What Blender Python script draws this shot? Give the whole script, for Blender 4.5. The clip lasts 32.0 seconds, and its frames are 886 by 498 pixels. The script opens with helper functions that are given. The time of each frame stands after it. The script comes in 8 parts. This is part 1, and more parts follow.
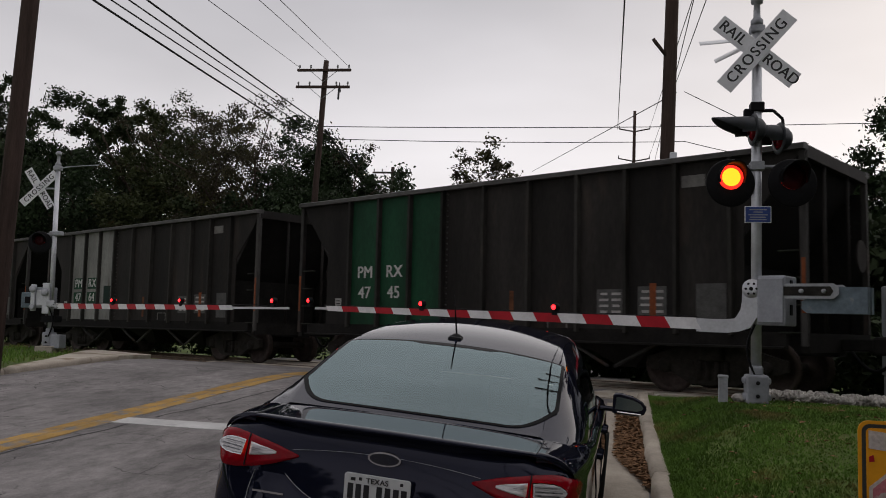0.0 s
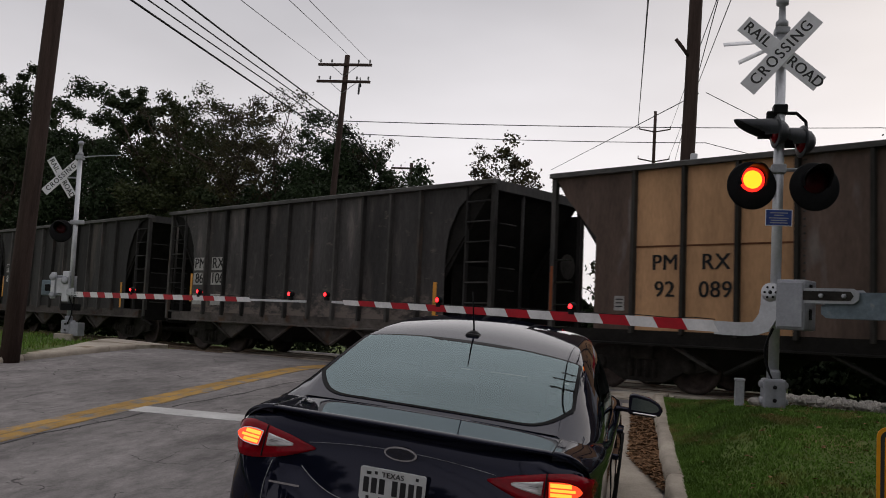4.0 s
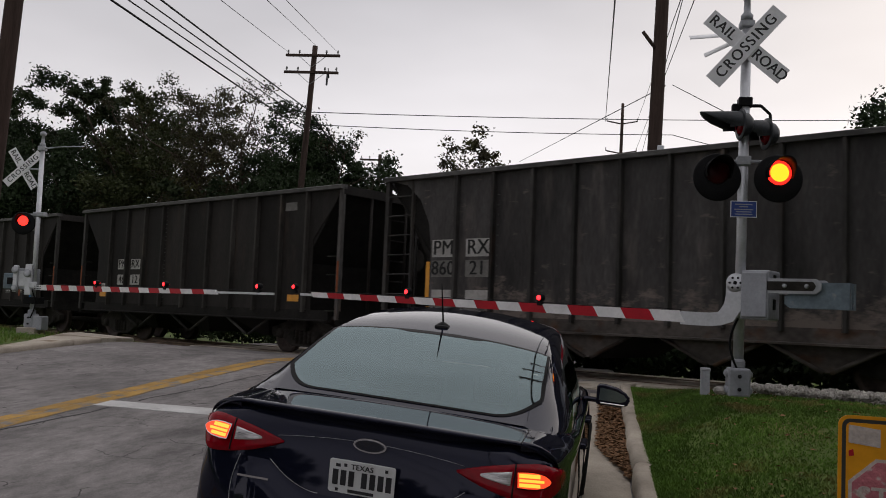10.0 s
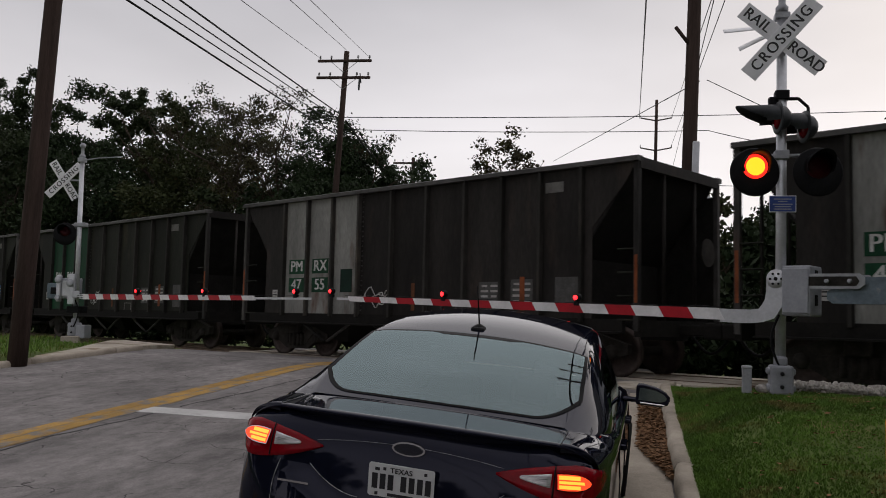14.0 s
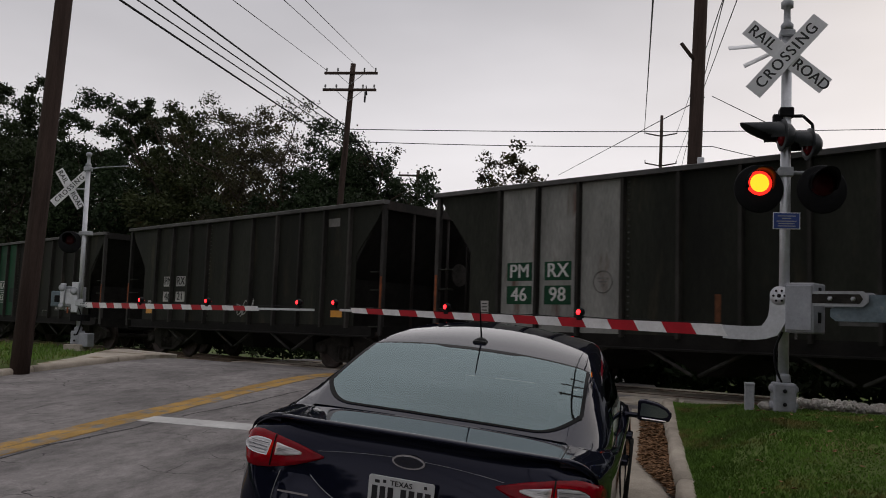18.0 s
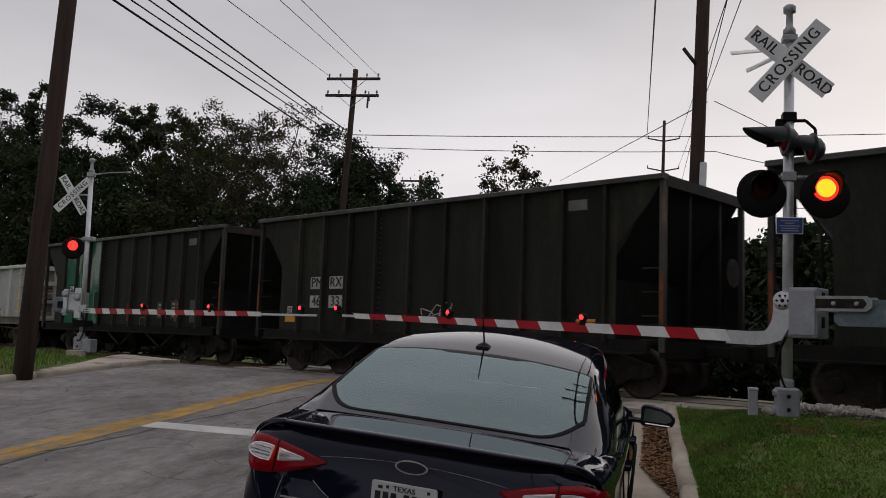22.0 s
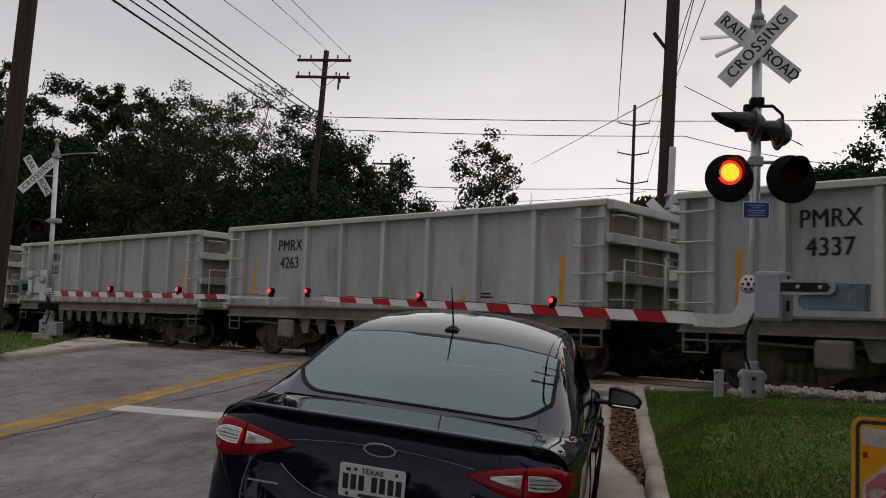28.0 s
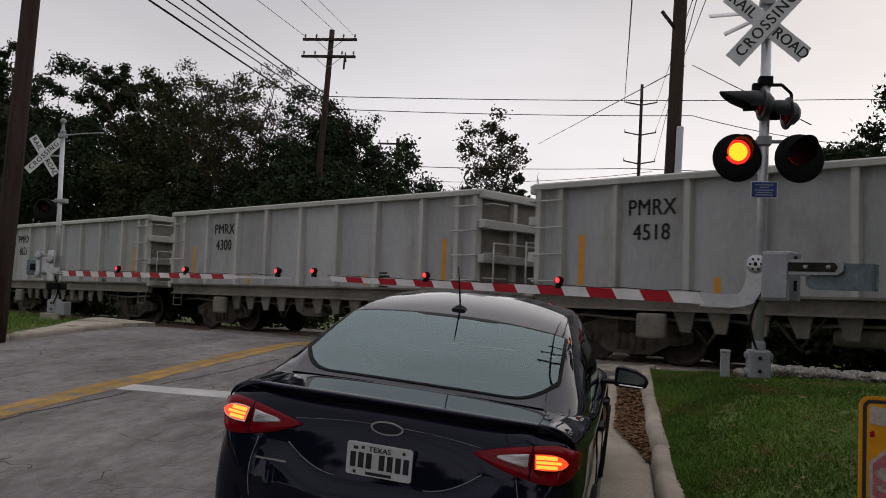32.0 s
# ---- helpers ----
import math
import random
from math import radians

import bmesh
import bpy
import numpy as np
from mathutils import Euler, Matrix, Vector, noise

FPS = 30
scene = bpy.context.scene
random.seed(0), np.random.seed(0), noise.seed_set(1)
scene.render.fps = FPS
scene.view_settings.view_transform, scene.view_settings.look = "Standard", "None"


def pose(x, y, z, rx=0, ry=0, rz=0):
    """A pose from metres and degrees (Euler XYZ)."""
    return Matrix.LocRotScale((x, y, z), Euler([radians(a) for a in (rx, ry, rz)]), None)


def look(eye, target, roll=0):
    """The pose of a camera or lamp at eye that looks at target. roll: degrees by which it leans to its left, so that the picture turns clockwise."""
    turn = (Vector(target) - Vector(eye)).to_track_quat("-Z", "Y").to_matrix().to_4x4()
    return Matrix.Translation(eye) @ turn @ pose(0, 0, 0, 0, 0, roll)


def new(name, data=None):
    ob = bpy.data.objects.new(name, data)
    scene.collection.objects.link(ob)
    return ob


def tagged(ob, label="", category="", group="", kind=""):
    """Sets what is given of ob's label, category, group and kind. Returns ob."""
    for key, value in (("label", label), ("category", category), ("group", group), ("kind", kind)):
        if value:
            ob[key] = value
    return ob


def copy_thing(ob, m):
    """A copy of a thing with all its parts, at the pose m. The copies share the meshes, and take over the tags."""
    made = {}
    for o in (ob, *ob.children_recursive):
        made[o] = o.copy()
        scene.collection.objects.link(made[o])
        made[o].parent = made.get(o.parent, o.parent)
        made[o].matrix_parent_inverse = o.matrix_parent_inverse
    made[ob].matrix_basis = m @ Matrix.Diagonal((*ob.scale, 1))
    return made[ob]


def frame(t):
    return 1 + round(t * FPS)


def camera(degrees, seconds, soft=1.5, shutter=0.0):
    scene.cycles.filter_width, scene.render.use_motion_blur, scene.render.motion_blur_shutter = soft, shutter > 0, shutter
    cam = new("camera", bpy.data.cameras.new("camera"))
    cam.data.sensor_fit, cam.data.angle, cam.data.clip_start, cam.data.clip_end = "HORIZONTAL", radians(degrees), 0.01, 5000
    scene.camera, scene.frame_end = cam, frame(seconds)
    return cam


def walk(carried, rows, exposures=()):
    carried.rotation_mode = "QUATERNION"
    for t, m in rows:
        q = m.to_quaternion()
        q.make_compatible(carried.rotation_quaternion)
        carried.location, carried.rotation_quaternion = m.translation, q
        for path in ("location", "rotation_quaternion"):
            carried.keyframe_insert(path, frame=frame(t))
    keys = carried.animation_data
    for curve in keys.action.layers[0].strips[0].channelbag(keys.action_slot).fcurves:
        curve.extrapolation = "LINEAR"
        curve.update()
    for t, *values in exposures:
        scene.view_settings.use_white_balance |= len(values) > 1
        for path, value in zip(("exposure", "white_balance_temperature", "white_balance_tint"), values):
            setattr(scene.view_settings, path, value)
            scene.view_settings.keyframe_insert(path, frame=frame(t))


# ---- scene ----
# ---------------------------------------------------------------- camera
EYE = 1.5
cam = camera(54.1, 32.0, soft=0.95, shutter=0.12)
ROWS = [
    (0.0, -0.003, 0.003, 0.000, 11.17, 4.73, -1.84),
    (0.5, -0.007, -0.002, 0.002, 11.23, 5.10, -2.40),
    (1.0, -0.007, 0.002, -0.000, 11.39, 4.96, -2.63),
    (1.5, -0.010, 0.003, 0.001, 11.45, 4.82, -2.63),
    (2.0, -0.013, 0.001, 0.001, 11.55, 5.10, -2.81),
    (2.5, -0.015, -0.005, 0.001, 11.77, 5.00, -2.90),
    (3.0, -0.016, -0.008, -0.000, 12.04, 4.85, -2.95),
    (3.5, -0.017, -0.009, -0.001, 12.10, 4.68, -3.05),
    (5.5, -0.020, 0.004, -0.003, 12.21, 3.91, -3.41),
    (6.0, -0.015, 0.006, -0.002, 11.60, 3.91, -3.25),
    (6.5, -0.009, 0.011, -0.002, 10.80, 3.88, -3.14),
    (7.0, -0.001, 0.007, 0.000, 9.75, 3.91, -3.03),
    (7.5, -0.005, 0.009, -0.001, 9.29, 3.78, -3.05),
    (8.0, -0.009, 0.007, -0.004, 9.13, 3.54, -2.95),
    (8.5, -0.011, 0.011, -0.006, 9.12, 3.40, -2.94),
    (9.0, -0.009, 0.015, -0.003, 8.98, 3.18, -3.00),
    (9.5, -0.016, 0.004, -0.002, 9.36, 3.51, -3.07),
    (10.0, -0.018, -0.007, -0.001, 10.13, 4.02, -2.85),
    (10.5, -0.019, -0.004, -0.001, 11.16, 4.43, -2.43),
    (11.0, -0.014, -0.008, 0.001, 12.00, 4.74, -2.13),
    (11.5, -0.011, -0.004, 0.003, 12.27, 4.58, -1.86),
    (12.0, -0.013, -0.007, 0.002, 12.30, 4.55, -1.67),
    (12.5, -0.019, -0.004, -0.000, 12.45, 4.51, -1.70),
    (13.0, -0.017, -0.002, -0.001, 12.71, 4.35, -1.68),
    (13.5, -0.016, 0.004, 0.001, 12.68, 4.10, -1.67),
    (14.0, -0.017, 0.002, 0.001, 12.53, 4.05, -1.83),
    (14.5, -0.015, 0.002, 0.002, 12.50, 3.86, -1.93),
    (16.5, -0.010, 0.003, 0.001, 12.67, 4.29, -2.37),
    (17.0, -0.010, -0.001, 0.002, 12.66, 4.63, -2.62),
    (17.5, -0.007, -0.005, 0.002, 12.76, 4.77, -2.57),
    (18.0, -0.009, -0.008, 0.002, 12.73, 4.88, -2.54),
    (18.5, -0.015, -0.012, 0.002, 13.00, 5.20, -2.56),
    (19.0, -0.019, -0.014, 0.002, 13.07, 5.50, -2.72),
    (19.5, -0.013, -0.017, 0.003, 13.33, 5.98, -2.97),
    (20.0, -0.013, -0.015, 0.003, 13.44, 5.98, -3.01),
    (20.5, -0.010, -0.011, 0.003, 13.46, 5.92, -2.92),
    (21.0, -0.009, -0.006, 0.001, 13.19, 5.75, -2.67),
    (21.5, -0.012, -0.006, -0.000, 13.06, 5.60, -2.56),
    (22.0, -0.010, -0.005, -0.000, 12.91, 5.23, -2.48),
    (22.5, -0.011, -0.007, 0.001, 12.81, 4.99, -2.41),
    (23.0, -0.013, 0.001, -0.001, 12.85, 4.83, -2.38),
    (23.5, -0.008, -0.003, -0.001, 12.91, 4.41, -2.27),
    (24.0, -0.006, 0.004, -0.002, 12.78, 4.10, -2.26),
    (24.5, -0.005, 0.003, -0.001, 12.66, 4.07, -2.17),
    (25.0, 0.001, 0.005, -0.003, 12.16, 4.08, -2.13),
    (25.5, 0.007, 0.001, 0.001, 11.55, 4.15, -2.11),
    (27.5, 0.003, 0.003, 0.001, 10.94, 4.48, -2.51),
    (28.0, 0.000, -0.000, -0.000, 11.00, 4.20, -2.50),
    (28.5, 0.003, 0.005, -0.001, 11.06, 4.09, -2.43),
    (29.0, 0.002, -0.001, -0.001, 11.18, 3.93, -2.43),
    (29.5, -0.001, 0.002, -0.000, 11.22, 3.64, -2.42),
    (30.0, -0.004, -0.000, -0.002, 11.28, 3.50, -2.41),
    (30.5, -0.008, 0.002, -0.003, 11.19, 3.36, -2.45),
    (31.0, -0.010, 0.003, -0.004, 11.23, 3.28, -2.53),
    (31.5, -0.010, 0.000, -0.002, 11.26, 3.13, -2.54),
    (32.0, -0.006, 0.007, -0.005, 11.40, 2.88, -2.53),
]
EXPOSURES = [(0.0, 0.0), (5.0, 0.03), (7.0, 0.09), (10.0, 0.07), (12.0, 0.02), (16.5, 0.0), (18.8, -0.08), (22.5, -0.08), (24.0, 0.0), (26.5, -0.06), (32.0, -0.04)]
walk(cam, [(t, pose(x, y, EYE + z, 90 + pitch, roll, yaw)) for t, x, y, z, yaw, pitch, roll in ROWS], EXPOSURES)

# ---------------------------------------------------------------- light
world = bpy.data.worlds.new("overcast")
scene.world = world
world.use_nodes = True
wn, wl = world.node_tree.nodes, world.node_tree.links
wn.clear()
w_out = wn.new("ShaderNodeOutputWorld")
w_bg = wn.new("ShaderNodeBackground")
w_sky = wn.new("ShaderNodeTexSky")
w_sky.sky_type, w_sky.sun_disc = "NISHITA", False
w_sky.sun_elevation, w_sky.sun_rotation = radians(24), radians(20)
w_sky.dust_density = 4.0
w_geo = wn.new("ShaderNodeTexCoord")
w_sep = wn.new("ShaderNodeSeparateXYZ")
w_ramp = wn.new("ShaderNodeValToRGB")
w_ramp.color_ramp.elements[0].position, w_ramp.color_ramp.elements[0].color = 0.0, (0.96, 0.92, 0.93, 1)
w_ramp.color_ramp.elements[1].position, w_ramp.color_ramp.elements[1].color = 0.42, (0.50, 0.49, 0.525, 1)
mid = w_ramp.color_ramp.elements.new(0.19)
mid.color = (0.82, 0.79, 0.815, 1)
zenith = w_ramp.color_ramp.elements.new(1.0)
zenith.color = (0.80, 0.78, 0.81, 1)
w_noise = wn.new("ShaderNodeTexNoise")
w_noise.inputs["Scale"].default_value, w_noise.inputs["Detail"].default_value = 1.7, 4.0
w_map = wn.new("ShaderNodeMapping")
w_map.inputs["Scale"].default_value = (1.0, 1.0, 3.0)
w_cloud = wn.new("ShaderNodeMapRange")
w_cloud.inputs["From Min"].default_value, w_cloud.inputs["From Max"].default_value = 0.25, 0.75
w_cloud.inputs["To Min"].default_value, w_cloud.inputs["To Max"].default_value = 0.78, 1.14
w_mul = wn.new("ShaderNodeMix")
w_mul.data_type, w_mul.blend_type = "RGBA", "MULTIPLY"
w_mul.inputs[0].default_value = 1.0
w_mix = wn.new("ShaderNodeMix")
w_mix.data_type = "RGBA"
w_mix.inputs[0].default_value = 0.03
w_hot = wn.new("ShaderNodeMix")
w_hot.data_type, w_hot.blend_type = "RGBA", "MULTIPLY"
w_hot.inputs[0].default_value = 1.0
w_hot.inputs[7].default_value = (0.12, 0.12, 0.12, 1)
wl.new(w_geo.outputs["Generated"], w_sep.inputs[0])
wl.new(w_sep.outputs["Z"], w_ramp.inputs[0])
wl.new(w_geo.outputs["Generated"], w_map.inputs[0])
wl.new(w_map.outputs[0], w_noise.inputs["Vector"])
wl.new(w_noise.outputs["Fac"], w_cloud.inputs["Value"])
wl.new(w_ramp.outputs[0], w_mul.inputs[6])
wl.new(w_cloud.outputs[0], w_mul.inputs[7])
wl.new(w_sky.outputs[0], w_hot.inputs[6])
w_side = wn.new("ShaderNodeMapRange")
for key, value in (("From Min", -0.75), ("From Max", 0.4), ("To Min", 0.84), ("To Max", 1.06)):
    w_side.inputs[key].default_value = value
w_glow = wn.new("ShaderNodeMix")
w_glow.data_type, w_glow.blend_type = "RGBA", "MULTIPLY"
w_glow.inputs[0].default_value = 1.0
wl.new(w_sep.outputs["X"], w_side.inputs["Value"])
wl.new(w_mul.outputs[2], w_glow.inputs[6])
wl.new(w_side.outputs[0], w_glow.inputs[7])
wl.new(w_glow.outputs[2], w_mix.inputs[6])
wl.new(w_hot.outputs[2], w_mix.inputs[7])
wl.new(w_mix.outputs[2], w_bg.inputs[0])
w_bg.inputs[1].default_value = 1.0
wl.new(w_bg.outputs[0], w_out.inputs[0])

sun_data = bpy.data.lights.new("sun", "SUN")
sun_data.energy, sun_data.angle, sun_data.color = 0.5, radians(110), (1.0, 0.95, 0.9)
sun = new("sun", sun_data)
sun.matrix_world = look((0, 0, 30), (-6, -18, 0))


# ---------------------------------------------------------------- materials
def mat(name, col, rough=0.6, metal=0.0, dark=0.6, light=1.25, scale=3.0, fine=40.0, bump=0.15, spread=0.0, stretch=(1, 1, 1), coat=0.0, stain=None, stain_at=0.6, spec=None, rvar=0.12):
    """A surface with stains at two scales, fine relief, and an optional second colour in patches."""
    m = bpy.data.materials.new(name)
    m.use_nodes = True
    n, l = m.node_tree.nodes, m.node_tree.links
    b = n["Principled BSDF"]
    b.inputs["Roughness"].default_value, b.inputs["Metallic"].default_value = rough, metal
    b.inputs["Coat Weight"].default_value = coat
    b.inputs["Specular IOR Level"].default_value = (0.12 if rough >= 0.55 else 0.5) if spec is None else spec
    b.inputs["Coat Roughness"].default_value = 0.06
    tc, mp = n.new("ShaderNodeTexCoord"), n.new("ShaderNodeMapping")
    mp.inputs["Scale"].default_value = stretch
    l.new(tc.outputs["Object"], mp.inputs[0])
    info = n.new("ShaderNodeObjectInfo")
    off = n.new("ShaderNodeVectorMath")
    off.operation = "MULTIPLY_ADD"
    off.inputs[1].default_value = (7.0, 11.0, 5.0)
    l.new(info.outputs["Random"], off.inputs[0])
    l.new(mp.outputs[0], off.inputs[2])
    big, small = n.new("ShaderNodeTexNoise"), n.new("ShaderNodeTexNoise")
    big.inputs["Scale"].default_value, big.inputs["Detail"].default_value = scale, 6.0
    big.inputs["Roughness"].default_value = 0.62
    small.inputs["Scale"].default_value, small.inputs["Detail"].default_value = fine, 4.0
    l.new(off.outputs[0], big.inputs["Vector"])
    l.new(off.outputs[0], small.inputs["Vector"])
    ramp = n.new("ShaderNodeMapRange")
    ramp.inputs["From Min"].default_value, ramp.inputs["From Max"].default_value = 0.3, 0.7
    ramp.inputs["To Min"].default_value, ramp.inputs["To Max"].default_value = dark, light
    l.new(big.outputs["Fac"], ramp.inputs["Value"])
    r2 = n.new("ShaderNodeMapRange")
    r2.inputs["From Min"].default_value, r2.inputs["From Max"].default_value = 0.25, 0.75
    r2.inputs["To Min"].default_value, r2.inputs["To Max"].default_value = 0.5 + dark / 2, 0.5 + light / 2
    l.new(small.outputs["Fac"], r2.inputs["Value"])
    mul = n.new("ShaderNodeMath")
    mul.operation = "MULTIPLY"
    l.new(ramp.outputs[0], mul.inputs[0])
    l.new(r2.outputs[0], mul.inputs[1])
    last = mul.outputs[0]
    if spread:
        r3 = n.new("ShaderNodeMapRange")
        r3.inputs["To Min"].default_value, r3.inputs["To Max"].default_value = 1 - spread, 1 + spread
        l.new(info.outputs["Random"], r3.inputs["Value"])
        m2 = n.new("ShaderNodeMath")
        m2.operation = "MULTIPLY"
        l.new(last, m2.inputs[0])
        l.new(r3.outputs[0], m2.inputs[1])
        last = m2.outputs[0]
    vm = n.new("ShaderNodeVectorMath")
    vm.operation = "SCALE"
    l.new(last, vm.inputs["Scale"])
    if stain:
        mx = n.new("ShaderNodeMix")
        mx.data_type = "RGBA"
        mx.inputs[6].default_value, mx.inputs[7].default_value = (*col, 1), (*stain, 1)
        third = n.new("ShaderNodeTexNoise")
        third.inputs["Scale"].default_value, third.inputs["Detail"].default_value = scale * 1.7, 8.0
        l.new(off.outputs[0], third.inputs["Vector"])
        r4 = n.new("ShaderNodeMapRange")
        r4.inputs["From Min"].default_value, r4.inputs["From Max"].default_value = stain_at, stain_at + 0.12
        l.new(third.outputs["Fac"], r4.inputs["Value"])
        l.new(r4.outputs[0], mx.inputs[0])
        l.new(mx.outputs[2], vm.inputs[0])
    else:
        vm.inputs[0].default_value = col
    l.new(vm.outputs[0], b.inputs["Base Color"])
    rr = n.new("ShaderNodeMapRange")
    rr.inputs["To Min"].default_value, rr.inputs["To Max"].default_value = max(0.02, rough - rvar), min(1, rough + rvar)
    l.new(big.outputs["Fac"], rr.inputs["Value"])
    l.new(rr.outputs[0], b.inputs["Roughness"])
    if bump:
        bp = n.new("ShaderNodeBump")
        bp.inputs["Strength"].default_value, bp.inputs["Distance"].default_value = bump, 0.02
        l.new(small.outputs["Fac"], bp.inputs["Height"])
        l.new(bp.outputs[0], b.inputs["Normal"])
    return m


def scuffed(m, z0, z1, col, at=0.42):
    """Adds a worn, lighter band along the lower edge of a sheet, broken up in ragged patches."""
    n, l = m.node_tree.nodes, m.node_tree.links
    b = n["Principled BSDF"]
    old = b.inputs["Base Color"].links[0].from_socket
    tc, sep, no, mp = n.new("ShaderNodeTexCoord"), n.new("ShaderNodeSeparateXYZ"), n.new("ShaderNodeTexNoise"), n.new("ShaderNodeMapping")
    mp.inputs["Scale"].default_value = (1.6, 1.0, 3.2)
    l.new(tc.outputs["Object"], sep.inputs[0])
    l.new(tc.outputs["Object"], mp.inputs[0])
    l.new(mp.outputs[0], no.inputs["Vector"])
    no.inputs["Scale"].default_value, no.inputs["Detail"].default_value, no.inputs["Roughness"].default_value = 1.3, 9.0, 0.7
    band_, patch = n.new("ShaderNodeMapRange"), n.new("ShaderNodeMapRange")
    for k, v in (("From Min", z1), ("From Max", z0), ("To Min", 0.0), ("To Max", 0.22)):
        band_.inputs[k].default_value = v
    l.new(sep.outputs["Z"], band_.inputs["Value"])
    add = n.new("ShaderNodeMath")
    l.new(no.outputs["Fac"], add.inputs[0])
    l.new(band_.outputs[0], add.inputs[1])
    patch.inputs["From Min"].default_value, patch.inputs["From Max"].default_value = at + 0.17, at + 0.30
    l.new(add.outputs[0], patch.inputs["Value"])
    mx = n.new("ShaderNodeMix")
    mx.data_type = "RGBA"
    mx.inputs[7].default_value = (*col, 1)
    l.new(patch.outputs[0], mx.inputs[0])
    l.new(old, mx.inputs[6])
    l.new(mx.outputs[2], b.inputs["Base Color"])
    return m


def glow(name, col, strength, shell=(0.3, 0.01, 0.01)):
    m = bpy.data.materials.new(name)
    m.use_nodes = True
    b = m.node_tree.nodes["Principled BSDF"]
    b.inputs["Base Color"].default_value = (*shell, 1)
    b.inputs["Emission Color"].default_value = (*col, 1)
    b.inputs["Emission Strength"].default_value = strength
    b.inputs["Roughness"].default_value = 0.25
    return m


def crazed(m, cells, width, col, share):
    """Adds a net of broken cracks, in patches, with pale worn spots between them."""
    n, l = m.node_tree.nodes, m.node_tree.links
    b = n["Principled BSDF"]
    old = b.inputs["Base Color"].links[0].from_socket
    tc, warp, vor, mask, mul = n.new("ShaderNodeTexCoord"), n.new("ShaderNodeTexNoise"), n.new("ShaderNodeTexVoronoi"), n.new("ShaderNodeTexNoise"), n.new("ShaderNodeMath")
    warp.inputs["Scale"].default_value, warp.inputs["Detail"].default_value = 2.6, 6.0
    add = n.new("ShaderNodeVectorMath")
    add.operation = "MULTIPLY_ADD"
    add.inputs[1].default_value = (0.42, 0.42, 0.0)
    l.new(tc.outputs["Object"], warp.inputs["Vector"])
    l.new(warp.outputs["Color"], add.inputs[0])
    l.new(tc.outputs["Object"], add.inputs[2])
    vor.feature = "DISTANCE_TO_EDGE"
    vor.voronoi_dimensions = "2D"
    vor.inputs["Scale"].default_value = cells
    l.new(add.outputs[0], vor.inputs["Vector"])
    mask.inputs["Scale"].default_value, mask.inputs["Detail"].default_value = 1.1, 7.0
    l.new(tc.outputs["Object"], mask.inputs["Vector"])
    line, gate = n.new("ShaderNodeMapRange"), n.new("ShaderNodeMapRange")
    for k, v in (("From Min", width), ("From Max", width * 0.3), ("To Min", 0.0), ("To Max", 1.0)):
        line.inputs[k].default_value = v
    gate.inputs["From Min"].default_value, gate.inputs["From Max"].default_value = share, share + 0.06
    l.new(vor.outputs["Distance"], line.inputs["Value"])
    l.new(mask.outputs["Fac"], gate.inputs["Value"])
    mul.operation = "MULTIPLY"
    l.new(line.outputs[0], mul.inputs[0])
    l.new(gate.outputs[0], mul.inputs[1])
    # pale scuffs and dark spots of a hand's width
    spot, pale, mp = n.new("ShaderNodeTexNoise"), n.new("ShaderNodeMapRange"), n.new("ShaderNodeMapping")
    mp.inputs["Scale"].default_value = (1.0, 0.45, 1.0)
    l.new(tc.outputs["Object"], mp.inputs[0])
    l.new(mp.outputs[0], spot.inputs["Vector"])
    spot.inputs["Scale"].default_value, spot.inputs["Detail"].default_value, spot.inputs["Roughness"].default_value = 7.0, 8.0, 0.75
    for k, v in (("From Min", 0.35), ("From Max", 0.65), ("To Min", 0.72), ("To Max", 1.26)):
        pale.inputs[k].default_value = v
    l.new(spot.outputs["Fac"], pale.inputs["Value"])
    sc = n.new("ShaderNodeVectorMath")
    sc.operation = "SCALE"
    l.new(old, sc.inputs[0])
    l.new(pale.outputs[0], sc.inputs["Scale"])
    mx = n.new("ShaderNodeMix")
    mx.data_type = "RGBA"
    mx.inputs[7].default_value = (*col, 1)
    l.new(mul.outputs[0], mx.inputs[0])
    l.new(sc.outputs[0], mx.inputs[6])
    l.new(mx.outputs[2], b.inputs["Base Color"])
    return m


M_road = crazed(mat("worn_concrete_asphalt", (0.212, 0.196, 0.192), 0.85, dark=0.62, light=1.2, scale=0.9, fine=75, bump=0.4, stretch=(1.0, 0.55, 1), stain=(0.165, 0.152, 0.15), stain_at=0.55), 1.5, 0.013, (0.055, 0.05, 0.05), 0.50)
# signal black raised to blue-grey, with the sky's reflection put into the colour
M_hood = mat("sky_lit_black_hood", (0.028, 0.031, 0.036), 0.42, scale=5, bump=0.05, spec=0.35)
M_crack = mat("tar_seam", (0.065, 0.063, 0.064), 0.8, scale=4)
M_yellow = mat("yellow_road_paint", (0.42, 0.25, 0.07), 0.75, dark=0.6, light=1.15, scale=1.6, fine=45, stain=(0.22, 0.20, 0.18), stain_at=0.53)
M_yellow_worn = mat("worn_yellow_road_paint", (0.33, 0.215, 0.09), 0.8, dark=0.7, light=1.15, scale=1.6, fine=45, stain=(0.20, 0.19, 0.18), stain_at=0.5)
M_white = mat("white_road_paint", (0.52, 0.51, 0.50), 0.75, dark=0.75, light=1.1, scale=2.0, fine=30, stain=(0.30, 0.29, 0.28), stain_at=0.6)
M_kerb = mat("old_concrete_kerb", (0.40, 0.35, 0.29), 0.9, dark=0.65, light=1.15, scale=1.6, fine=50, bump=0.4)
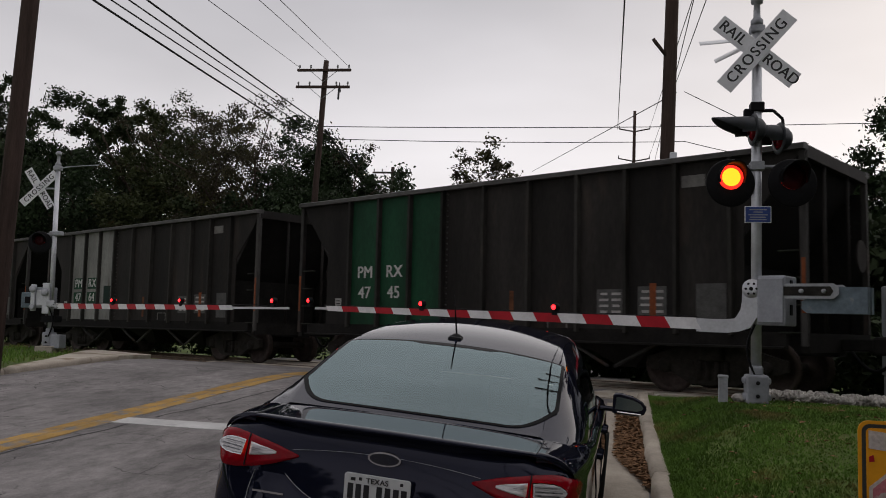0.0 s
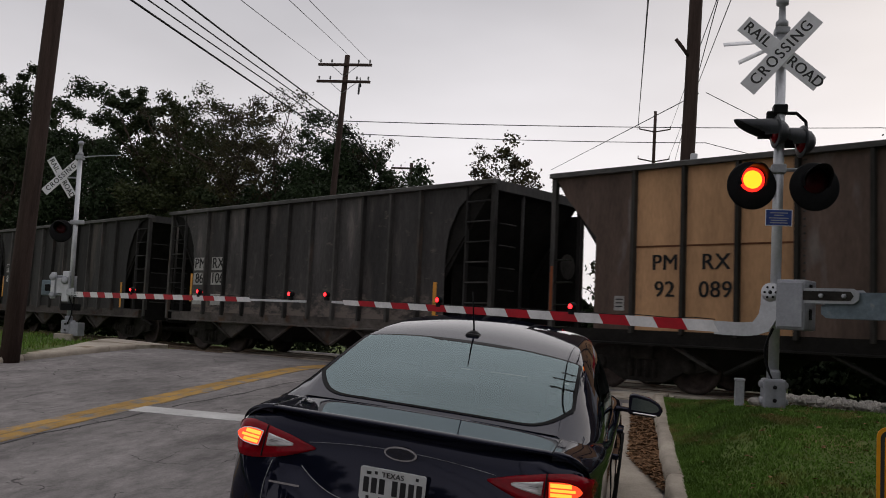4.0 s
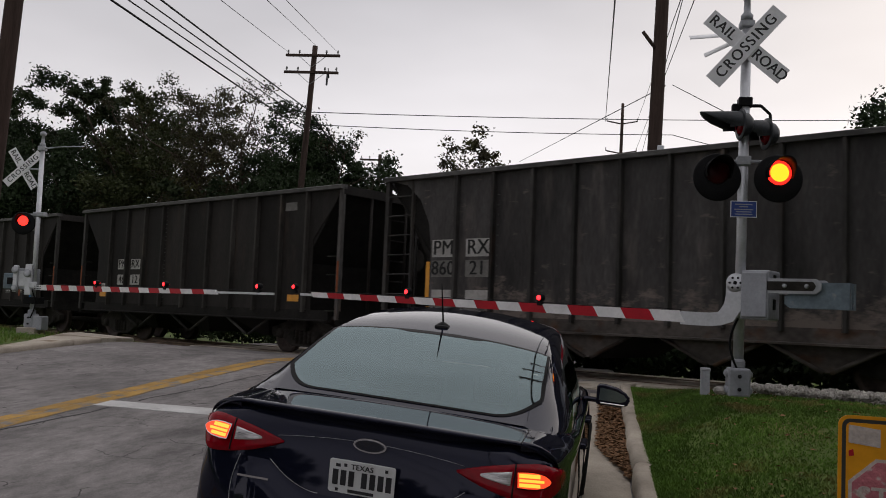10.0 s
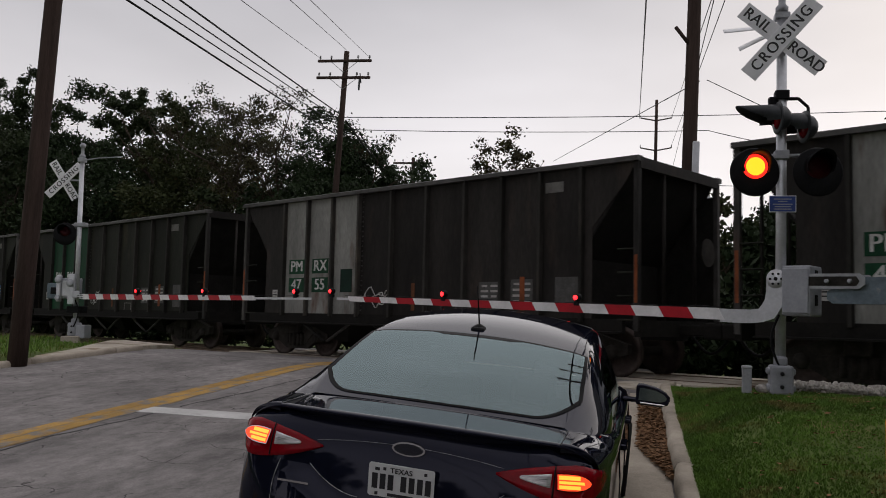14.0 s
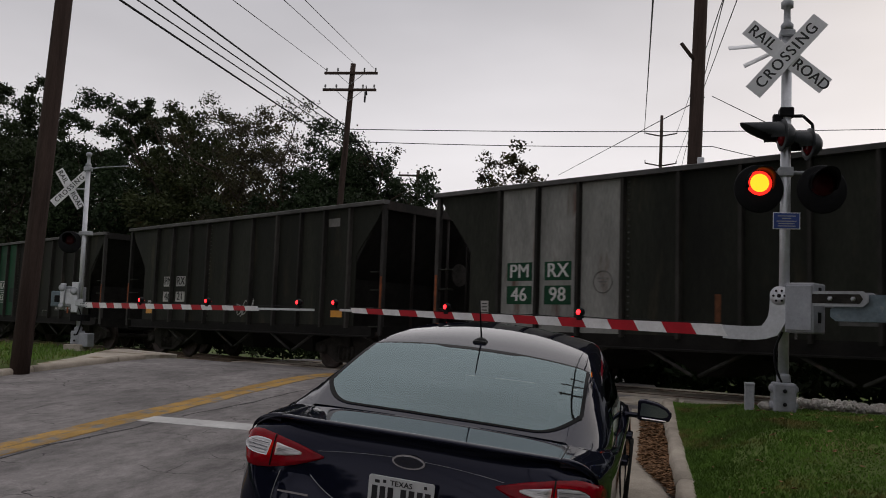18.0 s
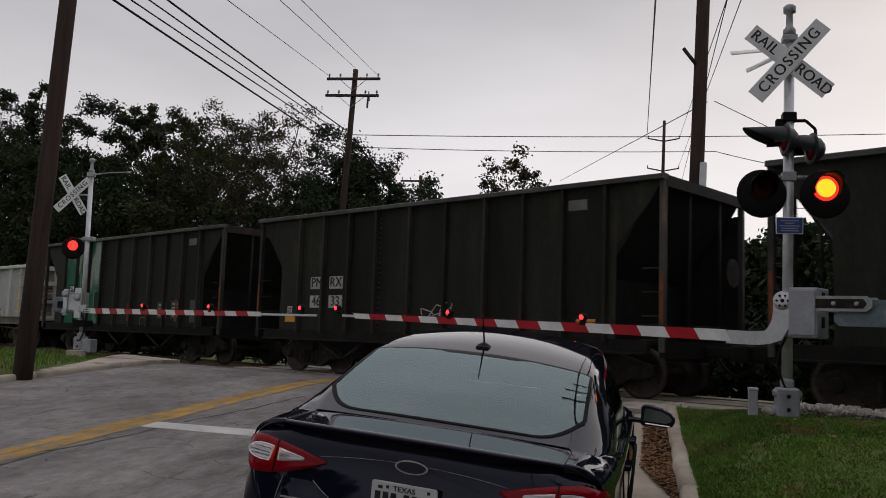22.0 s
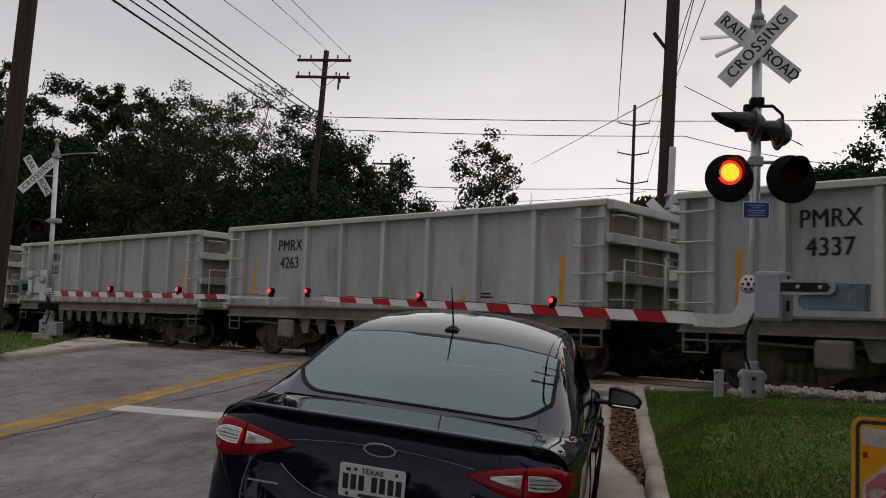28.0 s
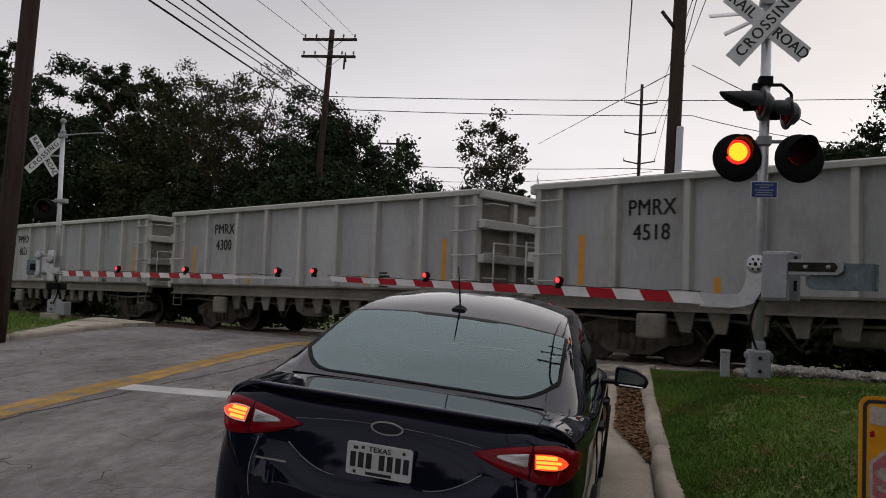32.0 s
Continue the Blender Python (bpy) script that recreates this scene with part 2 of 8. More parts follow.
M_slab = mat("pale_concrete", (0.46, 0.41, 0.345), 0.9, dark=0.65, light=1.12, scale=0.8, fine=45, bump=0.4, stain=(0.24, 0.185, 0.13), stain_at=0.54)
M_soil = mat("grass_soil", (0.075, 0.105, 0.026), 0.95, dark=0.5, light=1.4, scale=0.4, fine=8, bump=0.6, stain=(0.14, 0.11, 0.05), stain_at=0.63)
M_grass = mat("grass_blades", (0.105, 0.185, 0.032), 0.7, dark=0.55, light=1.35, scale=0.9, fine=5, bump=0, stain=(0.19, 0.165, 0.055), stain_at=0.55)
M_stone = mat("white_ballast_stone", (0.50, 0.47, 0.43), 0.9, dark=0.55, light=1.2, scale=6, fine=30, bump=0.3)
M_ballast = mat("grey_track_ballast", (0.13, 0.12, 0.11), 0.95, dark=0.4, light=1.4, scale=14, fine=50, bump=1.0)
M_tie = mat("creosoted_tie", (0.06, 0.045, 0.035), 0.9, scale=4)
M_rail = mat("rail_steel", (0.16, 0.11, 0.08), 0.5, 0.7, scale=5)
M_leaf_dry = mat("dry_leaves", (0.19, 0.105, 0.055), 0.9, dark=0.4, light=1.5, scale=30, fine=60, bump=0.3)
M_galv = mat("galvanised_aluminium", (0.55, 0.56, 0.59), 0.42, 0.6, dark=0.78, light=1.1, scale=2.5, fine=30, bump=0.05)
M_galv_dull = mat("dull_grey_paint", (0.36, 0.37, 0.39), 0.6, 0.2, dark=0.75, light=1.12, scale=4, fine=30, bump=0.08)
M_case = mat("silver_case_paint", (0.32, 0.33, 0.36), 0.5, 0.3, dark=0.75, light=1.1, scale=3, fine=30, bump=0.05)
M_weight = mat("blue_grey_steel_plate", (0.16, 0.20, 0.23), 0.6, 0.3, dark=0.7, light=1.2, scale=4, fine=25, stain=(0.28, 0.29, 0.28), stain_at=0.6)
M_black = mat("black_signal_paint", (0.008, 0.008, 0.009), 0.55, scale=5, bump=0.05, spec=0.1)
M_sign_white = mat("reflective_white_sheet", (0.72, 0.72, 0.74), 0.5, dark=0.88, light=1.06, scale=3, fine=30, bump=0.02)
M_sign_black = mat("black_sign_letter", (0.02, 0.02, 0.02), 0.5, bump=0)
M_red_sheet = mat("red_reflective_stripe", (0.40, 0.009, 0.02), 0.5, dark=0.8, light=1.1, scale=4, fine=30, bump=0.02, spec=0.2)
M_white_sheet = mat("white_reflective_stripe", (0.74, 0.73, 0.74), 0.5, dark=0.8, light=1.05, scale=4, fine=30, bump=0.02)
M_blue = mat("blue_notice", (0.012, 0.04, 0.19), 0.5, bump=0)
M_yellow_sign = mat("yellow_orange_sign_sheet", (0.72, 0.31, 0.015), 0.55, dark=0.85, light=1.08, scale=3, fine=20, bump=0.03)
M_pink = mat("faded_red_sticker", (0.50, 0.16, 0.19), 0.6, dark=0.6, light=1.25, scale=14, fine=40, bump=0.3, stain=(0.55, 0.42, 0.40), stain_at=0.54)
M_pale = mat("peeling_pale_film", (0.55, 0.47, 0.44), 0.6, dark=0.7, light=1.1, scale=10, fine=40, bump=0.2)
M_pole = mat("weathered_pole_wood", (0.055, 0.038, 0.032), 0.9, dark=0.55, light=1.3, scale=3, fine=30, bump=0.5, stretch=(3, 3, 0.25))
M_wire = mat("black_cable", (0.012, 0.012, 0.012), 0.6, bump=0)
M_insul = mat("grey_insulator", (0.2, 0.2, 0.2), 0.35, bump=0)
M_bark = mat("tree_bark", (0.06, 0.045, 0.035), 0.95, dark=0.5, light=1.3, scale=4, fine=25, bump=0.6, stretch=(2, 2, 0.4))
M_dark = mat("weathered_black_car_paint", (0.0155, 0.0165, 0.0125), 0.7, dark=0.55, light=1.5, scale=0.9, fine=18, bump=0.12, spread=0.30, stretch=(1.5, 1, 0.35), stain=(0.030, 0.027, 0.018), stain_at=0.6)
M_dark2 = mat("weathered_brown_car_paint", (0.0195, 0.0175, 0.016), 0.7, dark=0.55, light=1.5, scale=0.9, fine=18, bump=0.12, spread=0.35, stretch=(1.5, 1, 0.35), stain=(0.030, 0.024, 0.020), stain_at=0.58)
M_greyA = mat("weathered_dark_grey_paint", (0.036, 0.035, 0.034), 0.7, dark=0.55, light=1.4, scale=0.9, fine=18, bump=0.12, spread=0.30, stretch=(1.5, 1, 0.35), stain=(0.065, 0.058, 0.052), stain_at=0.56)
M_green = mat("faded_green_panel", (0.010, 0.050, 0.024), 0.6, dark=0.6, light=1.3, scale=1.2, fine=18, bump=0.08, stretch=(1.5, 1, 0.4))
M_green_light = mat("worn_green_and_white_panel", (0.02, 0.12, 0.07), 0.6, dark=0.7, light=1.2, scale=0.8, fine=18, bump=0.08, stretch=(1.5, 1, 0.5), stain=(0.28, 0.31, 0.28), stain_at=0.5)
M_panel_grey = mat("faded_grey_panel", (0.22, 0.22, 0.205), 0.65, dark=0.6, light=1.3, scale=1.0, fine=18, bump=0.08, stretch=(1.5, 1, 0.4), stain=(0.11, 0.07, 0.055), stain_at=0.58)
M_panel_tan = mat("faded_tan_panel", (0.46, 0.27, 0.145), 0.65, dark=0.7, light=1.2, scale=1.0, fine=18, bump=0.08, stretch=(1.5, 1, 0.4), stain=(0.16, 0.10, 0.07), stain_at=0.62)
M_panel_brown = mat("faded_brown_panel", (0.105, 0.074, 0.060), 0.65, dark=0.6, light=1.3, scale=1.0, fine=18, bump=0.08, stretch=(1.5, 1, 0.4), stain=(0.15, 0.13, 0.12), stain_at=0.6)
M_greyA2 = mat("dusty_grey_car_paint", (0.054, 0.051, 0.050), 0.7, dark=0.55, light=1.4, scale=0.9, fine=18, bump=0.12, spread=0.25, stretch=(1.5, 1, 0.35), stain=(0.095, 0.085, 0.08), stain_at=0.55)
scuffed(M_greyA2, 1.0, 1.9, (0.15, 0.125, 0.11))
M_frit = mat("black_glass_border", (0.004, 0.004, 0.005), 0.12, bump=0, spec=0.02, rvar=0.01)
# posts paler than the sheets: the light on their edges is in the colour
M_post = mat("edge_lit_weathered_post", (0.040, 0.038, 0.036), 0.7, dark=0.45, light=1.7, scale=1.2, fine=18, bump=0.1, spread=0.5, stretch=(1.5, 1, 0.3), stain=(0.07, 0.05, 0.04), stain_at=0.6)
M_post_dark = mat("dark_weathered_post", (0.026, 0.0245, 0.022), 0.7, dark=0.45, light=1.7, scale=1.2, fine=18, bump=0.1, spread=0.4, stretch=(1.5, 1, 0.3), stain=(0.05, 0.042, 0.034), stain_at=0.62)
# top chords paler than the side sheets
M_chord = mat("pale_top_chord", (0.075, 0.073, 0.07), 0.6, dark=0.45, light=1.5, scale=1.5, fine=14, bump=0.1, stretch=(0.4, 1, 1))
M_sill_pale = mat("scraped_rusty_sill", (0.075, 0.066, 0.060), 0.75, dark=0.5, light=1.5, scale=1.6, fine=14, bump=0.15, spread=0.2, stretch=(0.7, 1, 1), stain=(0.07, 0.042, 0.028), stain_at=0.56)
M_green_dark = mat("dark_green_patch", (0.006, 0.022, 0.015), 0.6, scale=3, bump=0.05)
M_rust_bright = mat("faded_orange_strip", (0.22, 0.065, 0.025), 0.7, dark=0.6, light=1.2, scale=4, fine=25)
M_rust = mat("rust_streak", (0.12, 0.05, 0.025), 0.85, dark=0.6, light=1.3, scale=4, fine=25)
M_grey = mat("dusty_light_grey_car_paint", (0.47, 0.465, 0.44), 0.6, dark=0.80, light=1.1, scale=0.8, fine=16, bump=0.06, spread=0.05, stretch=(1.2, 1, 0.4), stain=(0.28, 0.26, 0.23), stain_at=0.62)
M_grey_panel = mat("chalky_grey_car_sheet", (0.385, 0.395, 0.40), 0.65, dark=0.78, light=1.12, scale=0.7, fine=16, bump=0.08, spread=0.06, stretch=(1.3, 1, 0.35), stain=(0.30, 0.285, 0.26), stain_at=0.56)
M_grey_dirt = mat("dirty_cream_underframe", (0.24, 0.22, 0.19), 0.8, dark=0.55, light=1.15, scale=1.4, fine=18, bump=0.1, spread=0.1)
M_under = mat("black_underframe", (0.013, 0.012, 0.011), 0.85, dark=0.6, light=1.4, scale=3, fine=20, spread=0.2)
M_truck_grey = mat("dusty_truck_steel", (0.10, 0.085, 0.07), 0.8, 0.2, dark=0.5, light=1.4, scale=4, fine=20)
M_truck = mat("grimy_truck_steel", (0.03, 0.027, 0.024), 0.8, 0.2, dark=0.5, light=1.5, scale=4, fine=20)
M_wheel = mat("wheel_steel", (0.07, 0.055, 0.05), 0.6, 0.5, dark=0.6, light=1.3, scale=6, fine=20)
M_orange = mat("amber_reflective_strip", (0.62, 0.27, 0.015), 0.5, dark=0.8, light=1.1, scale=4)
M_plate = mat("stencil_plate_white", (0.42, 0.41, 0.39), 0.6, dark=0.65, light=1.1, scale=3, fine=20)
M_plate_dim = mat("stencil_plate_dirty", (0.16, 0.155, 0.145), 0.6, dark=0.65, light=1.2, scale=3, fine=20)
M_letter_dark = mat("stencil_black", (0.02, 0.02, 0.02), 0.6, bump=0)
M_letter_pale = mat("stencil_white", (0.55, 0.55, 0.53), 0.6, dark=0.7, light=1.1, scale=9, bump=0)
M_tag = mat("graffiti_blue_tag", (0.03, 0.13, 0.32), 0.6, dark=0.7, light=1.3, scale=5)
M_tag_grey = mat("data_stencil_grey", (0.075, 0.075, 0.072), 0.6, dark=0.7, light=1.3, scale=6)
M_car = mat("black_metallic_car_paint", (0.006, 0.007, 0.015), 0.04, 0.0, dark=0.9, light=1.1, scale=2, fine=300, bump=0.0, spec=0.27, rvar=0.015)
M_car.node_tree.nodes["Principled BSDF"].inputs["Specular Tint"].default_value = (0.80, 0.80, 1.0, 1)
M_trim = mat("black_plastic_trim", (0.007, 0.007, 0.008), 0.5, bump=0.05, spec=0.15)
M_chrome = mat("chrome_trim", (0.7, 0.7, 0.72), 0.12, 1.0, dark=0.95, light=1.03, bump=0)
M_tyre = mat("tyre_rubber", (0.015, 0.015, 0.015), 0.85, scale=10)
M_alloy = mat("alloy_rim", (0.4, 0.4, 0.42), 0.3, 0.9, bump=0)
M_tail_red = mat("red_lamp_lens", (0.22, 0.002, 0.008), 0.10, dark=0.8, light=1.1, scale=20, bump=0, spec=0.15)
M_tail_clear = mat("clear_lamp_lens", (0.74, 0.71, 0.72), 0.15, 0.2, dark=0.3, light=1.2, scale=6, fine=30, bump=0.1, coat=1.0, stretch=(1, 1, 13))
M_numberplate = mat("white_number_plate", (0.62, 0.63, 0.64), 0.4, dark=0.95, light=1.04, bump=0)
M_plate_bar = mat("dark_plate_bar", (0.02, 0.02, 0.025), 0.5, bump=0)
M_lamp_bar = mat("grey_lamp_reflector", (0.16, 0.16, 0.17), 0.3, 0.6, dark=0.6, light=1.3, scale=40, bump=0)
M_badge = mat("dark_blue_badge", (0.006, 0.008, 0.02), 0.25, bump=0, coat=0.4)
M_seat = mat("dark_upholstery", (0.02, 0.02, 0.022), 0.9)
M_leaf = [mat("leaf_dark", (0.024, 0.034, 0.014), 0.65, dark=0.5, light=1.4, scale=0.6, fine=6, bump=0),
          mat("leaf_olive", (0.034, 0.042, 0.015), 0.65, dark=0.5, light=1.4, scale=0.6, fine=6, bump=0, stain=(0.050, 0.038, 0.016), stain_at=0.56),
          mat("leaf_brown", (0.042, 0.036, 0.020), 0.7, dark=0.5, light=1.4, scale=0.6, fine=6, bump=0, stain=(0.06, 0.06, 0.02), stain_at=0.52),
          mat("leaf_deep_green", (0.020, 0.033, 0.013), 0.65, dark=0.5, light=1.4, scale=0.6, fine=6, bump=0)]
M_lit_red = glow("lit_red_signal", (1.0, 0.02, 0.012), 2.0)
M_lit_core = glow("lit_signal_core", (1.0, 0.36, 0.015), 2.3)
M_lit_far = glow("lit_far_signal", (1.0, 0.035, 0.025), 2.0)
M_lens_off = mat("unlit_red_lens", (0.045, 0.003, 0.006), 0.35, bump=0, spec=0.15)
M_lit_small = glow("lit_gate_lamp", (1.0, 0.015, 0.02), 5.0)
M_lit_tail = glow("lit_tail_lamp", (1.0, 0.07, 0.02), 1.3)
M_lit_tail_core = glow("lit_tail_lamp_core", (1.0, 0.40, 0.04), 1.7)
M_mirror = mat("mirror_glass", (0.13, 0.17, 0.18), 0.03, 1.0, dark=0.98, light=1.01, bump=0)


# ---------------------------------------------------------------- mesh helpers
def box(bm, x0, x1, y0, y1, z0, z1, m=None):
    vs = [bm.verts.new(v) for v in ((x0, y0, z0), (x1, y0, z0), (x1, y1, z0), (x0, y1, z0), (x0, y0, z1), (x1, y0, z1), (x1, y1, z1), (x0, y1, z1))]
    for f in ((3, 2, 1, 0), (4, 5, 6, 7), (0, 1, 5, 4), (1, 2, 6, 5), (2, 3, 7, 6), (3, 0, 4, 7)):
        bm.faces.new([vs[i] for i in f])
    if m is not None:
        bmesh.ops.transform(bm, matrix=m, verts=vs)
    return vs


def bevelled(bm, x0, x1, y0, y1, z0, z1, r=0.01, seg=2, m=None):
    vs = box(bm, x0, x1, y0, y1, z0, z1)
    es = list({e for v in vs for e in v.link_edges})
    out = bmesh.ops.bevel(bm, geom=es, offset=r, segments=seg, affect="EDGES", profile=0.5)
    if m is not None:
        bmesh.ops.transform(bm, matrix=m, verts=list({v for f in out["faces"] for v in f.verts} | {v for v in vs if v.is_valid}))


def rod(bm, p0, p1, r0, r1=None, seg=10, caps=True):
    r1 = r0 if r1 is None else r1
    p0, p1 = Vector(p0), Vector(p1)
    d = (p1 - p0).normalized()
    a = d.orthogonal().normalized()
    b = d.cross(a)
    rings = []
    for p, r in ((p0, r0), (p1, r1)):
        rings.append([bm.verts.new(p + a * (r * math.cos(2 * math.pi * i / seg)) + b * (r * math.sin(2 * math.pi * i / seg))) for i in range(seg)])
    for i in range(seg):
        f = bm.faces.new((rings[0][i], rings[0][(i + 1) % seg], rings[1][(i + 1) % seg], rings[1][i]))
        f.smooth = True
    if caps:
        bm.faces.new(rings[0][::-1])
        bm.faces.new(rings[1])


def tube(bm, pts, r, seg=6):
    pts = [Vector(p) for p in pts]
    rings, a = [], None
    for k, p in enumerate(pts):
        d = (pts[min(k + 1, len(pts) - 1)] - pts[max(k - 1, 0)]).normalized()
        a = (d.orthogonal() if a is None else a - d * a.dot(d)).normalized()
        b = d.cross(a)
        rings.append([p + a * (r * math.cos(2 * math.pi * i / seg)) + b * (r * math.sin(2 * math.pi * i / seg)) for i in range(seg)])
    ring_stack(bm, rings)


def prism(bm, pts, lo, hi, axis="y"):
    """A polygon, drawn in the plane across the axis, given thickness along it."""
    def at(a, b, c):
        return {"y": (a, c, b), "x": (c, a, b), "z": (a, b, c)}[axis]
    lower = [bm.verts.new(at(a, b, lo)) for a, b in pts]
    upper = [bm.verts.new(at(a, b, hi)) for a, b in pts]
    bm.faces.new(lower)
    bm.faces.new(upper[::-1])
    k = len(pts)
    for i in range(k):
        bm.faces.new((lower[(i + 1) % k], lower[i], upper[i], upper[(i + 1) % k]))


def ring_stack(bm, rings, closed=True, cap0=True, cap1=True, smooth=True):
    """Skins a list of rings of equal length."""
    vs = [[bm.verts.new(p) for p in ring] for ring in rings]
    k = len(vs[0])
    for a, b in zip(vs[:-1], vs[1:]):
        for i in range(k if closed else k - 1):
            f = bm.faces.new((a[i], a[(i + 1) % k], b[(i + 1) % k], b[i]))
            f.smooth = smooth
    if cap0:
        bm.faces.new(vs[0][::-1])
    if cap1:
        bm.faces.new(vs[-1])


def lathe(bm, profile, m, seg=24):
    """A profile of (radius, height) turned about the local z, placed by m."""
    rings = [[m @ Vector((r * math.cos(2 * math.pi * i / seg), r * math.sin(2 * math.pi * i / seg), h)) for i in range(seg)] for r, h in profile]
    ring_stack(bm, rings)


def finish(bm, name, material, fix=True):
    if fix:
        bmesh.ops.recalc_face_normals(bm, faces=bm.faces)
    me = bpy.data.meshes.new(name)
    bm.to_mesh(me)
    bm.free()
    for m in material if isinstance(material, (list, tuple)) else (material,):
        me.materials.append(m)
    return me


def part(name, bm, material, parent, label="", m=None):
    ob = new(name, finish(bm, name, material))
    ob.parent = parent
    if m is not None:
        ob.matrix_basis = m
    if label:
        ob["label"] = label
    return ob


def shared(name, me, parent, m):
    ob = new(name, me)
    ob.parent = parent
    ob.matrix_basis = m
    return ob


def thing(name, label, category, group="", m=None, kind=""):
    ob = new(name)
    ob.empty_display_size = 0.2
    if m is not None:
        ob.matrix_basis = m
    return tagged(ob, label, category, group, kind)


def solid(name, bm, material, label, category="", group="", kind="", m=None):
    ob = new(name, finish(bm, name, material))
    if m is not None:
        ob.matrix_basis = m
    return tagged(ob, label, category, group, kind)


def letters(name, text, size, material, parent, m, depth=0.004, spacing=1.0, squeeze=1.0):
    cu = bpy.data.curves.new(name, "FONT")
    cu.body, cu.size, cu.align_x, cu.align_y, cu.extrude, cu.space_character = text, size, "CENTER", "CENTER", depth, spacing
    tmp = bpy.data.objects.new(name, cu)
    scene.collection.objects.link(tmp)
    deps = bpy.context.evaluated_depsgraph_get()
    me = bpy.data.meshes.new_from_object(tmp.evaluated_get(deps))
    bpy.data.objects.remove(tmp)
    # bolder strokes: the same outline laid twice more, a hair to either side
    bm, thin = bmesh.new(), me
    for k, dx in enumerate((0.0, -0.022, 0.022)):
        thin.transform(Matrix.Translation((dx * size, 0, 0.0003 * k)))
        bm.from_mesh(thin)
        thin.transform(Matrix.Translation((-dx * size, 0, -0.0003 * k)))
    me = bpy.data.meshes.new(name)
    bm.to_mesh(me)
    bm.free()
    me.materials.clear()
    me.materials.append(material)
    ob = new(name, me)
    ob.parent = parent
    ob.matrix_basis = m @ Matrix.Diagonal((squeeze, 1, 1, 1))
    return ob


def recolour(ob, material):
    ob.material_slots[0].link = "OBJECT"
    ob.material_slots[0].material = material


# ---------------------------------------------------------------- lie of the land
TRACK_YAW = 59.66
NX, NY = math.cos(radians(TRACK_YAW)), math.sin(radians(TRACK_YAW))
UX, UY = NY, -NX
TRACK_W = 15.05
GRADE = 0.014
KERB_X = 0.35
LEFT_X = -10.45


def smooth(v):
    v = min(1.0, max(0.0, v))
    return v * v * (3 - 2 * v)


def ws(x, y):
    return NX * x + NY * y, UX * x + UY * y


def rail_z(s):
    return 0.42 + GRADE * (max(-60, min(40, s)) + 6)


def slope_z(y):
    return -0.22 + 0.04 * max(-6, min(30, y))


def road_z(x, y):
    w, s = ws(x, y)
    t = smooth((w - 8.5) / 5.2)
    return (1 - t) * (slope_z(y) - 0.024 * max(0, x + 3.2)) + t * (rail_z(s) - 0.015) - 1.3 * smooth((w - 16.6) / 14)


def verge_z(x, y):
    w, s = ws(x, y)
    t = smooth((w - 5.0) / 5.2)
    z = (1 - t) * (slope_z(y) + 0.08) + t * (rail_z(s) + 0.15)
    z += -0.28 * smooth((w - 11.2) / 1.6) - 1.0 * smooth((w - 17) / 12)
    if KERB_X < x < KERB_X + 1.2 and y < 14:
        # the lawn meets the back of the kerb flush with its top
        share = (1 - smooth((x - KERB_X - 0.12) / 0.9)) * (1 - smooth((y - 12) / 2))
        z += share * (road_z(x, y) + 0.125 - z)
    return z


def track_point(s, w, z=0.0):
    return Vector((UX * s + NX * w, UY * s + NY * w, rail_z(s) + z))



# ---------------------------------------------------------------- ground, road, kerbs
def sheet(name, xs, ys, zf, material, label, drop=0.0, inside=None):
    bm = bmesh.new()
    g = [[bm.verts.new((x, y, zf(x, y) - drop)) for x in xs] for y in ys]
    for j in range(len(ys) - 1):
        for i in range(len(xs) - 1):
            if inside is None or inside((xs[i] + xs[i + 1]) / 2, (ys[j] + ys[j + 1]) / 2):
                bm.faces.new((g[j][i], g[j][i + 1], g[j + 1][i + 1], g[j + 1][i])).smooth = True
    bmesh.ops.delete(bm, geom=[v for v in bm.verts if not v.link_faces], context="VERTS")
    return solid(name, bm, material, label, "", "", "structure")


def ground_z(x, y):
    if LEFT_X - 0.1 < x < KERB_X + 0.125 or (-12.7 < x < -9 and 13.2 < y < 20 and x > -10.3 - 0.42 * (y - 13.3)):
        return road_z(x, y) - 0.12
    z = verge_z(x, y)
    far = smooth((math.hypot(x, y) - 120) / 300)
    return z * (1 - far) + 0.2 * far + 0.03 * noise.noise((x * 0.35, y * 0.35, 0.0)) * (1 - far)


near = [-2.0 + 0.5 * i for i in range(40)]
gx = sorted(set([-3000, -1500, -800, -500, -350, -250, -180, -140, -110, -90, -75, -62, -52, -44, -38, -33, -29, -26, -23, -20.5, -18.5, -17, -15.5, -14, -13, -12, -11.2, LEFT_X - 0.16, LEFT_X - 0.04,
                 -8, -5, -2, 0.2, KERB_X + 0.05, KERB_X + 0.11, KERB_X + 0.14, KERB_X + 0.25, KERB_X + 0.35, KERB_X + 0.45, 0.9, 1.02, 1.15, 1.28, 1.4, 1.9, 2.4, 3, 3.6, 4.3, 5, 6, 7, 8.5, 10, 12, 15, 19, 24, 30, 38, 48, 60, 80, 110, 160, 250, 400, 800, 1500, 3000]))
gy = sorted(set([-3000, -1200, -500, -250, -120, -60, -30, -15, -8, -4, 0, 2] + [3 + 0.5 * i for i in range(40)] + [24, 26, 28, 30, 33, 36, 40, 45, 50, 56, 63, 72, 82, 95, 115, 150, 220, 350, 600, 1200, 3000]))
sheet("ground", gx, gy, ground_z, M_soil, "rough green grass and bare soil beside the track")

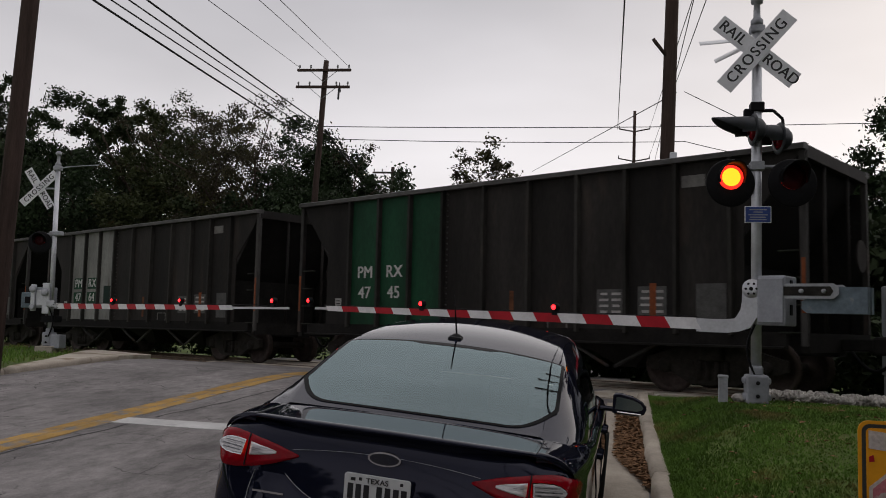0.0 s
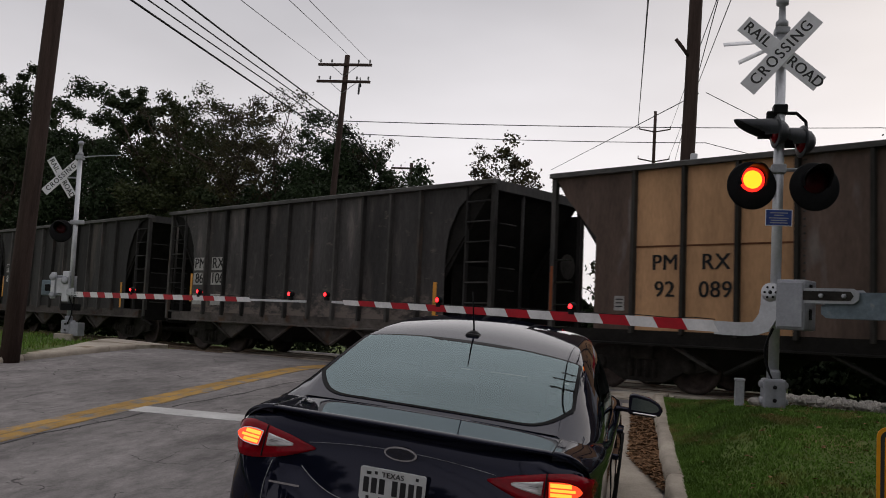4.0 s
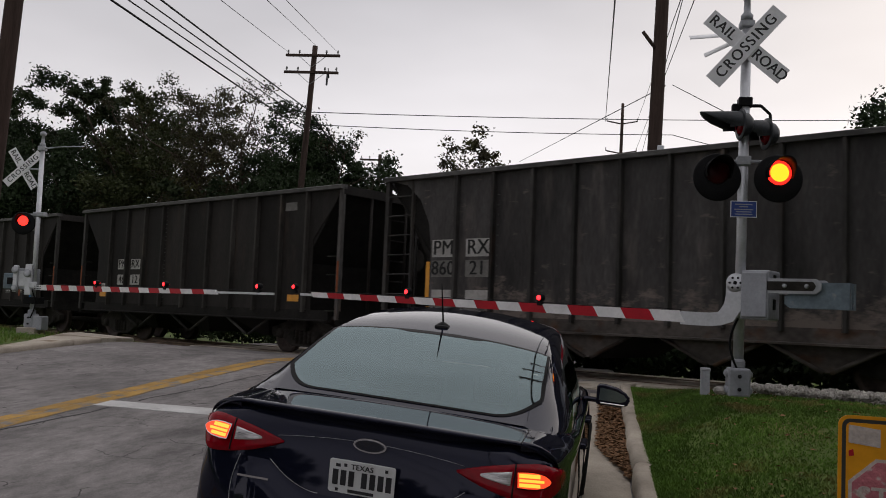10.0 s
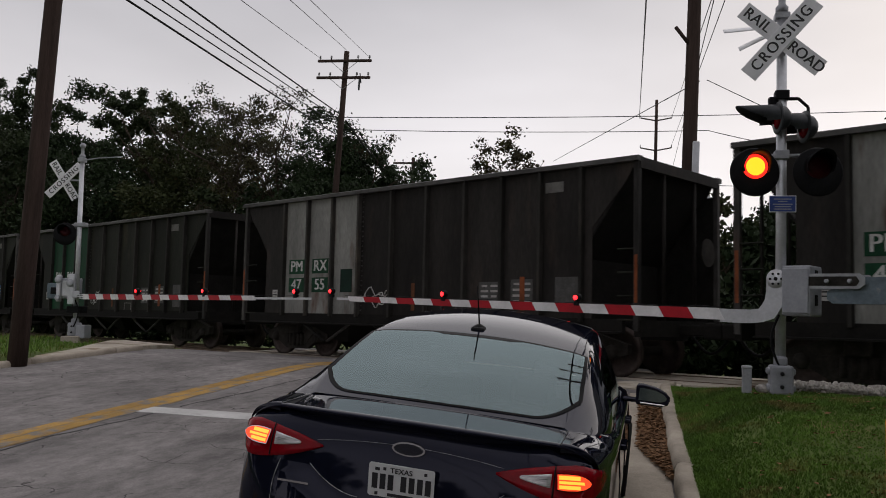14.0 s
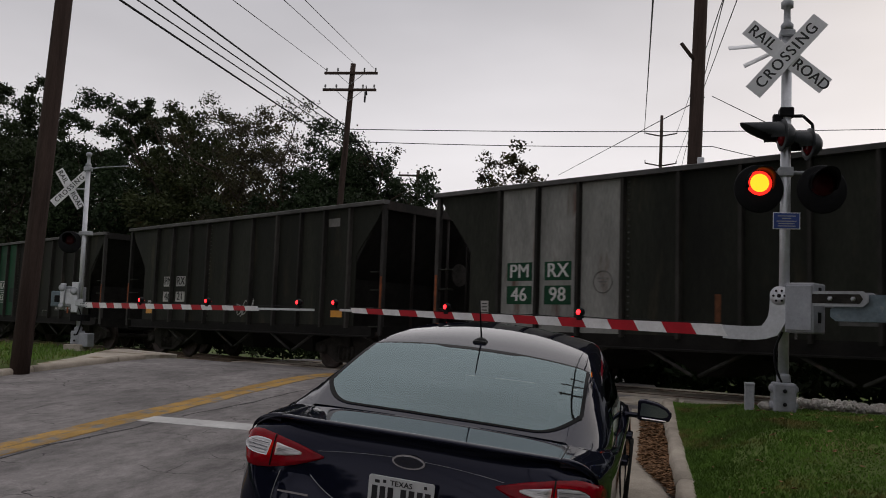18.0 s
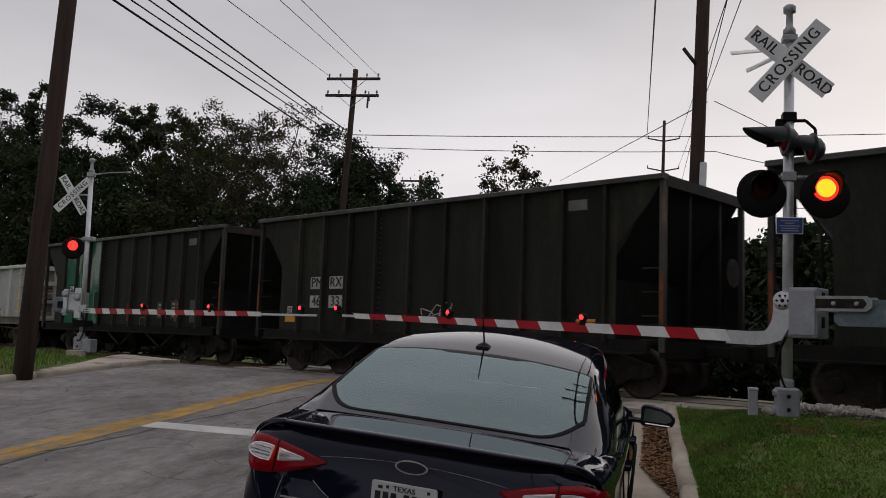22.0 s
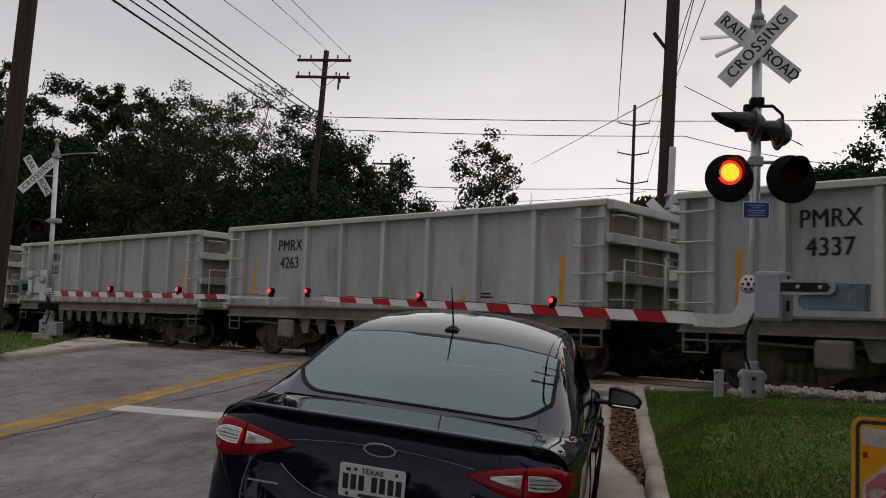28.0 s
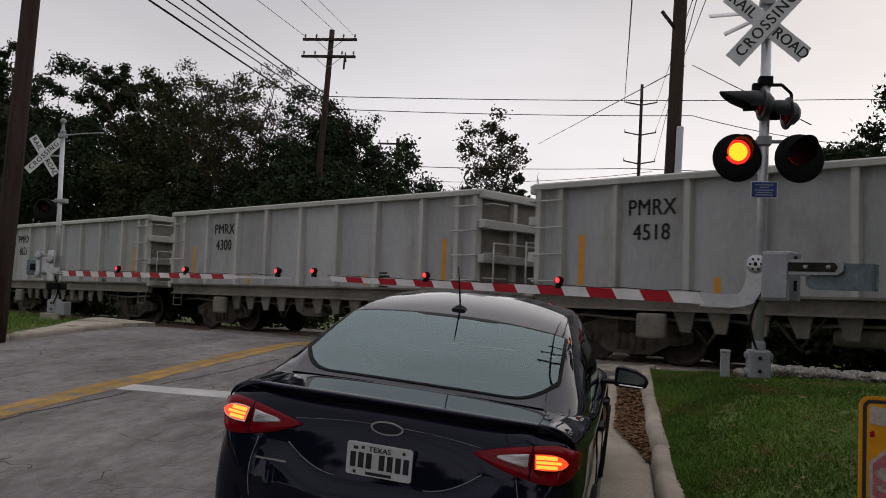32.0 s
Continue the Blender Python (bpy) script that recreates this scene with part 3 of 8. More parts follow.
rx = [LEFT_X + (KERB_X - LEFT_X) * i / 24 for i in range(25)]
ry = [-60, -30, -15] + [-8 + 0.6 * i for i in range(60)] + [30, 36, 44, 60, 90, 140]
sheet("road", rx, ry, road_z, M_road, "worn grey asphalt street rising to the rail crossing")


def strip(name, path, half, lift, material, label, parent=None, zf=road_z, jitter=0.0):
    """A painted or poured strip that follows the road along a path of points."""
    bm = bmesh.new()
    rows = []
    for k, (x, y) in enumerate(path):
        a, b = path[max(0, k - 1)], path[min(len(path) - 1, k + 1)]
        d = Vector((b[0] - a[0], b[1] - a[1])).normalized()
        h = half * (1 + jitter * (random.random() - 0.5))
        l, r = (x - d.y * h, y + d.x * h), (x + d.y * h, y - d.x * h)
        rows.append([(l[0], l[1], zf(*l) + lift - 0.02), (l[0], l[1], zf(*l) + lift), (r[0], r[1], zf(*r) + lift), (r[0], r[1], zf(*r) + lift - 0.02)])
    ring_stack(bm, rows, True, True, True, False)
    if parent is not None:
        return part(name, bm, material, parent, label)
    return solid(name, bm, material, label, "", "", "structure")


for dx in (-0.11, 0.11):
    strip("centre_line", [(-6.09 + dx, -20 + 0.5 * i) for i in range(76)], 0.088, 0.007, M_yellow, "faded double yellow centre line on the road", jitter=0.35)
strip("centre_line", [(-6.09, -20 + 0.5 * i) for i in range(76)], 0.215, 0.005, M_yellow_worn, "worn yellow paint traces between the centre lines", jitter=0.25)
strip("stop_line", [(-6.0 + 0.5 * i, 9.75 - 0.02 * i) for i in range(13)], 0.21, 0.006, M_white, "worn white stop line painted across the lane", jitter=0.1)


random.seed(11)


def crack(path, wid):
    strip("road_crack", path, wid, 0.004, M_crack, "dark crack in the worn road surface", jitter=1.5)


# long tar seam beside the centre line
seam = [(-5.80 + 0.095 * (y - 7.9) + 0.03 * math.sin(2.3 * y) + 0.015 * math.sin(7.1 * y), y) for y in [7.9 + 0.2 * i for i in range(38)]]
crack([p for p in seam if p[1] < 9.55], 0.013)
crack([p for p in seam if p[1] > 9.95], 0.010)
crack([(-5.79 + 0.02 * math.sin(3 * y), y) for y in [3.0 + 0.25 * i for i in range(20)] + [7.9]], 0.011)
crack([(-5.80, 7.9), (-5.93, 7.74), (-6.05, 7.52), (-6.18, 7.2), (-6.27, 6.8), (-6.3, 6.2)], 0.009)
def kerb_run(name, path, label, height=0.15, width=0.16, zf=road_z, side=1):
    """Kerb stones about three metres long, each with a rounded nose."""
    holder = thing(name, label, "kerb", kind="structure")
    dist, start = 0.0, 0
    segs = []
    for k in range(1, len(path)):
        dist += math.dist(path[k - 1], path[k])
        if dist > 2.4 or k == len(path) - 1:
            segs.append(path[start:k + 1])
            start, dist = k, 0.0
    for seg in segs:
        bm = bmesh.new()
        rows = []
        for k, (x, y) in enumerate(seg):
            a, b = seg[max(0, k - 1)], seg[min(len(seg) - 1, k + 1)]
            d = Vector((b[0] - a[0], b[1] - a[1])).normalized()
            shift = 0.006 if k == 0 else (-0.006 if k == len(seg) - 1 else 0)
            cx, cy, nx, ny = x + d.x * shift, y + d.y * shift, d.y * side, -d.x * side
            z = zf(x, y)
            wob = 0.008 * math.sin(3.1 * y) + 0.006 * math.sin(7.7 * y)
            prof = ((-0.02, -0.15), (-0.012, height * 0.55), (0.012, height * 0.9), (0.045, height), (width - 0.03, height), (width, height * 0.9), (width + 0.005, -0.15))
            rows.append([(cx + nx * (u + wob), cy + ny * (u + wob), z + v) for u, v in prof])
        ring_stack(bm, rows, True, True, True, True)
        part("kerb_stone", bm, M_kerb, holder)
    return holder


kerb_run("kerb_right", [(KERB_X, -12 + 0.4 * i) for i in range(64)] + [(KERB_X + 0.02, 13.7), (KERB_X + 0.1, 14.0)], "pale worn concrete kerb beside the grass verge")
kerb_run("kerb_left", [(LEFT_X + 0.04 * smooth((y_ - 13.5) / 3), y_) for y_ in [-14 + 0.5 * i for i in range(63)]], "pale concrete kerb along the far side of the street", height=0.10, side=-1)

# pale concrete gutter pan under the fallen leaves
strip("gutter", [(KERB_X - 0.24, -12 + 0.5 * i) for i in range(52)], 0.205, 0.008, M_kerb, "stained concrete gutter pan along the kerb")


def apron(name, pts, label, lift=0.022):
    bm = bmesh.new()
    lower = [bm.verts.new((x, y, road_z(x, y) - 0.05)) for x, y in pts]
    upper = [bm.verts.new((x, y, road_z(x, y) + lift)) for x, y in pts]
    bm.faces.new(upper)
    k = len(pts)
    for i in range(k):
        bm.faces.new((lower[i], lower[(i + 1) % k], upper[(i + 1) % k], upper[i]))
    bmesh.ops.triangulate(bm, faces=[f for f in bm.faces if len(f.verts) > 4])
    return solid(name, bm, M_slab, label, "", "", "structure")


apron("pavement", [(-10.61, 13.6), (-10.9, 14.2), (-11.15, 15.6), (-11.5, 16.7), (-11.85, 17.7), (-12.3, 18.8), (-12.45, 19.4), (-12.0, 19.9), (-11.3, 19.9), (-10.8, 19.0), (-10.6, 17.2), (-10.6, 15.5)], "pale cracked concrete apron beside the crossing", 0.075)
apron("pavement_slab", [(-0.35, 14.2), (0.40, 13.75), (0.62, 14.3), (0.75, 14.9), (-0.1, 15.4), (-0.45, 14.9)], "short pale concrete slab at the end of the kerb")

# ---------------------------------------------------------------- track
bm = bmesh.new()
prof = ((-2.6, -0.62), (-1.55, -0.2), (1.55, -0.2), (2.6, -0.62))
ring_stack(bm, [[track_point(s, TRACK_W + u, v) for u, v in prof] for s in range(-360, 161, 8)], True)
ballast = solid("track_bed", bm, M_ballast, "grey crushed-stone bed under the railway track", "", "", "structure")
rails = thing("railway_track", "rusty steel rails on dark wooden ties", "railway track", kind="structure")
for side in (-1, 1):
    bm = bmesh.new()
    prof = ((-0.07, -0.17), (0.07, -0.17), (0.02, -0.14), (0.015, -0.05), (0.036, -0.035), (0.036, -0.003), (-0.036, -0.003), (-0.036, -0.035), (-0.015, -0.05), (-0.02, -0.14))
    ring_stack(bm, [[track_point(s, TRACK_W + side * 0.753 + u, v) for u, v in prof] for s in range(-360, 161, 10)], True, smooth=False)
    part("rail", bm, M_rail, rails)
bm = bmesh.new()
box(bm, -0.11, 0.11, -1.3, 1.3, -0.34, -0.18)
tie_mesh = finish(bm, "tie", M_tie)
for i in range(130):
    s = -55 + 0.55 * i
    shared("tie", tie_mesh, rails, Matrix.Translation(track_point(s, TRACK_W)) @ pose(0, 0, 0, 0, 0, TRACK_YAW - 90 + random.uniform(-1, 1)))
# concrete crossing panels between street edges
crossing = thing("crossing_surface", "grey concrete panels set between the rails at the crossing", "crossing panel", kind="structure")
bm = bmesh.new()
bevelled(bm, -1.2, 1.2, -0.62, 0.62, -0.19, -0.012, 0.015, 1)
panel_in = finish(bm, "panel", M_slab)
bm = bmesh.new()
bevelled(bm, -1.2, 1.2, -0.28, 0.28, -0.19, -0.012, 0.015, 1)
panel_out = finish(bm, "panel", M_slab)
for k in range(6):
    s = -19.5 + 2.42 * k
    base = Matrix.Translation(track_point(s, TRACK_W)) @ pose(0, 0, 0, 0, -0.80, TRACK_YAW - 90)
    shared("panel", panel_in, crossing, base)
    shared("panel", panel_out, crossing, base @ pose(0, -1.12, 0))
    shared("panel", panel_out, crossing, base @ pose(0, 1.12, 0))


def scatter(name, count, place, size, material, label, seed, squash=0.7, sides=5):
    """Many small lumps in one mesh."""
    rng = np.random.default_rng(seed)
    verts, faces = [], []
    for _ in range(count):
        x, y, z = place(rng)
        r = size * rng.uniform(0.5, 1.3)
        a = rng.uniform(0, 6.28)
        k0 = len(verts)
        for i in range(sides):
            ang = a + 6.283 * i / sides
            q = r * rng.uniform(0.75, 1.15)
            verts.append((x + q * math.cos(ang), y + q * math.sin(ang), z - 0.2 * r))
        for i in range(sides):
            ang = a + 6.283 * (i + 0.5) / sides
            q = 0.6 * r * rng.uniform(0.7, 1.2)
            verts.append((x + q * math.cos(ang), y + q * math.sin(ang), z + squash * r * rng.uniform(0.7, 1.2)))
        for i in range(sides):
            j = (i + 1) % sides
            faces.append((k0 + i, k0 + j, k0 + sides + i))
            faces.append((k0 + j, k0 + sides + j, k0 + sides + i))
        faces.append(tuple(k0 + sides + i for i in range(sides)))
    me = bpy.data.meshes.new(name)
    me.from_pydata(verts, [], faces)
    me.materials.append(material)
    return tagged(new(name, me), label, "", "", "stuff")


def on_ballast(rng):
    s = rng.uniform(-9.6, 6)
    w = rng.triangular(11.2, 11.75, 12.6)
    x, y = UX * s + NX * w, UY * s + NY * w
    if x < 1.9:
        x, y = UX * (s + 11) + NX * w, UY * (s + 11) + NY * w
    return x, y, verge_z(x, y) + 0.05 + 0.16 * (1 - abs(w - 11.8) / 0.9) * rng.uniform(0.3, 1.0)


scatter("gravel", 9000, on_ballast, 0.034, M_stone, "loose white limestone gravel along the track edge", 5)
scatter("gravel", 900, lambda r: (lambda s, w: (UX * s + NX * w, UY * s + NY * w, rail_z(s) - 0.2 - 0.3 * max(0, (TRACK_W - 1.5 - w))))(r.uniform(-34, 5), r.uniform(12.9, 13.9)), 0.055, M_ballast, "grey crushed stone on the ballast shoulder", 6)


def leaf_litter(name, count, place, size, material, label, seed, lift=0.02):
    rng = np.random.default_rng(seed)
    verts, faces = [], []
    for _ in range(count):
        x, y, z = place(rng)
        a, r, t = rng.uniform(0, 6.28), size * rng.uniform(0.6, 1.3), rng.uniform(-0.4, 0.4)
        c, s = math.cos(a), math.sin(a)
        k = len(verts)
        for u, v, h in ((-1, 0, 0), (0, -0.45, 0.25), (1, 0, 0.1 + t), (0, 0.45, 0.25)):
            verts.append((x + r * (u * c - v * s), y + r * (u * s + v * c), z + lift * rng.uniform(0.2, 1) + r * h * 0.6))
        faces.append((k, k + 1, k + 2, k + 3))
    me = bpy.data.meshes.new(name)
    me.from_pydata(verts, [], faces)
    me.materials.append(material)
    return tagged(new(name, me), label, "", "", "stuff")


def in_gutter(rng):
    y = rng.triangular(8.15, 9.6, 13.6)
    wide = 0.27 * smooth((y - 8.1) / 1.7) + 0.03
    x = KERB_X - 0.005 - wide * rng.random() ** 1.15 - abs(rng.normal(0, 0.018))
    return x, y, road_z(x, y) + 0.012 + 0.045 * rng.random() * (1 - 0.6 * (KERB_X - x) / 0.3)


leaf_litter("fallen_leaves", 3600, in_gutter, 0.040, M_leaf_dry, "brown fallen leaves heaped in the gutter", 8)
leaf_litter("fallen_leaves", 260, lambda r: (lambda x, y: (x, y, verge_z(x, y) + 0.03))(r.uniform(0.7, 4), r.uniform(5, 12.5)), 0.035, M_leaf_dry, "scattered dry leaves on the grass verge", 9)


def blades(name, count, region, height, material, label, seed):
    rng = np.random.default_rng(seed)
    verts, faces = [], []
    for _ in range(count):
        x, y = region(rng)
        if noise.noise((x * 1.3, y * 1.3, 3.0)) < -0.42 and rng.random() < 0.7:
            continue
        z = verge_z(x, y) - 0.01 + 0.03 * noise.noise((x * 0.35, y * 0.35, 0.0))
        h = height * rng.uniform(0.5, 1.4) * (1 + 0.7 * noise.noise((x * 0.8, y * 0.8, 9.0)))
        a, lean, w = rng.uniform(0, 6.28), rng.uniform(0.1, 0.8) * h, 0.007 + 0.006 * rng.random()
        c, s, b = math.cos(a), math.sin(a), rng.uniform(0, 6.28)
        k = len(verts)
        verts += [(x - w * c, y - w * s, z), (x + w * c, y + w * s, z), (x + lean * math.cos(b) * 0.5 + 0.6 * w * c, y + lean * math.sin(b) * 0.5 + 0.6 * w * s, z + 0.65 * h), (x + lean * math.cos(b), y + lean * math.sin(b), z + h)]
        faces += [(k, k + 1, k + 2), (k, k + 2, k + 3)]
    me = bpy.data.meshes.new(name)
    me.from_pydata(verts, [], faces)
    me.materials.append(material)
    return tagged(new(name, me), label, "", "", "stuff")


def right_verge(rng):
    while True:
        y = rng.uniform(3.6, 14)
        x = KERB_X + 0.15 + rng.random() ** 1.6 * 6
        if ws(x, y)[0] < 11.6 and x < 0.36 * y + 1.2:
            return x, y


def left_verge(rng):
    while True:
        y = rng.uniform(10, 24)
        x = rng.uniform(-22, -10.8)
        if ws(x, y)[0] < 12 and x < LEFT_X - 0.2 - 0.42 * max(0, y - 13.4):
            return x, y


blades("grass", 105000, right_verge, 0.036, M_grass, "short green grass with dry yellow patches", 21)
blades("grass", 15000, left_verge, 0.09, M_grass, "dark green grass beside the far signal", 22)

# ---------------------------------------------------------------- crossing signals
def blade_board(parent, name, m, words=(), length=1.22, label=""):
    bm = bmesh.new()
    bevelled(bm, -length / 2, length / 2, -0.006, 0.006, -0.1145, 0.1145, 0.003, 1)
    b = part(name, bm, M_sign_white, parent, label, m)
    for text, at, gap in words:
        letters("lettering", text, 0.195, M_sign_black, b, pose(at, -0.0075, 0, 90), 0.001, gap, 0.92)
    return b


def lamp_head(parent, name, m, lit_material=None, spin=True):
    """A flasher: dark backing disc, hood, housing, and a drum behind the lens that is bright on one half and dark on the other."""
    bm = bmesh.new()
    lathe(bm, [(0.0, 0.02), (0.28, 0.02), (0.30, 0.012), (0.305, 0.0), (0.30, -0.008), (0.0, -0.008)], m @ pose(0, 0, -0.07, 90), 40)
    lathe(bm, [(0.0, -0.24), (0.10, -0.24), (0.145, -0.17), (0.165, -0.02), (0.165, 0.01), (0.0, 0.01)], m @ pose(0, 0, 0, 90), 24)
    head = part(name, bm, M_black, parent, "black signal head with round backing disc")
    bm = bmesh.new()
    seg = 20
    outer = []
    for r in (0.168, 0.162):
        for d in (0.0, 1.0):
            outer.append([m @ Vector((r * math.cos(a), -0.02 - d * (0.12 + 0.20 * max(0.0, math.sin(a))), r * math.sin(a))) for a in [math.pi * (-0.15 + 1.3 * i / seg) for i in range(seg + 1)]])
    ring_stack(bm, [outer[0], outer[1], outer[3], outer[2], outer[0]], False, False, False)
    part("hood", bm, M_black, head)
    bm = bmesh.new()
    lathe(bm, [(0.0, 0.045), (0.10, 0.035), (0.15, 0.02), (0.152, 0.0)], m @ pose(0, 0, 0, 90), 24)
    return head


def drum(parent, m, r=0.125, rim=None, middle=None):
    """Lamp insert that turns about its upright axis: one face bright, the other dark."""
    bm = bmesh.new()
    bm2 = bmesh.new()
    for b_, sgn in ((bm, 1), (bm2, -1)):
        lathe(b_, [(0.0, 0.03), (r * 0.6, 0.026), (r, 0.008), (r, 0.001), (0.0, 0.001)], pose(0, 0, 0, 90 * sgn), 28)
    me = finish(bm, "lamp_insert", rim or M_lit_red)
    ob = new("lamp_insert", me)
    ob.parent = parent
    ob.matrix_basis = m
    dark = new("dark_face", finish(bm2, "dark_face", M_lens_off))
    dark.parent = ob
    bm3 = bmesh.new()
    lathe(bm3, [(0.0, 0.036), (r * 0.5, 0.033), (r * 0.74, 0.027), (r * 0.74, 0.02), (0.0, 0.02)], pose(0, 0, 0, 90), 24)
    core = new("bright_core", finish(bm3, "bright_core", middle or M_lit_core))
    core.parent = ob
    return ob


def gate_arm(parent, m, length, first, lamps, r0=0.075, r1=0.045, flip=False, bare=0.0):
    """Striped arm along the local x, thinner towards its tip."""
    step, x, k = 0.43, first, 0
    count = int((length - bare - first) / step)
    for i in range(count):
        bm = bmesh.new()
        a, b = x + i * step, x + (i + 1) * step - 0.003
        ha, hb = r0 + (r1 - r0) * a / length, r0 + (r1 - r0) * b / length
        sl = 0.09 * (-1 if flip else 1)
        prism(bm, [(a - sl * ha / 0.07 * 0.5, -ha), (b - sl * hb / 0.07 * 0.5, -hb), (b + sl * hb / 0.07 * 0.5, hb), (a + sl * ha / 0.07 * 0.5, ha)], -0.018, 0.018)
        part("stripe", bm, M_red_sheet if i % 2 else M_white_sheet, parent, "", m)
    bm = bmesh.new()
    end = x + count * step
    prism(bm, [(0.0, -0.055), (first, -0.06), (end, -r1 * 0.6), (end + bare + 0.35, -r1 * 0.6), (end + bare + 0.35, r1 * 0.4), (end, r1 * 0.4), (first, 0.06), (0.0, 0.06)], -0.011, 0.011)
    arm_core = part("arm_core", bm, M_galv, parent, "bare aluminium root of the gate arm", m)
    for k in range(10):
        bm = bmesh.new()
        lathe(bm, [(0.0, 0.0), (0.013, 0.0), (0.013, 0.016), (0.0, 0.016)], pose(0.05 + 0.09 * (k // 2), -0.012, -0.03 + 0.06 * (k % 2), 90), 8)
        part("bolt", bm, M_black, arm_core)
    spots = []
    for at in lamps:
        h = r0 + (r1 - r0) * at / length
        bm = bmesh.new()
        bevelled(bm, at - 0.05, at + 0.05, -0.035, 0.03, h - 0.03, h + 0.03, 0.008, 1, m)
        lathe(bm, [(0.0, -0.05), (0.05, -0.05), (0.062, -0.02), (0.062, 0.03), (0.045, 0.05), (0.0, 0.05)], m @ pose(at, 0, h + 0.085, 90), 16)
        lamp = part("gate_lamp", bm, M_black, parent, "small red gate-arm lamp")
        bm = bmesh.new()
        lathe(bm, [(0.0, 0.018), (0.026, 0.014), (0.038, 0.0), (0.0, 0.0)], m @ pose(at, -0.052, h + 0.085, 90), 16)
        spots.append(part("lamp_lens", bm, M_lit_small, lamp))
        bm = bmesh.new()
        lathe(bm, [(0.0, 0.018), (0.026, 0.014), (0.038, 0.0), (0.0, 0.0)], m @ pose(at, 0.052, h + 0.085, -90), 16)
        part("lamp_lens", bm, M_lit_small, lamp)
    # lamp cable along the arm
    bm = bmesh.new()
    tube(bm, [m @ Vector((0.1 + (length - 0.3) * i / 24, 0.0, 0.012 + r0 + (r1 - r0) * i / 24 + 0.012 * math.sin(i * 2.1))) for i in range(25)], 0.006, 5)
    part("lamp_cable", bm, M_black, parent)
    return spots


def signal_mast(name, m, label, height=5.1, far=False):
    t = thing(name, label, "crossing signal", "crossing signals", m)
    bm = bmesh.new()
    rod(bm, (0, 0, 0.0), (0, 0, height - 0.28), 0.064, 0.062, 20)
    part("mast", bm, M_galv, t, "brushed aluminium signal mast")
    bm = bmesh.new()
    lathe(bm, [(0.0, height - 0.30), (0.078, height - 0.30), (0.078, height - 0.24), (0.045, height - 0.20), (0.040, height - 0.02), (0.075, height - 0.01), (0.078, height + 0.06), (0.045, height + 0.09), (0.0, height + 0.10)], Matrix(), 18)
    part("mast_cap", bm, M_galv_dull, t)
    bm = bmesh.new()
    bevelled(bm, -0.135, 0.135, -0.15, 0.12, 0.0, 0.36, 0.03, 3)
    bevelled(bm, -0.165, 0.165, -0.12, 0.09, 0.04, 0.13, 0.03, 2)
    bevelled(bm, -0.165, 0.165, -0.12, 0.09, 0.24, 0.33, 0.03, 2)
    bevelled(bm, -0.075, 0.075, -0.10, 0.08, 0.34, 0.47, 0.03, 2)
    base = part("junction_box", bm, M_case, t, "cast grey junction box at the foot")
    for z in (0.1, 0.26):
        bm = bmesh.new()
        lathe(bm, [(0.0, 0.025), (0.022, 0.025), (0.026, 0.0), (0.0, 0.0)], pose(0, -0.15, z, 90), 10)
        part("bolt", bm, M_black, base)
    bm = bmesh.new()
    bevelled(bm, -0.26, 0.26, -0.26, 0.26, -0.6, 0.0, 0.02, 1)
    part("footing", bm, M_slab, t, "concrete footing")
    return t


right = signal_mast("crossing_signal", pose(1.73, 11.45, 0.60), "aluminium crossing signal with crossbuck, red flashers and striped gate lowered", 5.12)
# crossbuck boards
blade_board(right, "crossbuck_board", pose(-0.02, -0.115, 4.44, 0, 40.5, 0), (("RAIL", -0.38, 1.08), ("ROAD", 0.38, 1.02)), label="white crossbuck board lettered RAIL ROAD")
blade_board(right, "crossbuck_board", pose(-0.02, -0.130, 4.44, 0, -49, 0), (("CROSSING", 0.0, 1.24),), label="white crossbuck board lettered CROSSING")
bm = bmesh.new()
bevelled(bm, -0.07, 0.07, -0.11, 0.0, 4.30, 4.58, 0.01, 1)
bevelled(bm, -0.09, 0.09, -0.09, 0.09, 4.72, 4.80, 0.01, 1)
part("clamp", bm, M_galv_dull, right)
for z0, z1, x1, y1 in ((4.66, 4.62, -0.70, -0.02), (4.62, 4.40, -0.50, 0.05)):
    bm = bmesh.new()
    ring_stack(bm, [[Vector((x, y, z + h)) for y, h in ((yc - 0.09, -0.05), (yc + 0.09, 0.045), (yc + 0.09, 0.057), (yc - 0.09, -0.038))] for x, yc, z in ((0.0, 0.12, z0 + 0.02), (x1, y1 + 0.1, z1))])
    part("crossbuck_board", bm, M_sign_white, right, "second crossbuck board seen on edge")
# main flashers
bm = bmesh.new()
rod(bm, (-0.36, 0.02, 2.98), (0.40, 0.02, 2.98), 0.024, 0.024, 10)
bevelled(bm, -0.085, 0.085, -0.085, 0.085, 2.92, 3.04, 0.012, 1)
rod(bm, (-0.32, 0.02, 2.98), (-0.32, 0.02, 2.72), 0.022, 0.022, 8)
rod(bm, (0.40, 0.02, 2.98), (0.40, 0.02, 2.72), 0.022, 0.022, 8)
part("lamp_bracket", bm, M_galv_dull, right)
HEAD_L, HEAD_R = pose(-0.33, -0.10, 2.82, 0, 0, 8), pose(0.41, -0.10, 2.82, 0, 0, 8)
head_l = lamp_head(right, "flasher", HEAD_L)
head_r = lamp_head(right, "flasher", HEAD_R)
drum_l = drum(head_l, HEAD_L @ pose(0, -0.02, 0), 0.155)
drum_r = drum(head_r, HEAD_R @ pose(0, -0.02, 0), 0.155)
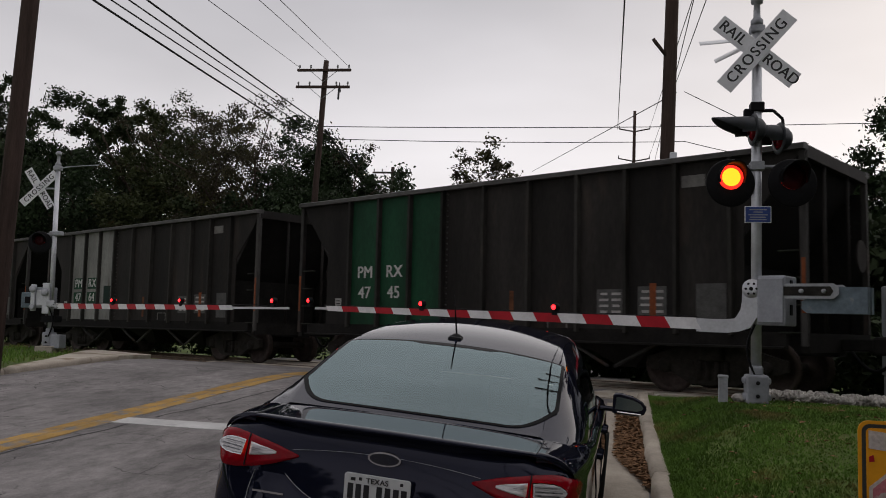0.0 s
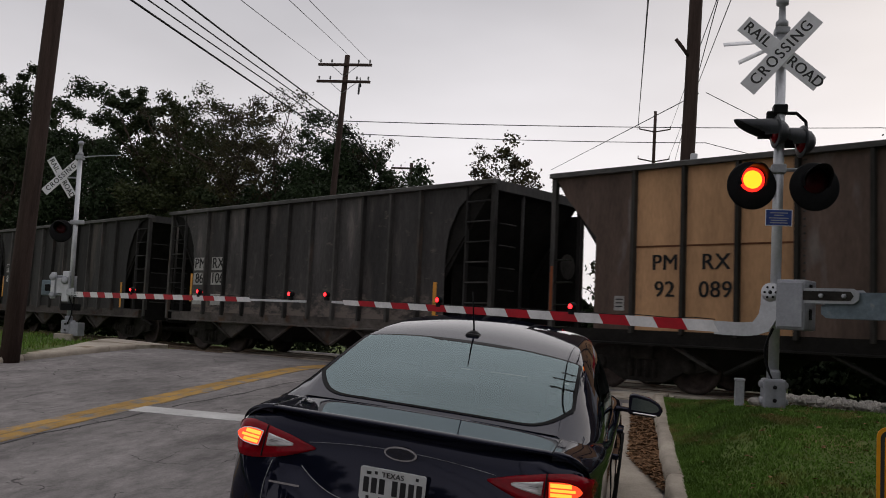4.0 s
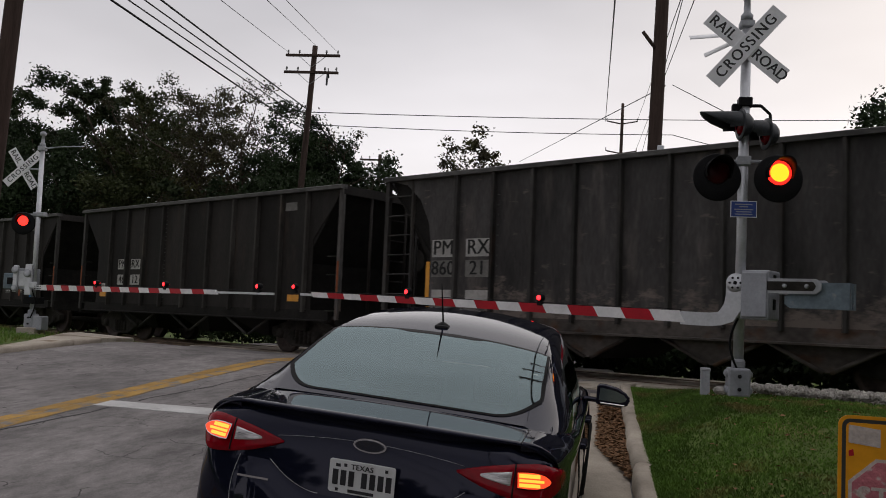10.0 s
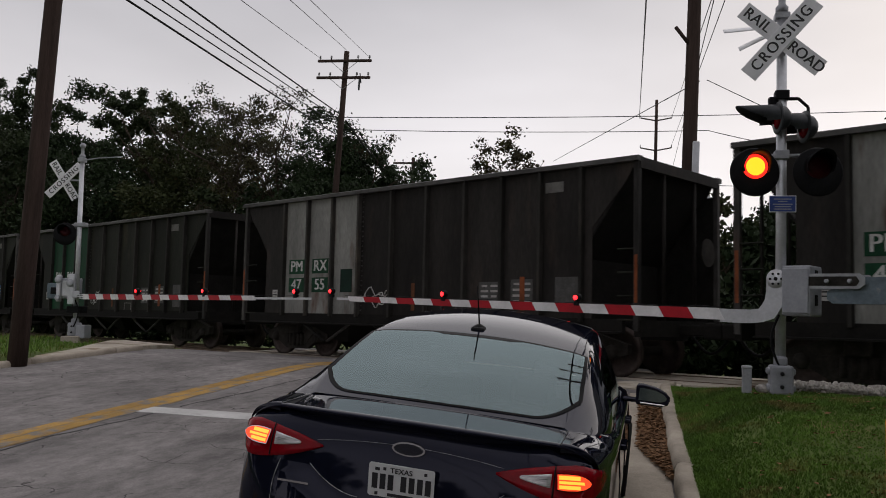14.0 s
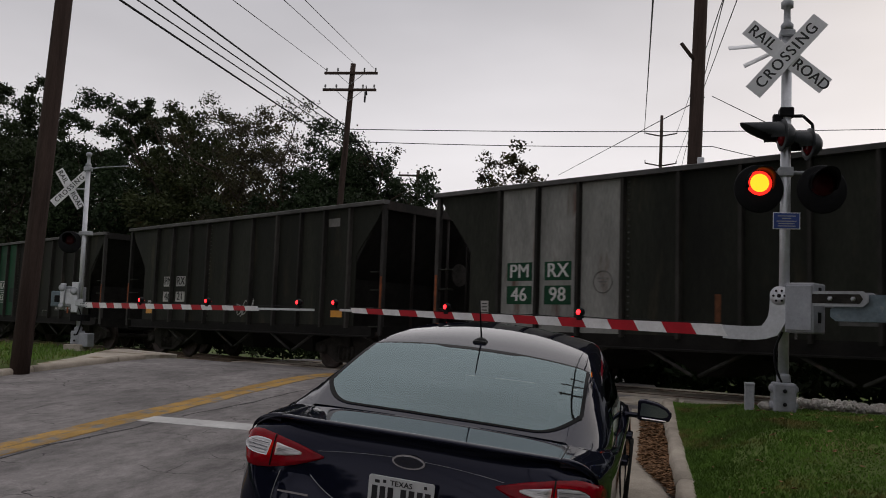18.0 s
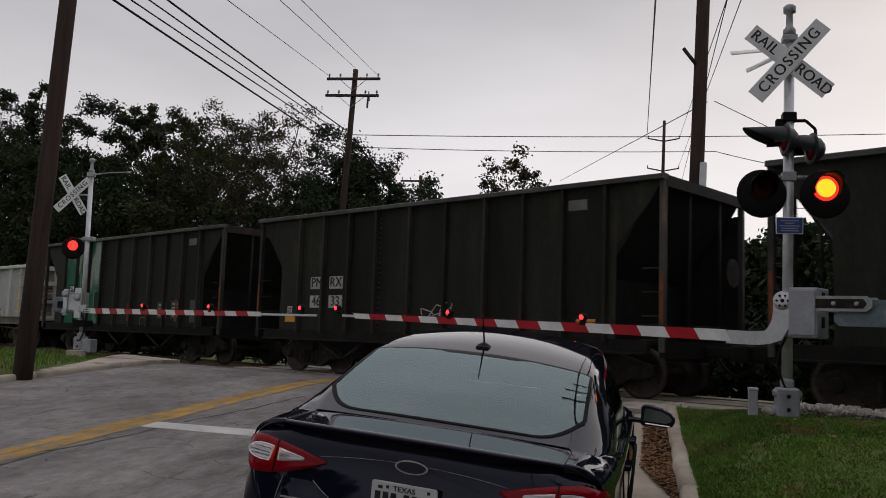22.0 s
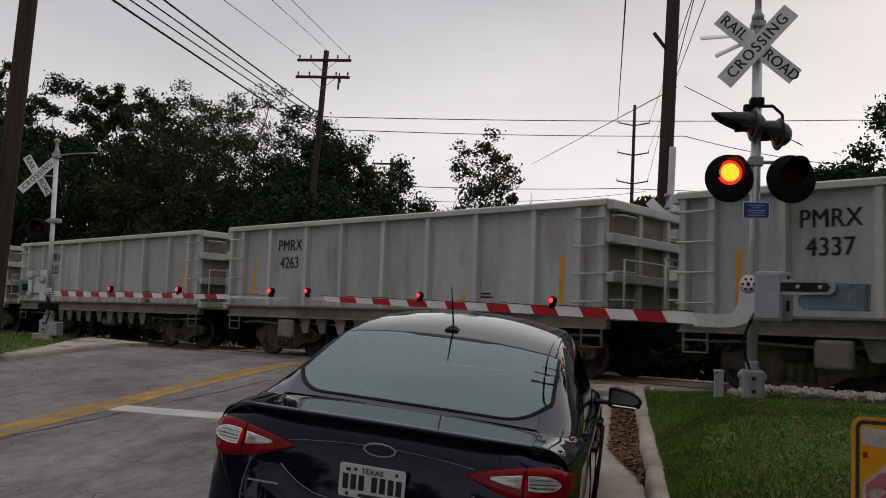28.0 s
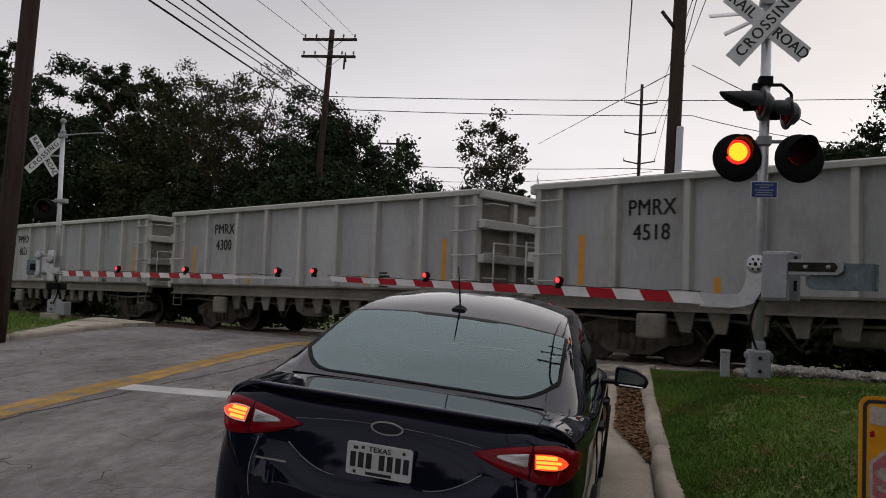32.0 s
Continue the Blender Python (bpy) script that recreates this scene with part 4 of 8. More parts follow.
# upper side-facing flashers
bm = bmesh.new()
rod(bm, (-0.14, 0.0, 3.70), (0.20, 0.0, 3.70), 0.022, 0.022, 8)
rod(bm, (0.20, 0.0, 3.70), (0.32, 0.04, 3.60), 0.02, 0.02, 8)
rod(bm, (0.32, 0.04, 3.60), (0.34, 0.06, 3.40), 0.02, 0.02, 8)
bevelled(bm, -0.085, 0.085, -0.085, 0.085, 3.68, 3.80, 0.012, 1)
bevelled(bm, -0.16, -0.03, -0.05, 0.05, 3.55, 3.72, 0.015, 1)
part("lamp_bracket", bm, M_black, right)
side_mats = (pose(-0.06, -0.12, 3.43, 0, 0, -80), pose(0.28, 0.06, 3.35, 0, 0, -76))
for sm in side_mats:
    bm = bmesh.new()
    lathe(bm, [(0.0, -0.15), (0.09, -0.14), (0.14, -0.09), (0.16, -0.01), (0.165, 0.01), (0.0, 0.01)], sm @ pose(0, 0, 0, 90), 24)
    lathe(bm, [(0.0, 0.012), (0.19, 0.012), (0.205, 0.004), (0.205, -0.004), (0.19, -0.012), (0.0, -0.012)], sm @ pose(0, 0.0, 0, 90), 32)
    hd = part("side_flasher", bm, M_hood, right, "black side-facing flasher with long hood")
    bm = bmesh.new()
    seg = 18
    rings = []
    for r in (0.168, 0.160):
        for d in (0, 1):
            rings.append([sm @ Vector((r * math.cos(a) * (1 - 0.06 * d), -0.02 - d * (0.16 + 0.34 * max(0.0, math.sin(a)) ** 0.6), r * math.sin(a) * (1 - 0.05 * d) - 0.02 * d)) for a in [math.pi * (-0.1 + 1.2 * i / seg) for i in range(seg + 1)]])
    ring_stack(bm, [rings[0], rings[1], rings[3], rings[2], rings[0]], False, False, False)
    part("hood", bm, M_hood, hd)
    bm = bmesh.new()
    lathe(bm, [(0.0, 0.04), (0.09, 0.03), (0.15, 0.0), (0.0, 0.0)], sm @ pose(0, -0.01, 0, 90), 20)
    part("lens", bm, M_tail_red, hd, "red side lens")
# blue notice
bm = bmesh.new()
bevelled(bm, -0.155, 0.165, -0.088, -0.078, 2.25, 2.46, 0.004, 1)
notice = part("notice", bm, M_sign_white, right, "small blue notice with white lines")
bm = bmesh.new()
bevelled(bm, -0.145, 0.155, -0.092, -0.087, 2.26, 2.45, 0.002, 1)
part("notice_face", bm, M_blue, notice)
for z, hw in ((2.415, 0.10), (2.385, 0.05), (2.35, 0.11), (2.32, 0.09), (2.29, 0.10)):
    bm = bmesh.new()
    box(bm, -hw, hw + 0.01, -0.0945, -0.0915, z - 0.006, z + 0.006)
    part("text_bar", bm, M_galv_dull, notice)
# gate mechanism
ARM = pose(0, 0, 0, 0, 0, 149.4)
bm = bmesh.new()
bevelled(bm, 0.08, 0.43, -0.19, 0.20, 0.97, 1.58, 0.02, 2, pose(0.0, 0.0, 0, 0, 0, -30))
case = part("mechanism_case", bm, M_case, right, "silver gate mechanism case")
bm = bmesh.new()
bevelled(bm, 0.10, 0.41, -0.212, -0.188, 1.0, 1.55, 0.012, 2, pose(0.0, 0.0, 0, 0, 0, -30))
part("door", bm, M_case, case)
for z in (1.1, 1.4):
    bm = bmesh.new()
    bevelled(bm, 0.43, 0.442, -0.05, 0.03, z, z + 0.13, 0.004, 1, pose(0, 0, 0, 0, 0, -30))
    part("hinge", bm, M_black, case)
bm = bmesh.new()
bevelled(bm, -0.02, 0.12, -0.10, 0.10, 1.05, 1.50, 0.02, 1)
part("mast_clamp", bm, M_galv_dull, right)
# curved arm bracket from the hinge down to the root of the arm
bm = bmesh.new()
path = [(0.0, 1.42), (0.005, 1.25), (0.03, 1.12), (0.09, 1.02), (0.19, 0.965), (0.32, 0.95), (0.52, 0.95), (0.72, 0.955)]
ring = []
for k, (d, z) in enumerate(path):
    a, b = path[max(0, k - 1)], path[min(len(path) - 1, k + 1)]
    tv = Vector((b[0] - a[0], b[1] - a[1])).normalized()
    hw = 0.115 if k < 4 else 0.085
    ring.append([Vector((d - tv.y * hw * q, yy, z + tv.x * hw * q)) for q, yy in ((-1, -0.155), (1, -0.155), (1, -0.12), (-1, -0.12))])
ring_stack(bm, [[ARM @ Vector((v.x, -v.y, v.z)) for v in r_] for r_ in ring], smooth=False)
lathe(bm, [(0.0, 0.02), (0.118, 0.02), (0.118, -0.02), (0.0, -0.02)], ARM @ pose(0.0, 0.137, 1.42, -90), 24)
bracket = part("arm_bracket", bm, M_galv, right, "curved white-grey arm bracket")
for k in range(7):
    a = 2 * math.pi * k / 6
    rr = 0.07 if k < 6 else 0.0
    bm = bmesh.new()
    lathe(bm, [(0.0, 0.014), (0.013 + 0.01 * (k == 6), 0.014), (0.015 + 0.01 * (k == 6), 0.0), (0.0, 0.0)], ARM @ pose(rr * math.cos(a), 0.157, 1.42 + rr * math.sin(a), -90), 8)
    part("bolt", bm, M_black, bracket)
ARM_R = Matrix.Translation((0, 0, 0)) @ ARM @ pose(0.62, 0.14, 0.97, 0, -0.71, 0)
gate_lamps_r = gate_arm(right, ARM_R, 7.7, 0.08, (2.31, 4.98, 7.9))
# counterweights on the other side of the hinge
for sgn, label in ((0.17, ""), (-0.17, "")):
    bm = bmesh.new()
    prism(bm, [(-0.98, 1.30), (-0.36, 1.30), (-0.36, 1.48), (-0.98, 1.48), (-1.04, 1.43), (-1.04, 1.35)], sgn - 0.012, sgn + 0.012)
    bmesh.ops.transform(bm, matrix=ARM, verts=bm.verts)
    arm_side = part("counterweight_arm", bm, M_galv_dull, right, "slotted grey counterweight arm")
    bm = bmesh.new()
    prism(bm, [(-0.95, 1.335), (-0.40, 1.335), (-0.40, 1.445), (-0.95, 1.445), (-0.985, 1.39)], sgn - 0.016 if sgn < 0 else sgn + 0.011, sgn - 0.011 if sgn < 0 else sgn + 0.016)
    bmesh.ops.transform(bm, matrix=ARM, verts=bm.verts)
    part("slot", bm, M_truck, arm_side)
    for bx in (-0.88, -0.62):
        bm = bmesh.new()
        lathe(bm, [(0.0, 0.03), (0.026, 0.03), (0.03, 0.0), (0.0, 0.0)], ARM @ pose(bx, sgn + (0.014 if sgn > 0 else -0.014), 1.39, -90 if sgn > 0 else 90), 6)
        part("bolt", bm, M_galv_dull, arm_side)
    bm = bmesh.new()
    prism(bm, [(-1.34, 1.13), (-0.66, 1.13), (-0.60, 1.18), (-0.60, 1.27), (-0.90, 1.44), (-1.34, 1.44)], sgn * 0.45 - 0.05, sgn * 0.45 + 0.05)
    bmesh.ops.transform(bm, matrix=ARM, verts=bm.verts)
    part("counterweight", bm, M_weight, right, "blue-grey steel counterweight plate")
# flexible conduit
bm = bmesh.new()
tube(bm, [(-0.03 - 0.09 * math.sin(3.14 * i / 10), -0.09, 0.98 - 0.062 * i) for i in range(11)], 0.016, 6)
part("conduit", bm, M_black, right)

# small grey pedestal and stones by the mast
bm = bmesh.new()
bevelled(bm, -0.055, 0.055, -0.05, 0.05, -0.1, 0.30, 0.012, 2)
bevelled(bm, -0.061, 0.061, -0.056, 0.056, 0.28, 0.32, 0.01, 1)
pedestal = solid("cable_pedestal", bm, M_galv_dull, "small pale grey cable pedestal in the grass", "pedestal", m=pose(1.33, 11.4, 0.62))
bm = bmesh.new()
bmesh.ops.create_icosphere(bm, subdivisions=2, radius=0.09)
for v in bm.verts:
    v.co *= 1 + 0.25 * noise.noise(v.co * 12)
    v.co.z *= 0.65
solid("rock", bm, M_stone, "pale limestone rock beside the signal mast", "rock", m=pose(1.53, 11.5, 0.66))

# ---------------------------------------------------------------- the signal across the street
left = signal_mast("crossing_signal", pose(-14.75, 20.75, 0.50, 0, -1.2, 0), "weathered crossing signal with crossbuck and lowered gate across the street", 5.15)
blade_board(left, "crossbuck_board", pose(-0.45, -0.115, 4.22, 0, 57, 12), (("RAIL", -0.38, 1.08), ("ROAD", 0.38, 1.02)), label="white crossbuck board lettered RAIL ROAD")
blade_board(left, "crossbuck_board", pose(-0.45, -0.130, 4.22, 0, -44, 12), (("CROSSING", 0.0, 1.24),), label="white crossbuck board lettered CROSSING")
bm = bmesh.new()
rod(bm, (0, 0, 4.22), (-0.5, -0.09, 4.22), 0.025)
part("crossbuck_bracket", bm, M_galv_dull, left)
bm = bmesh.new()
bevelled(bm, -0.09, 0.09, -0.09, 0.09, 4.72, 4.84, 0.01, 1)
rod(bm, (0, 0.02, 4.78), (0.55, -0.1, 4.80), 0.018)
rod(bm, (0.55, -0.1, 4.80), (1.45, -0.35, 4.77), 0.014)
part("top_arm", bm, M_galv_dull, left)
bm = bmesh.new()
bevelled(bm, -0.12, 0.22, -0.09, 0.09, 2.94, 3.06, 0.02, 1)
rod(bm, (-0.36, 0.0, 3.0), (0.1, 0.0, 3.0), 0.022)
part("lamp_bracket", bm, M_galv_dull, left)
HEAD_F = pose(-0.36, -0.1, 2.82, 0, 0, 22)
head_f = lamp_head(left, "flasher", HEAD_F)
drum_f = drum(head_f, HEAD_F @ pose(0, -0.02, 0), 0.135, M_lit_far, M_lit_far)
bm = bmesh.new()
bevelled(bm, -0.34, 0.02, -0.22, 0.22, 1.0, 1.55, 0.02, 2)
part("mechanism_case", bm, M_case, left, "silver gate mechanism case")
bm = bmesh.new()
bevelled(bm, -0.85, -0.42, -0.10, 0.10, 1.0, 1.42, 0.03, 2)
part("counterweight", bm, M_weight, left, "grey counterweight")
for x0, x1, y0, y1, z0, z1, m_, nm in ((-0.42, -0.30, -0.30, -0.20, 0.92, 1.62, M_galv, "gear_bracket"), (-0.10, 0.10, -0.26, -0.20, 0.85, 1.66, M_galv, "gear_bracket"), (-0.62, -0.40, -0.26, -0.14, 1.12, 1.30, M_black, "weight_link"), (-0.30, 0.0, -0.245, -0.22, 1.06, 1.48, M_galv, "case_door"),
                                       (-0.20, 0.24, -0.14, 0.14, 0.62, 0.80, M_black, "clamp")):
    bm = bmesh.new()
    bevelled(bm, x0, x1, y0, y1, z0, z1, 0.012, 1)
    part(nm, bm, m_, left)
for cx_, cz_, r_ in ((-0.36, 1.5, 0.10), (-0.36, 1.02, 0.08), (0.0, 1.42, 0.11)):
    bm = bmesh.new()
    lathe(bm, [(0.0, 0.03), (r_ * 0.9, 0.03), (r_, 0.0), (0.0, 0.0)], pose(cx_, -0.30, cz_, 90), 18)
    part("gear_hub", bm, M_galv_dull, left)
bm = bmesh.new()
tube(bm, [(0.06 + 0.12 * math.sin(3.14 * i / 10), -0.16, 1.0 - 0.075 * i) for i in range(11)], 0.018, 6)
part("conduit", bm, M_black, left)
ARM2 = pose(0, 0, 0, 0, 0, -32.7)
bm = bmesh.new()
bevelled(bm, -0.1, 0.12, -0.2, -0.16, 1.02, 1.5, 0.03, 2, ARM2)
bevelled(bm, 0.0, 0.62, -0.2, -0.16, 1.02, 1.2, 0.03, 2, ARM2)
part("arm_bracket", bm, M_galv, left)
ARM_L = ARM2 @ pose(0.5, -0.18, 1.05, 0, 0.55, 0)
gate_lamps_l = gate_arm(left, ARM_L, 10.2, 0.35, (3.5, 6.6, 9.9), r0=0.07, r1=0.04, flip=True, bare=1.5)
bm = bmesh.new()
bevelled(bm, 0.13, 0.40, -0.16, 0.14, -0.06, 0.30, 0.02, 2)
part("pedestal_box", bm, M_case, left, "grey case at the foot of the mast")

# the signal beyond the track, seen through the gaps of the train
beyond = signal_mast("crossing_signal", pose(1.24, 21.6, 0.45), "crossing signal beyond the track, seen from behind", 4.1)
for ang in (45, -45):
    blade_board(beyond, "crossbuck_board", pose(0, 0.12, 3.58, 0, ang, 0), label="back of a white crossbuck board")
bm = bmesh.new()
rod(bm, (-0.4, 0.0, 2.7), (0.4, 0.0, 2.7), 0.024)
part("lamp_bracket", bm, M_galv_dull, beyond)
for sx in (-0.38, 0.38):
    lamp_head(beyond, "flasher", pose(sx, 0.06, 2.62, 0, 0, 180))
bm = bmesh.new()
bevelled(bm, -0.5, -0.1, -0.25, 0.25, 0.9, 1.5, 0.02, 2)
part("mechanism_case", bm, M_case, beyond, "silver gate mechanism case")

# signal equipment cabinet beyond the track
cab = thing("relay_cabinet", "silver metal relay cabinet beyond the track", "cabinet", m=pose(5.74, 17.6, 0.38, 0, 0, -6))
bm = bmesh.new()
bevelled(bm, -0.75, 0.75, -0.45, 0.45, 0.35, 2.05, 0.02, 2)
part("case", bm, M_case, cab)
bm = bmesh.new()
bevelled(bm, -0.7, -0.01, -0.475, -0.452, 0.42, 2.0, 0.01, 1)
d1 = part("door", bm, M_galv, cab)
bm = bmesh.new()
bevelled(bm, 0.01, 0.7, -0.475, -0.452, 0.42, 2.0, 0.01, 1)
part("door", bm, M_galv, cab)
bm = bmesh.new()
bevelled(bm, -0.72, 0.72, -0.42, 0.42, -0.6, 0.35, 0.02, 1)
part("plinth", bm, M_galv_dull, cab)
bm = bmesh.new()
bevelled(bm, -0.70, -0.58, -0.50, -0.47, 2.0, 2.14, 0.01, 1)
part("hasp", bm, M_galv, cab)

# ---------------------------------------------------------------- yellow sign with a faded sticker
sign = thing("warning_board", "yellow-orange board with black border and faded stop sticker on the verge", "sign", m=pose(1.145, 4.5, 0.0, -2, 0, -6))
base_z = verge_z(1.5, 4.5)


def rounded(w, h, r, seg=6):
    pts = []
    for cx, cz, a0 in ((w / 2 - r, h / 2 - r, 0), (-w / 2 + r, h / 2 - r, 90), (-w / 2 + r, -h / 2 + r, 180), (w / 2 - r, -h / 2 + r, 270)):
        for i in range(seg + 1):
            a = radians(a0 + 90 * i / seg)
            pts.append((cx + r * math.cos(a), cz + r * math.sin(a)))
    return pts


BW, BH = 0.62, 0.80
for nm, inset, lo, hi, m_ in (("board", 0.0, 0.0, 0.012, M_yellow_sign), ("border", 0.016, -0.003, 0.001, M_sign_black), ("face", 0.034, -0.006, -0.002, M_yellow_sign)):
    bm = bmesh.new()
    prism(bm, [(a + BW / 2, b + 1.09 - BH / 2) for a, b in rounded(BW - 2 * inset, BH - 2 * inset, 0.05 - inset * 0.8)], lo, hi)
    part(nm, bm, m_, sign)
bm = bmesh.new()
prism(bm, [(BW / 2 - 0.06 + 0.205 * math.cos(radians(22.5 + 45 * i)), 0.70 + 0.19 * math.sin(radians(22.5 + 45 * i))) for i in range(8)], -0.009, -0.005)
octagon = part("stop_sticker", bm, M_pink, sign, "faded pink octagonal stop sticker, peeling")
bm = bmesh.new()
prism(bm, [(BW / 2 - 0.06 + 0.222 * math.cos(radians(22.5 + 45 * i)), 0.70 + 0.206 * math.sin(radians(22.5 + 45 * i))) for i in range(8)], -0.0075, -0.004)
part("sticker_rim", bm, M_pale, sign)
letters("lettering", "STOP", 0.165, M_pale, octagon, pose(BW / 2 - 0.06, -0.0105, 0.695, 90), 0.0008, 1.0, 0.85)
bm = bmesh.new()
prism(bm, [(0.045, 1.045), (0.185, 1.03), (0.185, 0.945), (0.045, 0.96)], -0.009, -0.005)
part("label", bm, M_pale, sign, "blank peeling white label")
bm = bmesh.new()
prism(bm, [(0.045, 0.92), (0.065, 0.93), (0.07, 0.90), (0.047, 0.895)], -0.009, -0.005)
part("mark", bm, M_red_sheet, sign)
for px in (0.12, BW - 0.12):
    bm = bmesh.new()
    bevelled(bm, px - 0.02, px + 0.02, 0.013, 0.05, base_z - 0.2, 1.0, 0.005, 1)
    part("post", bm, M_galv_dull, sign)

# ---------------------------------------------------------------- utility poles and wires
def utility_pole(name, m, height, r, label, arms=(), r_top=None):
    t = thing(name, label, "utility pole", "utility poles", m)
    bm = bmesh.new()
    k = 7
    rings = []
    for j in range(k):
        z = -0.5 + (height + 0.5) * j / (k - 1)
        rr = r + ((r_top or r * 0.72) - r) * j / (k - 1)
        rings.append([Vector((rr * math.cos(2 * math.pi * i / 16), rr * math.sin(2 * math.pi * i / 16), z)) for i in range(16)])
    ring_stack(bm, rings)
    part("pole", bm, M_pole, t)
    for z, half, yaw in arms:
        q = pose(0, 0, z, 0, 0, yaw)
        bm = bmesh.new()
        bevelled(bm, -half, half, -r - 0.06, -r + 0.04, -0.06, 0.06, 0.008, 1, q)
        arm = part("crossarm", bm, M_pole, t)
        for sx in (-1, 1):
            bm = bmesh.new()
            rod(bm, q @ Vector((sx * half * 0.5, -r - 0.02, -0.04)), q @ Vector((0, -r, -0.55)), 0.014, 0.014, 6)
            part("brace", bm, M_galv_dull, arm)
        for sx in (-0.92, -0.5, 0.5, 0.92):
            bm = bmesh.new()
            lathe(bm, [(0.0, 0.0), (0.02, 0.0), (0.02, 0.06), (0.05, 0.07), (0.05, 0.10), (0.035, 0.12), (0.05, 0.14), (0.035, 0.19), (0.0, 0.2)], q @ pose(sx * half, -r - 0.01, 0.06), 10)
            part("insulator", bm, M_insul, arm)
    return t


utility_pole("utility_pole", pose(-10.45, 13.15, 0.30, 0, 2.3, 0), 13.0, 0.165, "leaning dark wooden utility pole beside the street", r_top=0.13)
rp = utility_pole("utility_pole", pose(1.18, 24.0, -0.3, 0, 1.2, 0), 19.6, 0.21, "tall dark wooden utility pole beyond the track", ((18.6, 1.5, 20), (17.2, 1.5, 20), (15.8, 1.2, 20)), r_top=0.15)
bm = bmesh.new()
rod(bm, (-0.12, -0.1, 9.22), (-0.48, -0.12, 9.68), 0.05, 0.05, 8)
part("stub_arm", bm, M_pole, rp)
bm = bmesh.new()
bevelled(bm, 0.06, 0.24, -0.36, -0.18, 4.8, 6.5, 0.02, 1)
part("cable_riser", bm, M_galv, rp, "pale cable riser box on the pole")
main = utility_pole("utility_pole", pose(-14.04, 38.0, 0.2, 0, 2.4, 0), 13.3, 0.17, "wooden utility pole with two crossarms", ((12.80, 1.35, -4), (12.0, 1.35, -4)))
bm = bmesh.new()
bevelled(bm, 0.78, 0.86, -0.3, -0.2, 11.4, 11.92, 0.02, 1)
rod(bm, (0.82, -0.25, 12.2), (0.9, -0.25, 11.75), 0.03, 0.03, 6)
part("fuse_cutout", bm, M_hood, main)
utility_pole("utility_pole", pose(-14.95, 56.0, 0.2, 0, 0.6, 0), 11.5, 0.16, "distant wooden utility pole with crossarm", ((11.1, 1.35, 0),))
p3 = utility_pole("utility_pole", pose(1.12, 67.0, 0.2, 0, 0.4, 0), 17.8, 0.17, "distant slim utility pole with three crossarms", r_top=0.11)
for z in (16.3, 14.0, 11.8):
    bm = bmesh.new()
    rod(bm, (-1.15, 0, z + 0.12), (0, 0, z - 0.1), 0.05, 0.05, 6)
    rod(bm, (1.15, 0, z + 0.12), (0, 0, z - 0.1), 0.05, 0.05, 6)
    rod(bm, (-1.15, 0, z + 0.1), (-1.15, 0, z + 0.35), 0.03, 0.03, 6)
    rod(bm, (1.15, 0, z + 0.1), (1.15, 0, z + 0.35), 0.03, 0.03, 6)
    part("crossarm", bm, M_pole, p3)


def wire(a, b, sag, r=0.014, label="black overhead cable strung between utility poles"):
    bm = bmesh.new()
    a, b = Vector(a), Vector(b)
    n = 22
    pts = [a.lerp(b, i / n) - Vector((0, 0, sag * 4 * (i / n) * (1 - i / n))) for i in range(n + 1)]
    rings = []
    d = (b - a).normalized()
    sx = d.cross(Vector((0, 0, 1))).normalized()
    sz = sx.cross(d)
    for p in pts:
        rings.append([p + sx * r * math.cos(2 * math.pi * i / 6) + sz * r * math.sin(2 * math.pi * i / 6) for i in range(6)])
    ring_stack(bm, rings)
    return solid("overhead_wire", bm, M_wire, label, "cable", "overhead wires")


# along the street from behind the camera to the pole with two crossarms
for x0, z0, x1, z1, r, sag in ((-12.84, 9.26, -13.85, 9.55, 0.030, 0.0), (-12.35, 9.25, -13.80, 10.0, 0.020, 0.0), (-11.87, 9.23, -13.75, 10.25, 0.020, 0.0), (-11.40, 9.22, -13.7, 10.5, 0.026, 0.0),
                                 (-9.91, 9.18, -14.85, 13.25, 0.010, 0.0), (-8.61, 9.14, -13.49, 13.55, 0.009, 0.0), (-8.09, 9.13, -12.45, 13.25, 0.009, 0.0)):
    end = Vector((x1, 38.0, z1))
    mid_p = Vector((x0, 20.0, z0))
    start = end + (mid_p - end) * 2.6
    wire(start, end, 0.0 if r < 0.02 else 0.12, r)
# across the view from the pole
wire((-13.7, 38.0, 10.36), (11.48, 45.0, 11.8), 0.12, 0.020)
wire((11.48, 45.0, 11.8), (40.0, 53.0, 13.4), 0.2, 0.020)
wire((-13.6, 38.0, 9.78), (3.13, 42.0, 10.34), 0.10, 0.018)
wire((3.13, 42.0, 10.34), (14.0, 45.0, 9.4), 0.35, 0.018)
wire((1.55, 24.0, 7.91), (-5.83, 60.0, 12.1), 0.0, 0.014)
wire((1.75, 24.0, 7.93), (3.6, 18.0, 5.11), 0.0, 0.010)
wire((-11.7, 45.0, 8.2), (0.33, 52.0, 9.3), 0.1, 0.022)
wire((0.33, 52.0, 9.3), (30.0, 68.0, 12.0), 0.3, 0.022)
wire((-14.8, 56.0, 8.9), (2.0, 62.0, 10.6), 0.4, 0.018)
# the heavy bundle drops beyond the pole
wire((-13.4, 38.0, 10.2), (-14.3, 50.0, 8.8), 0.05, 0.045, "thick black cable bundle dropping beyond the pole")
wire((-12.7, 38.0, 9.6), (-14.2, 50.0, 8.7), 0.1, 0.03)
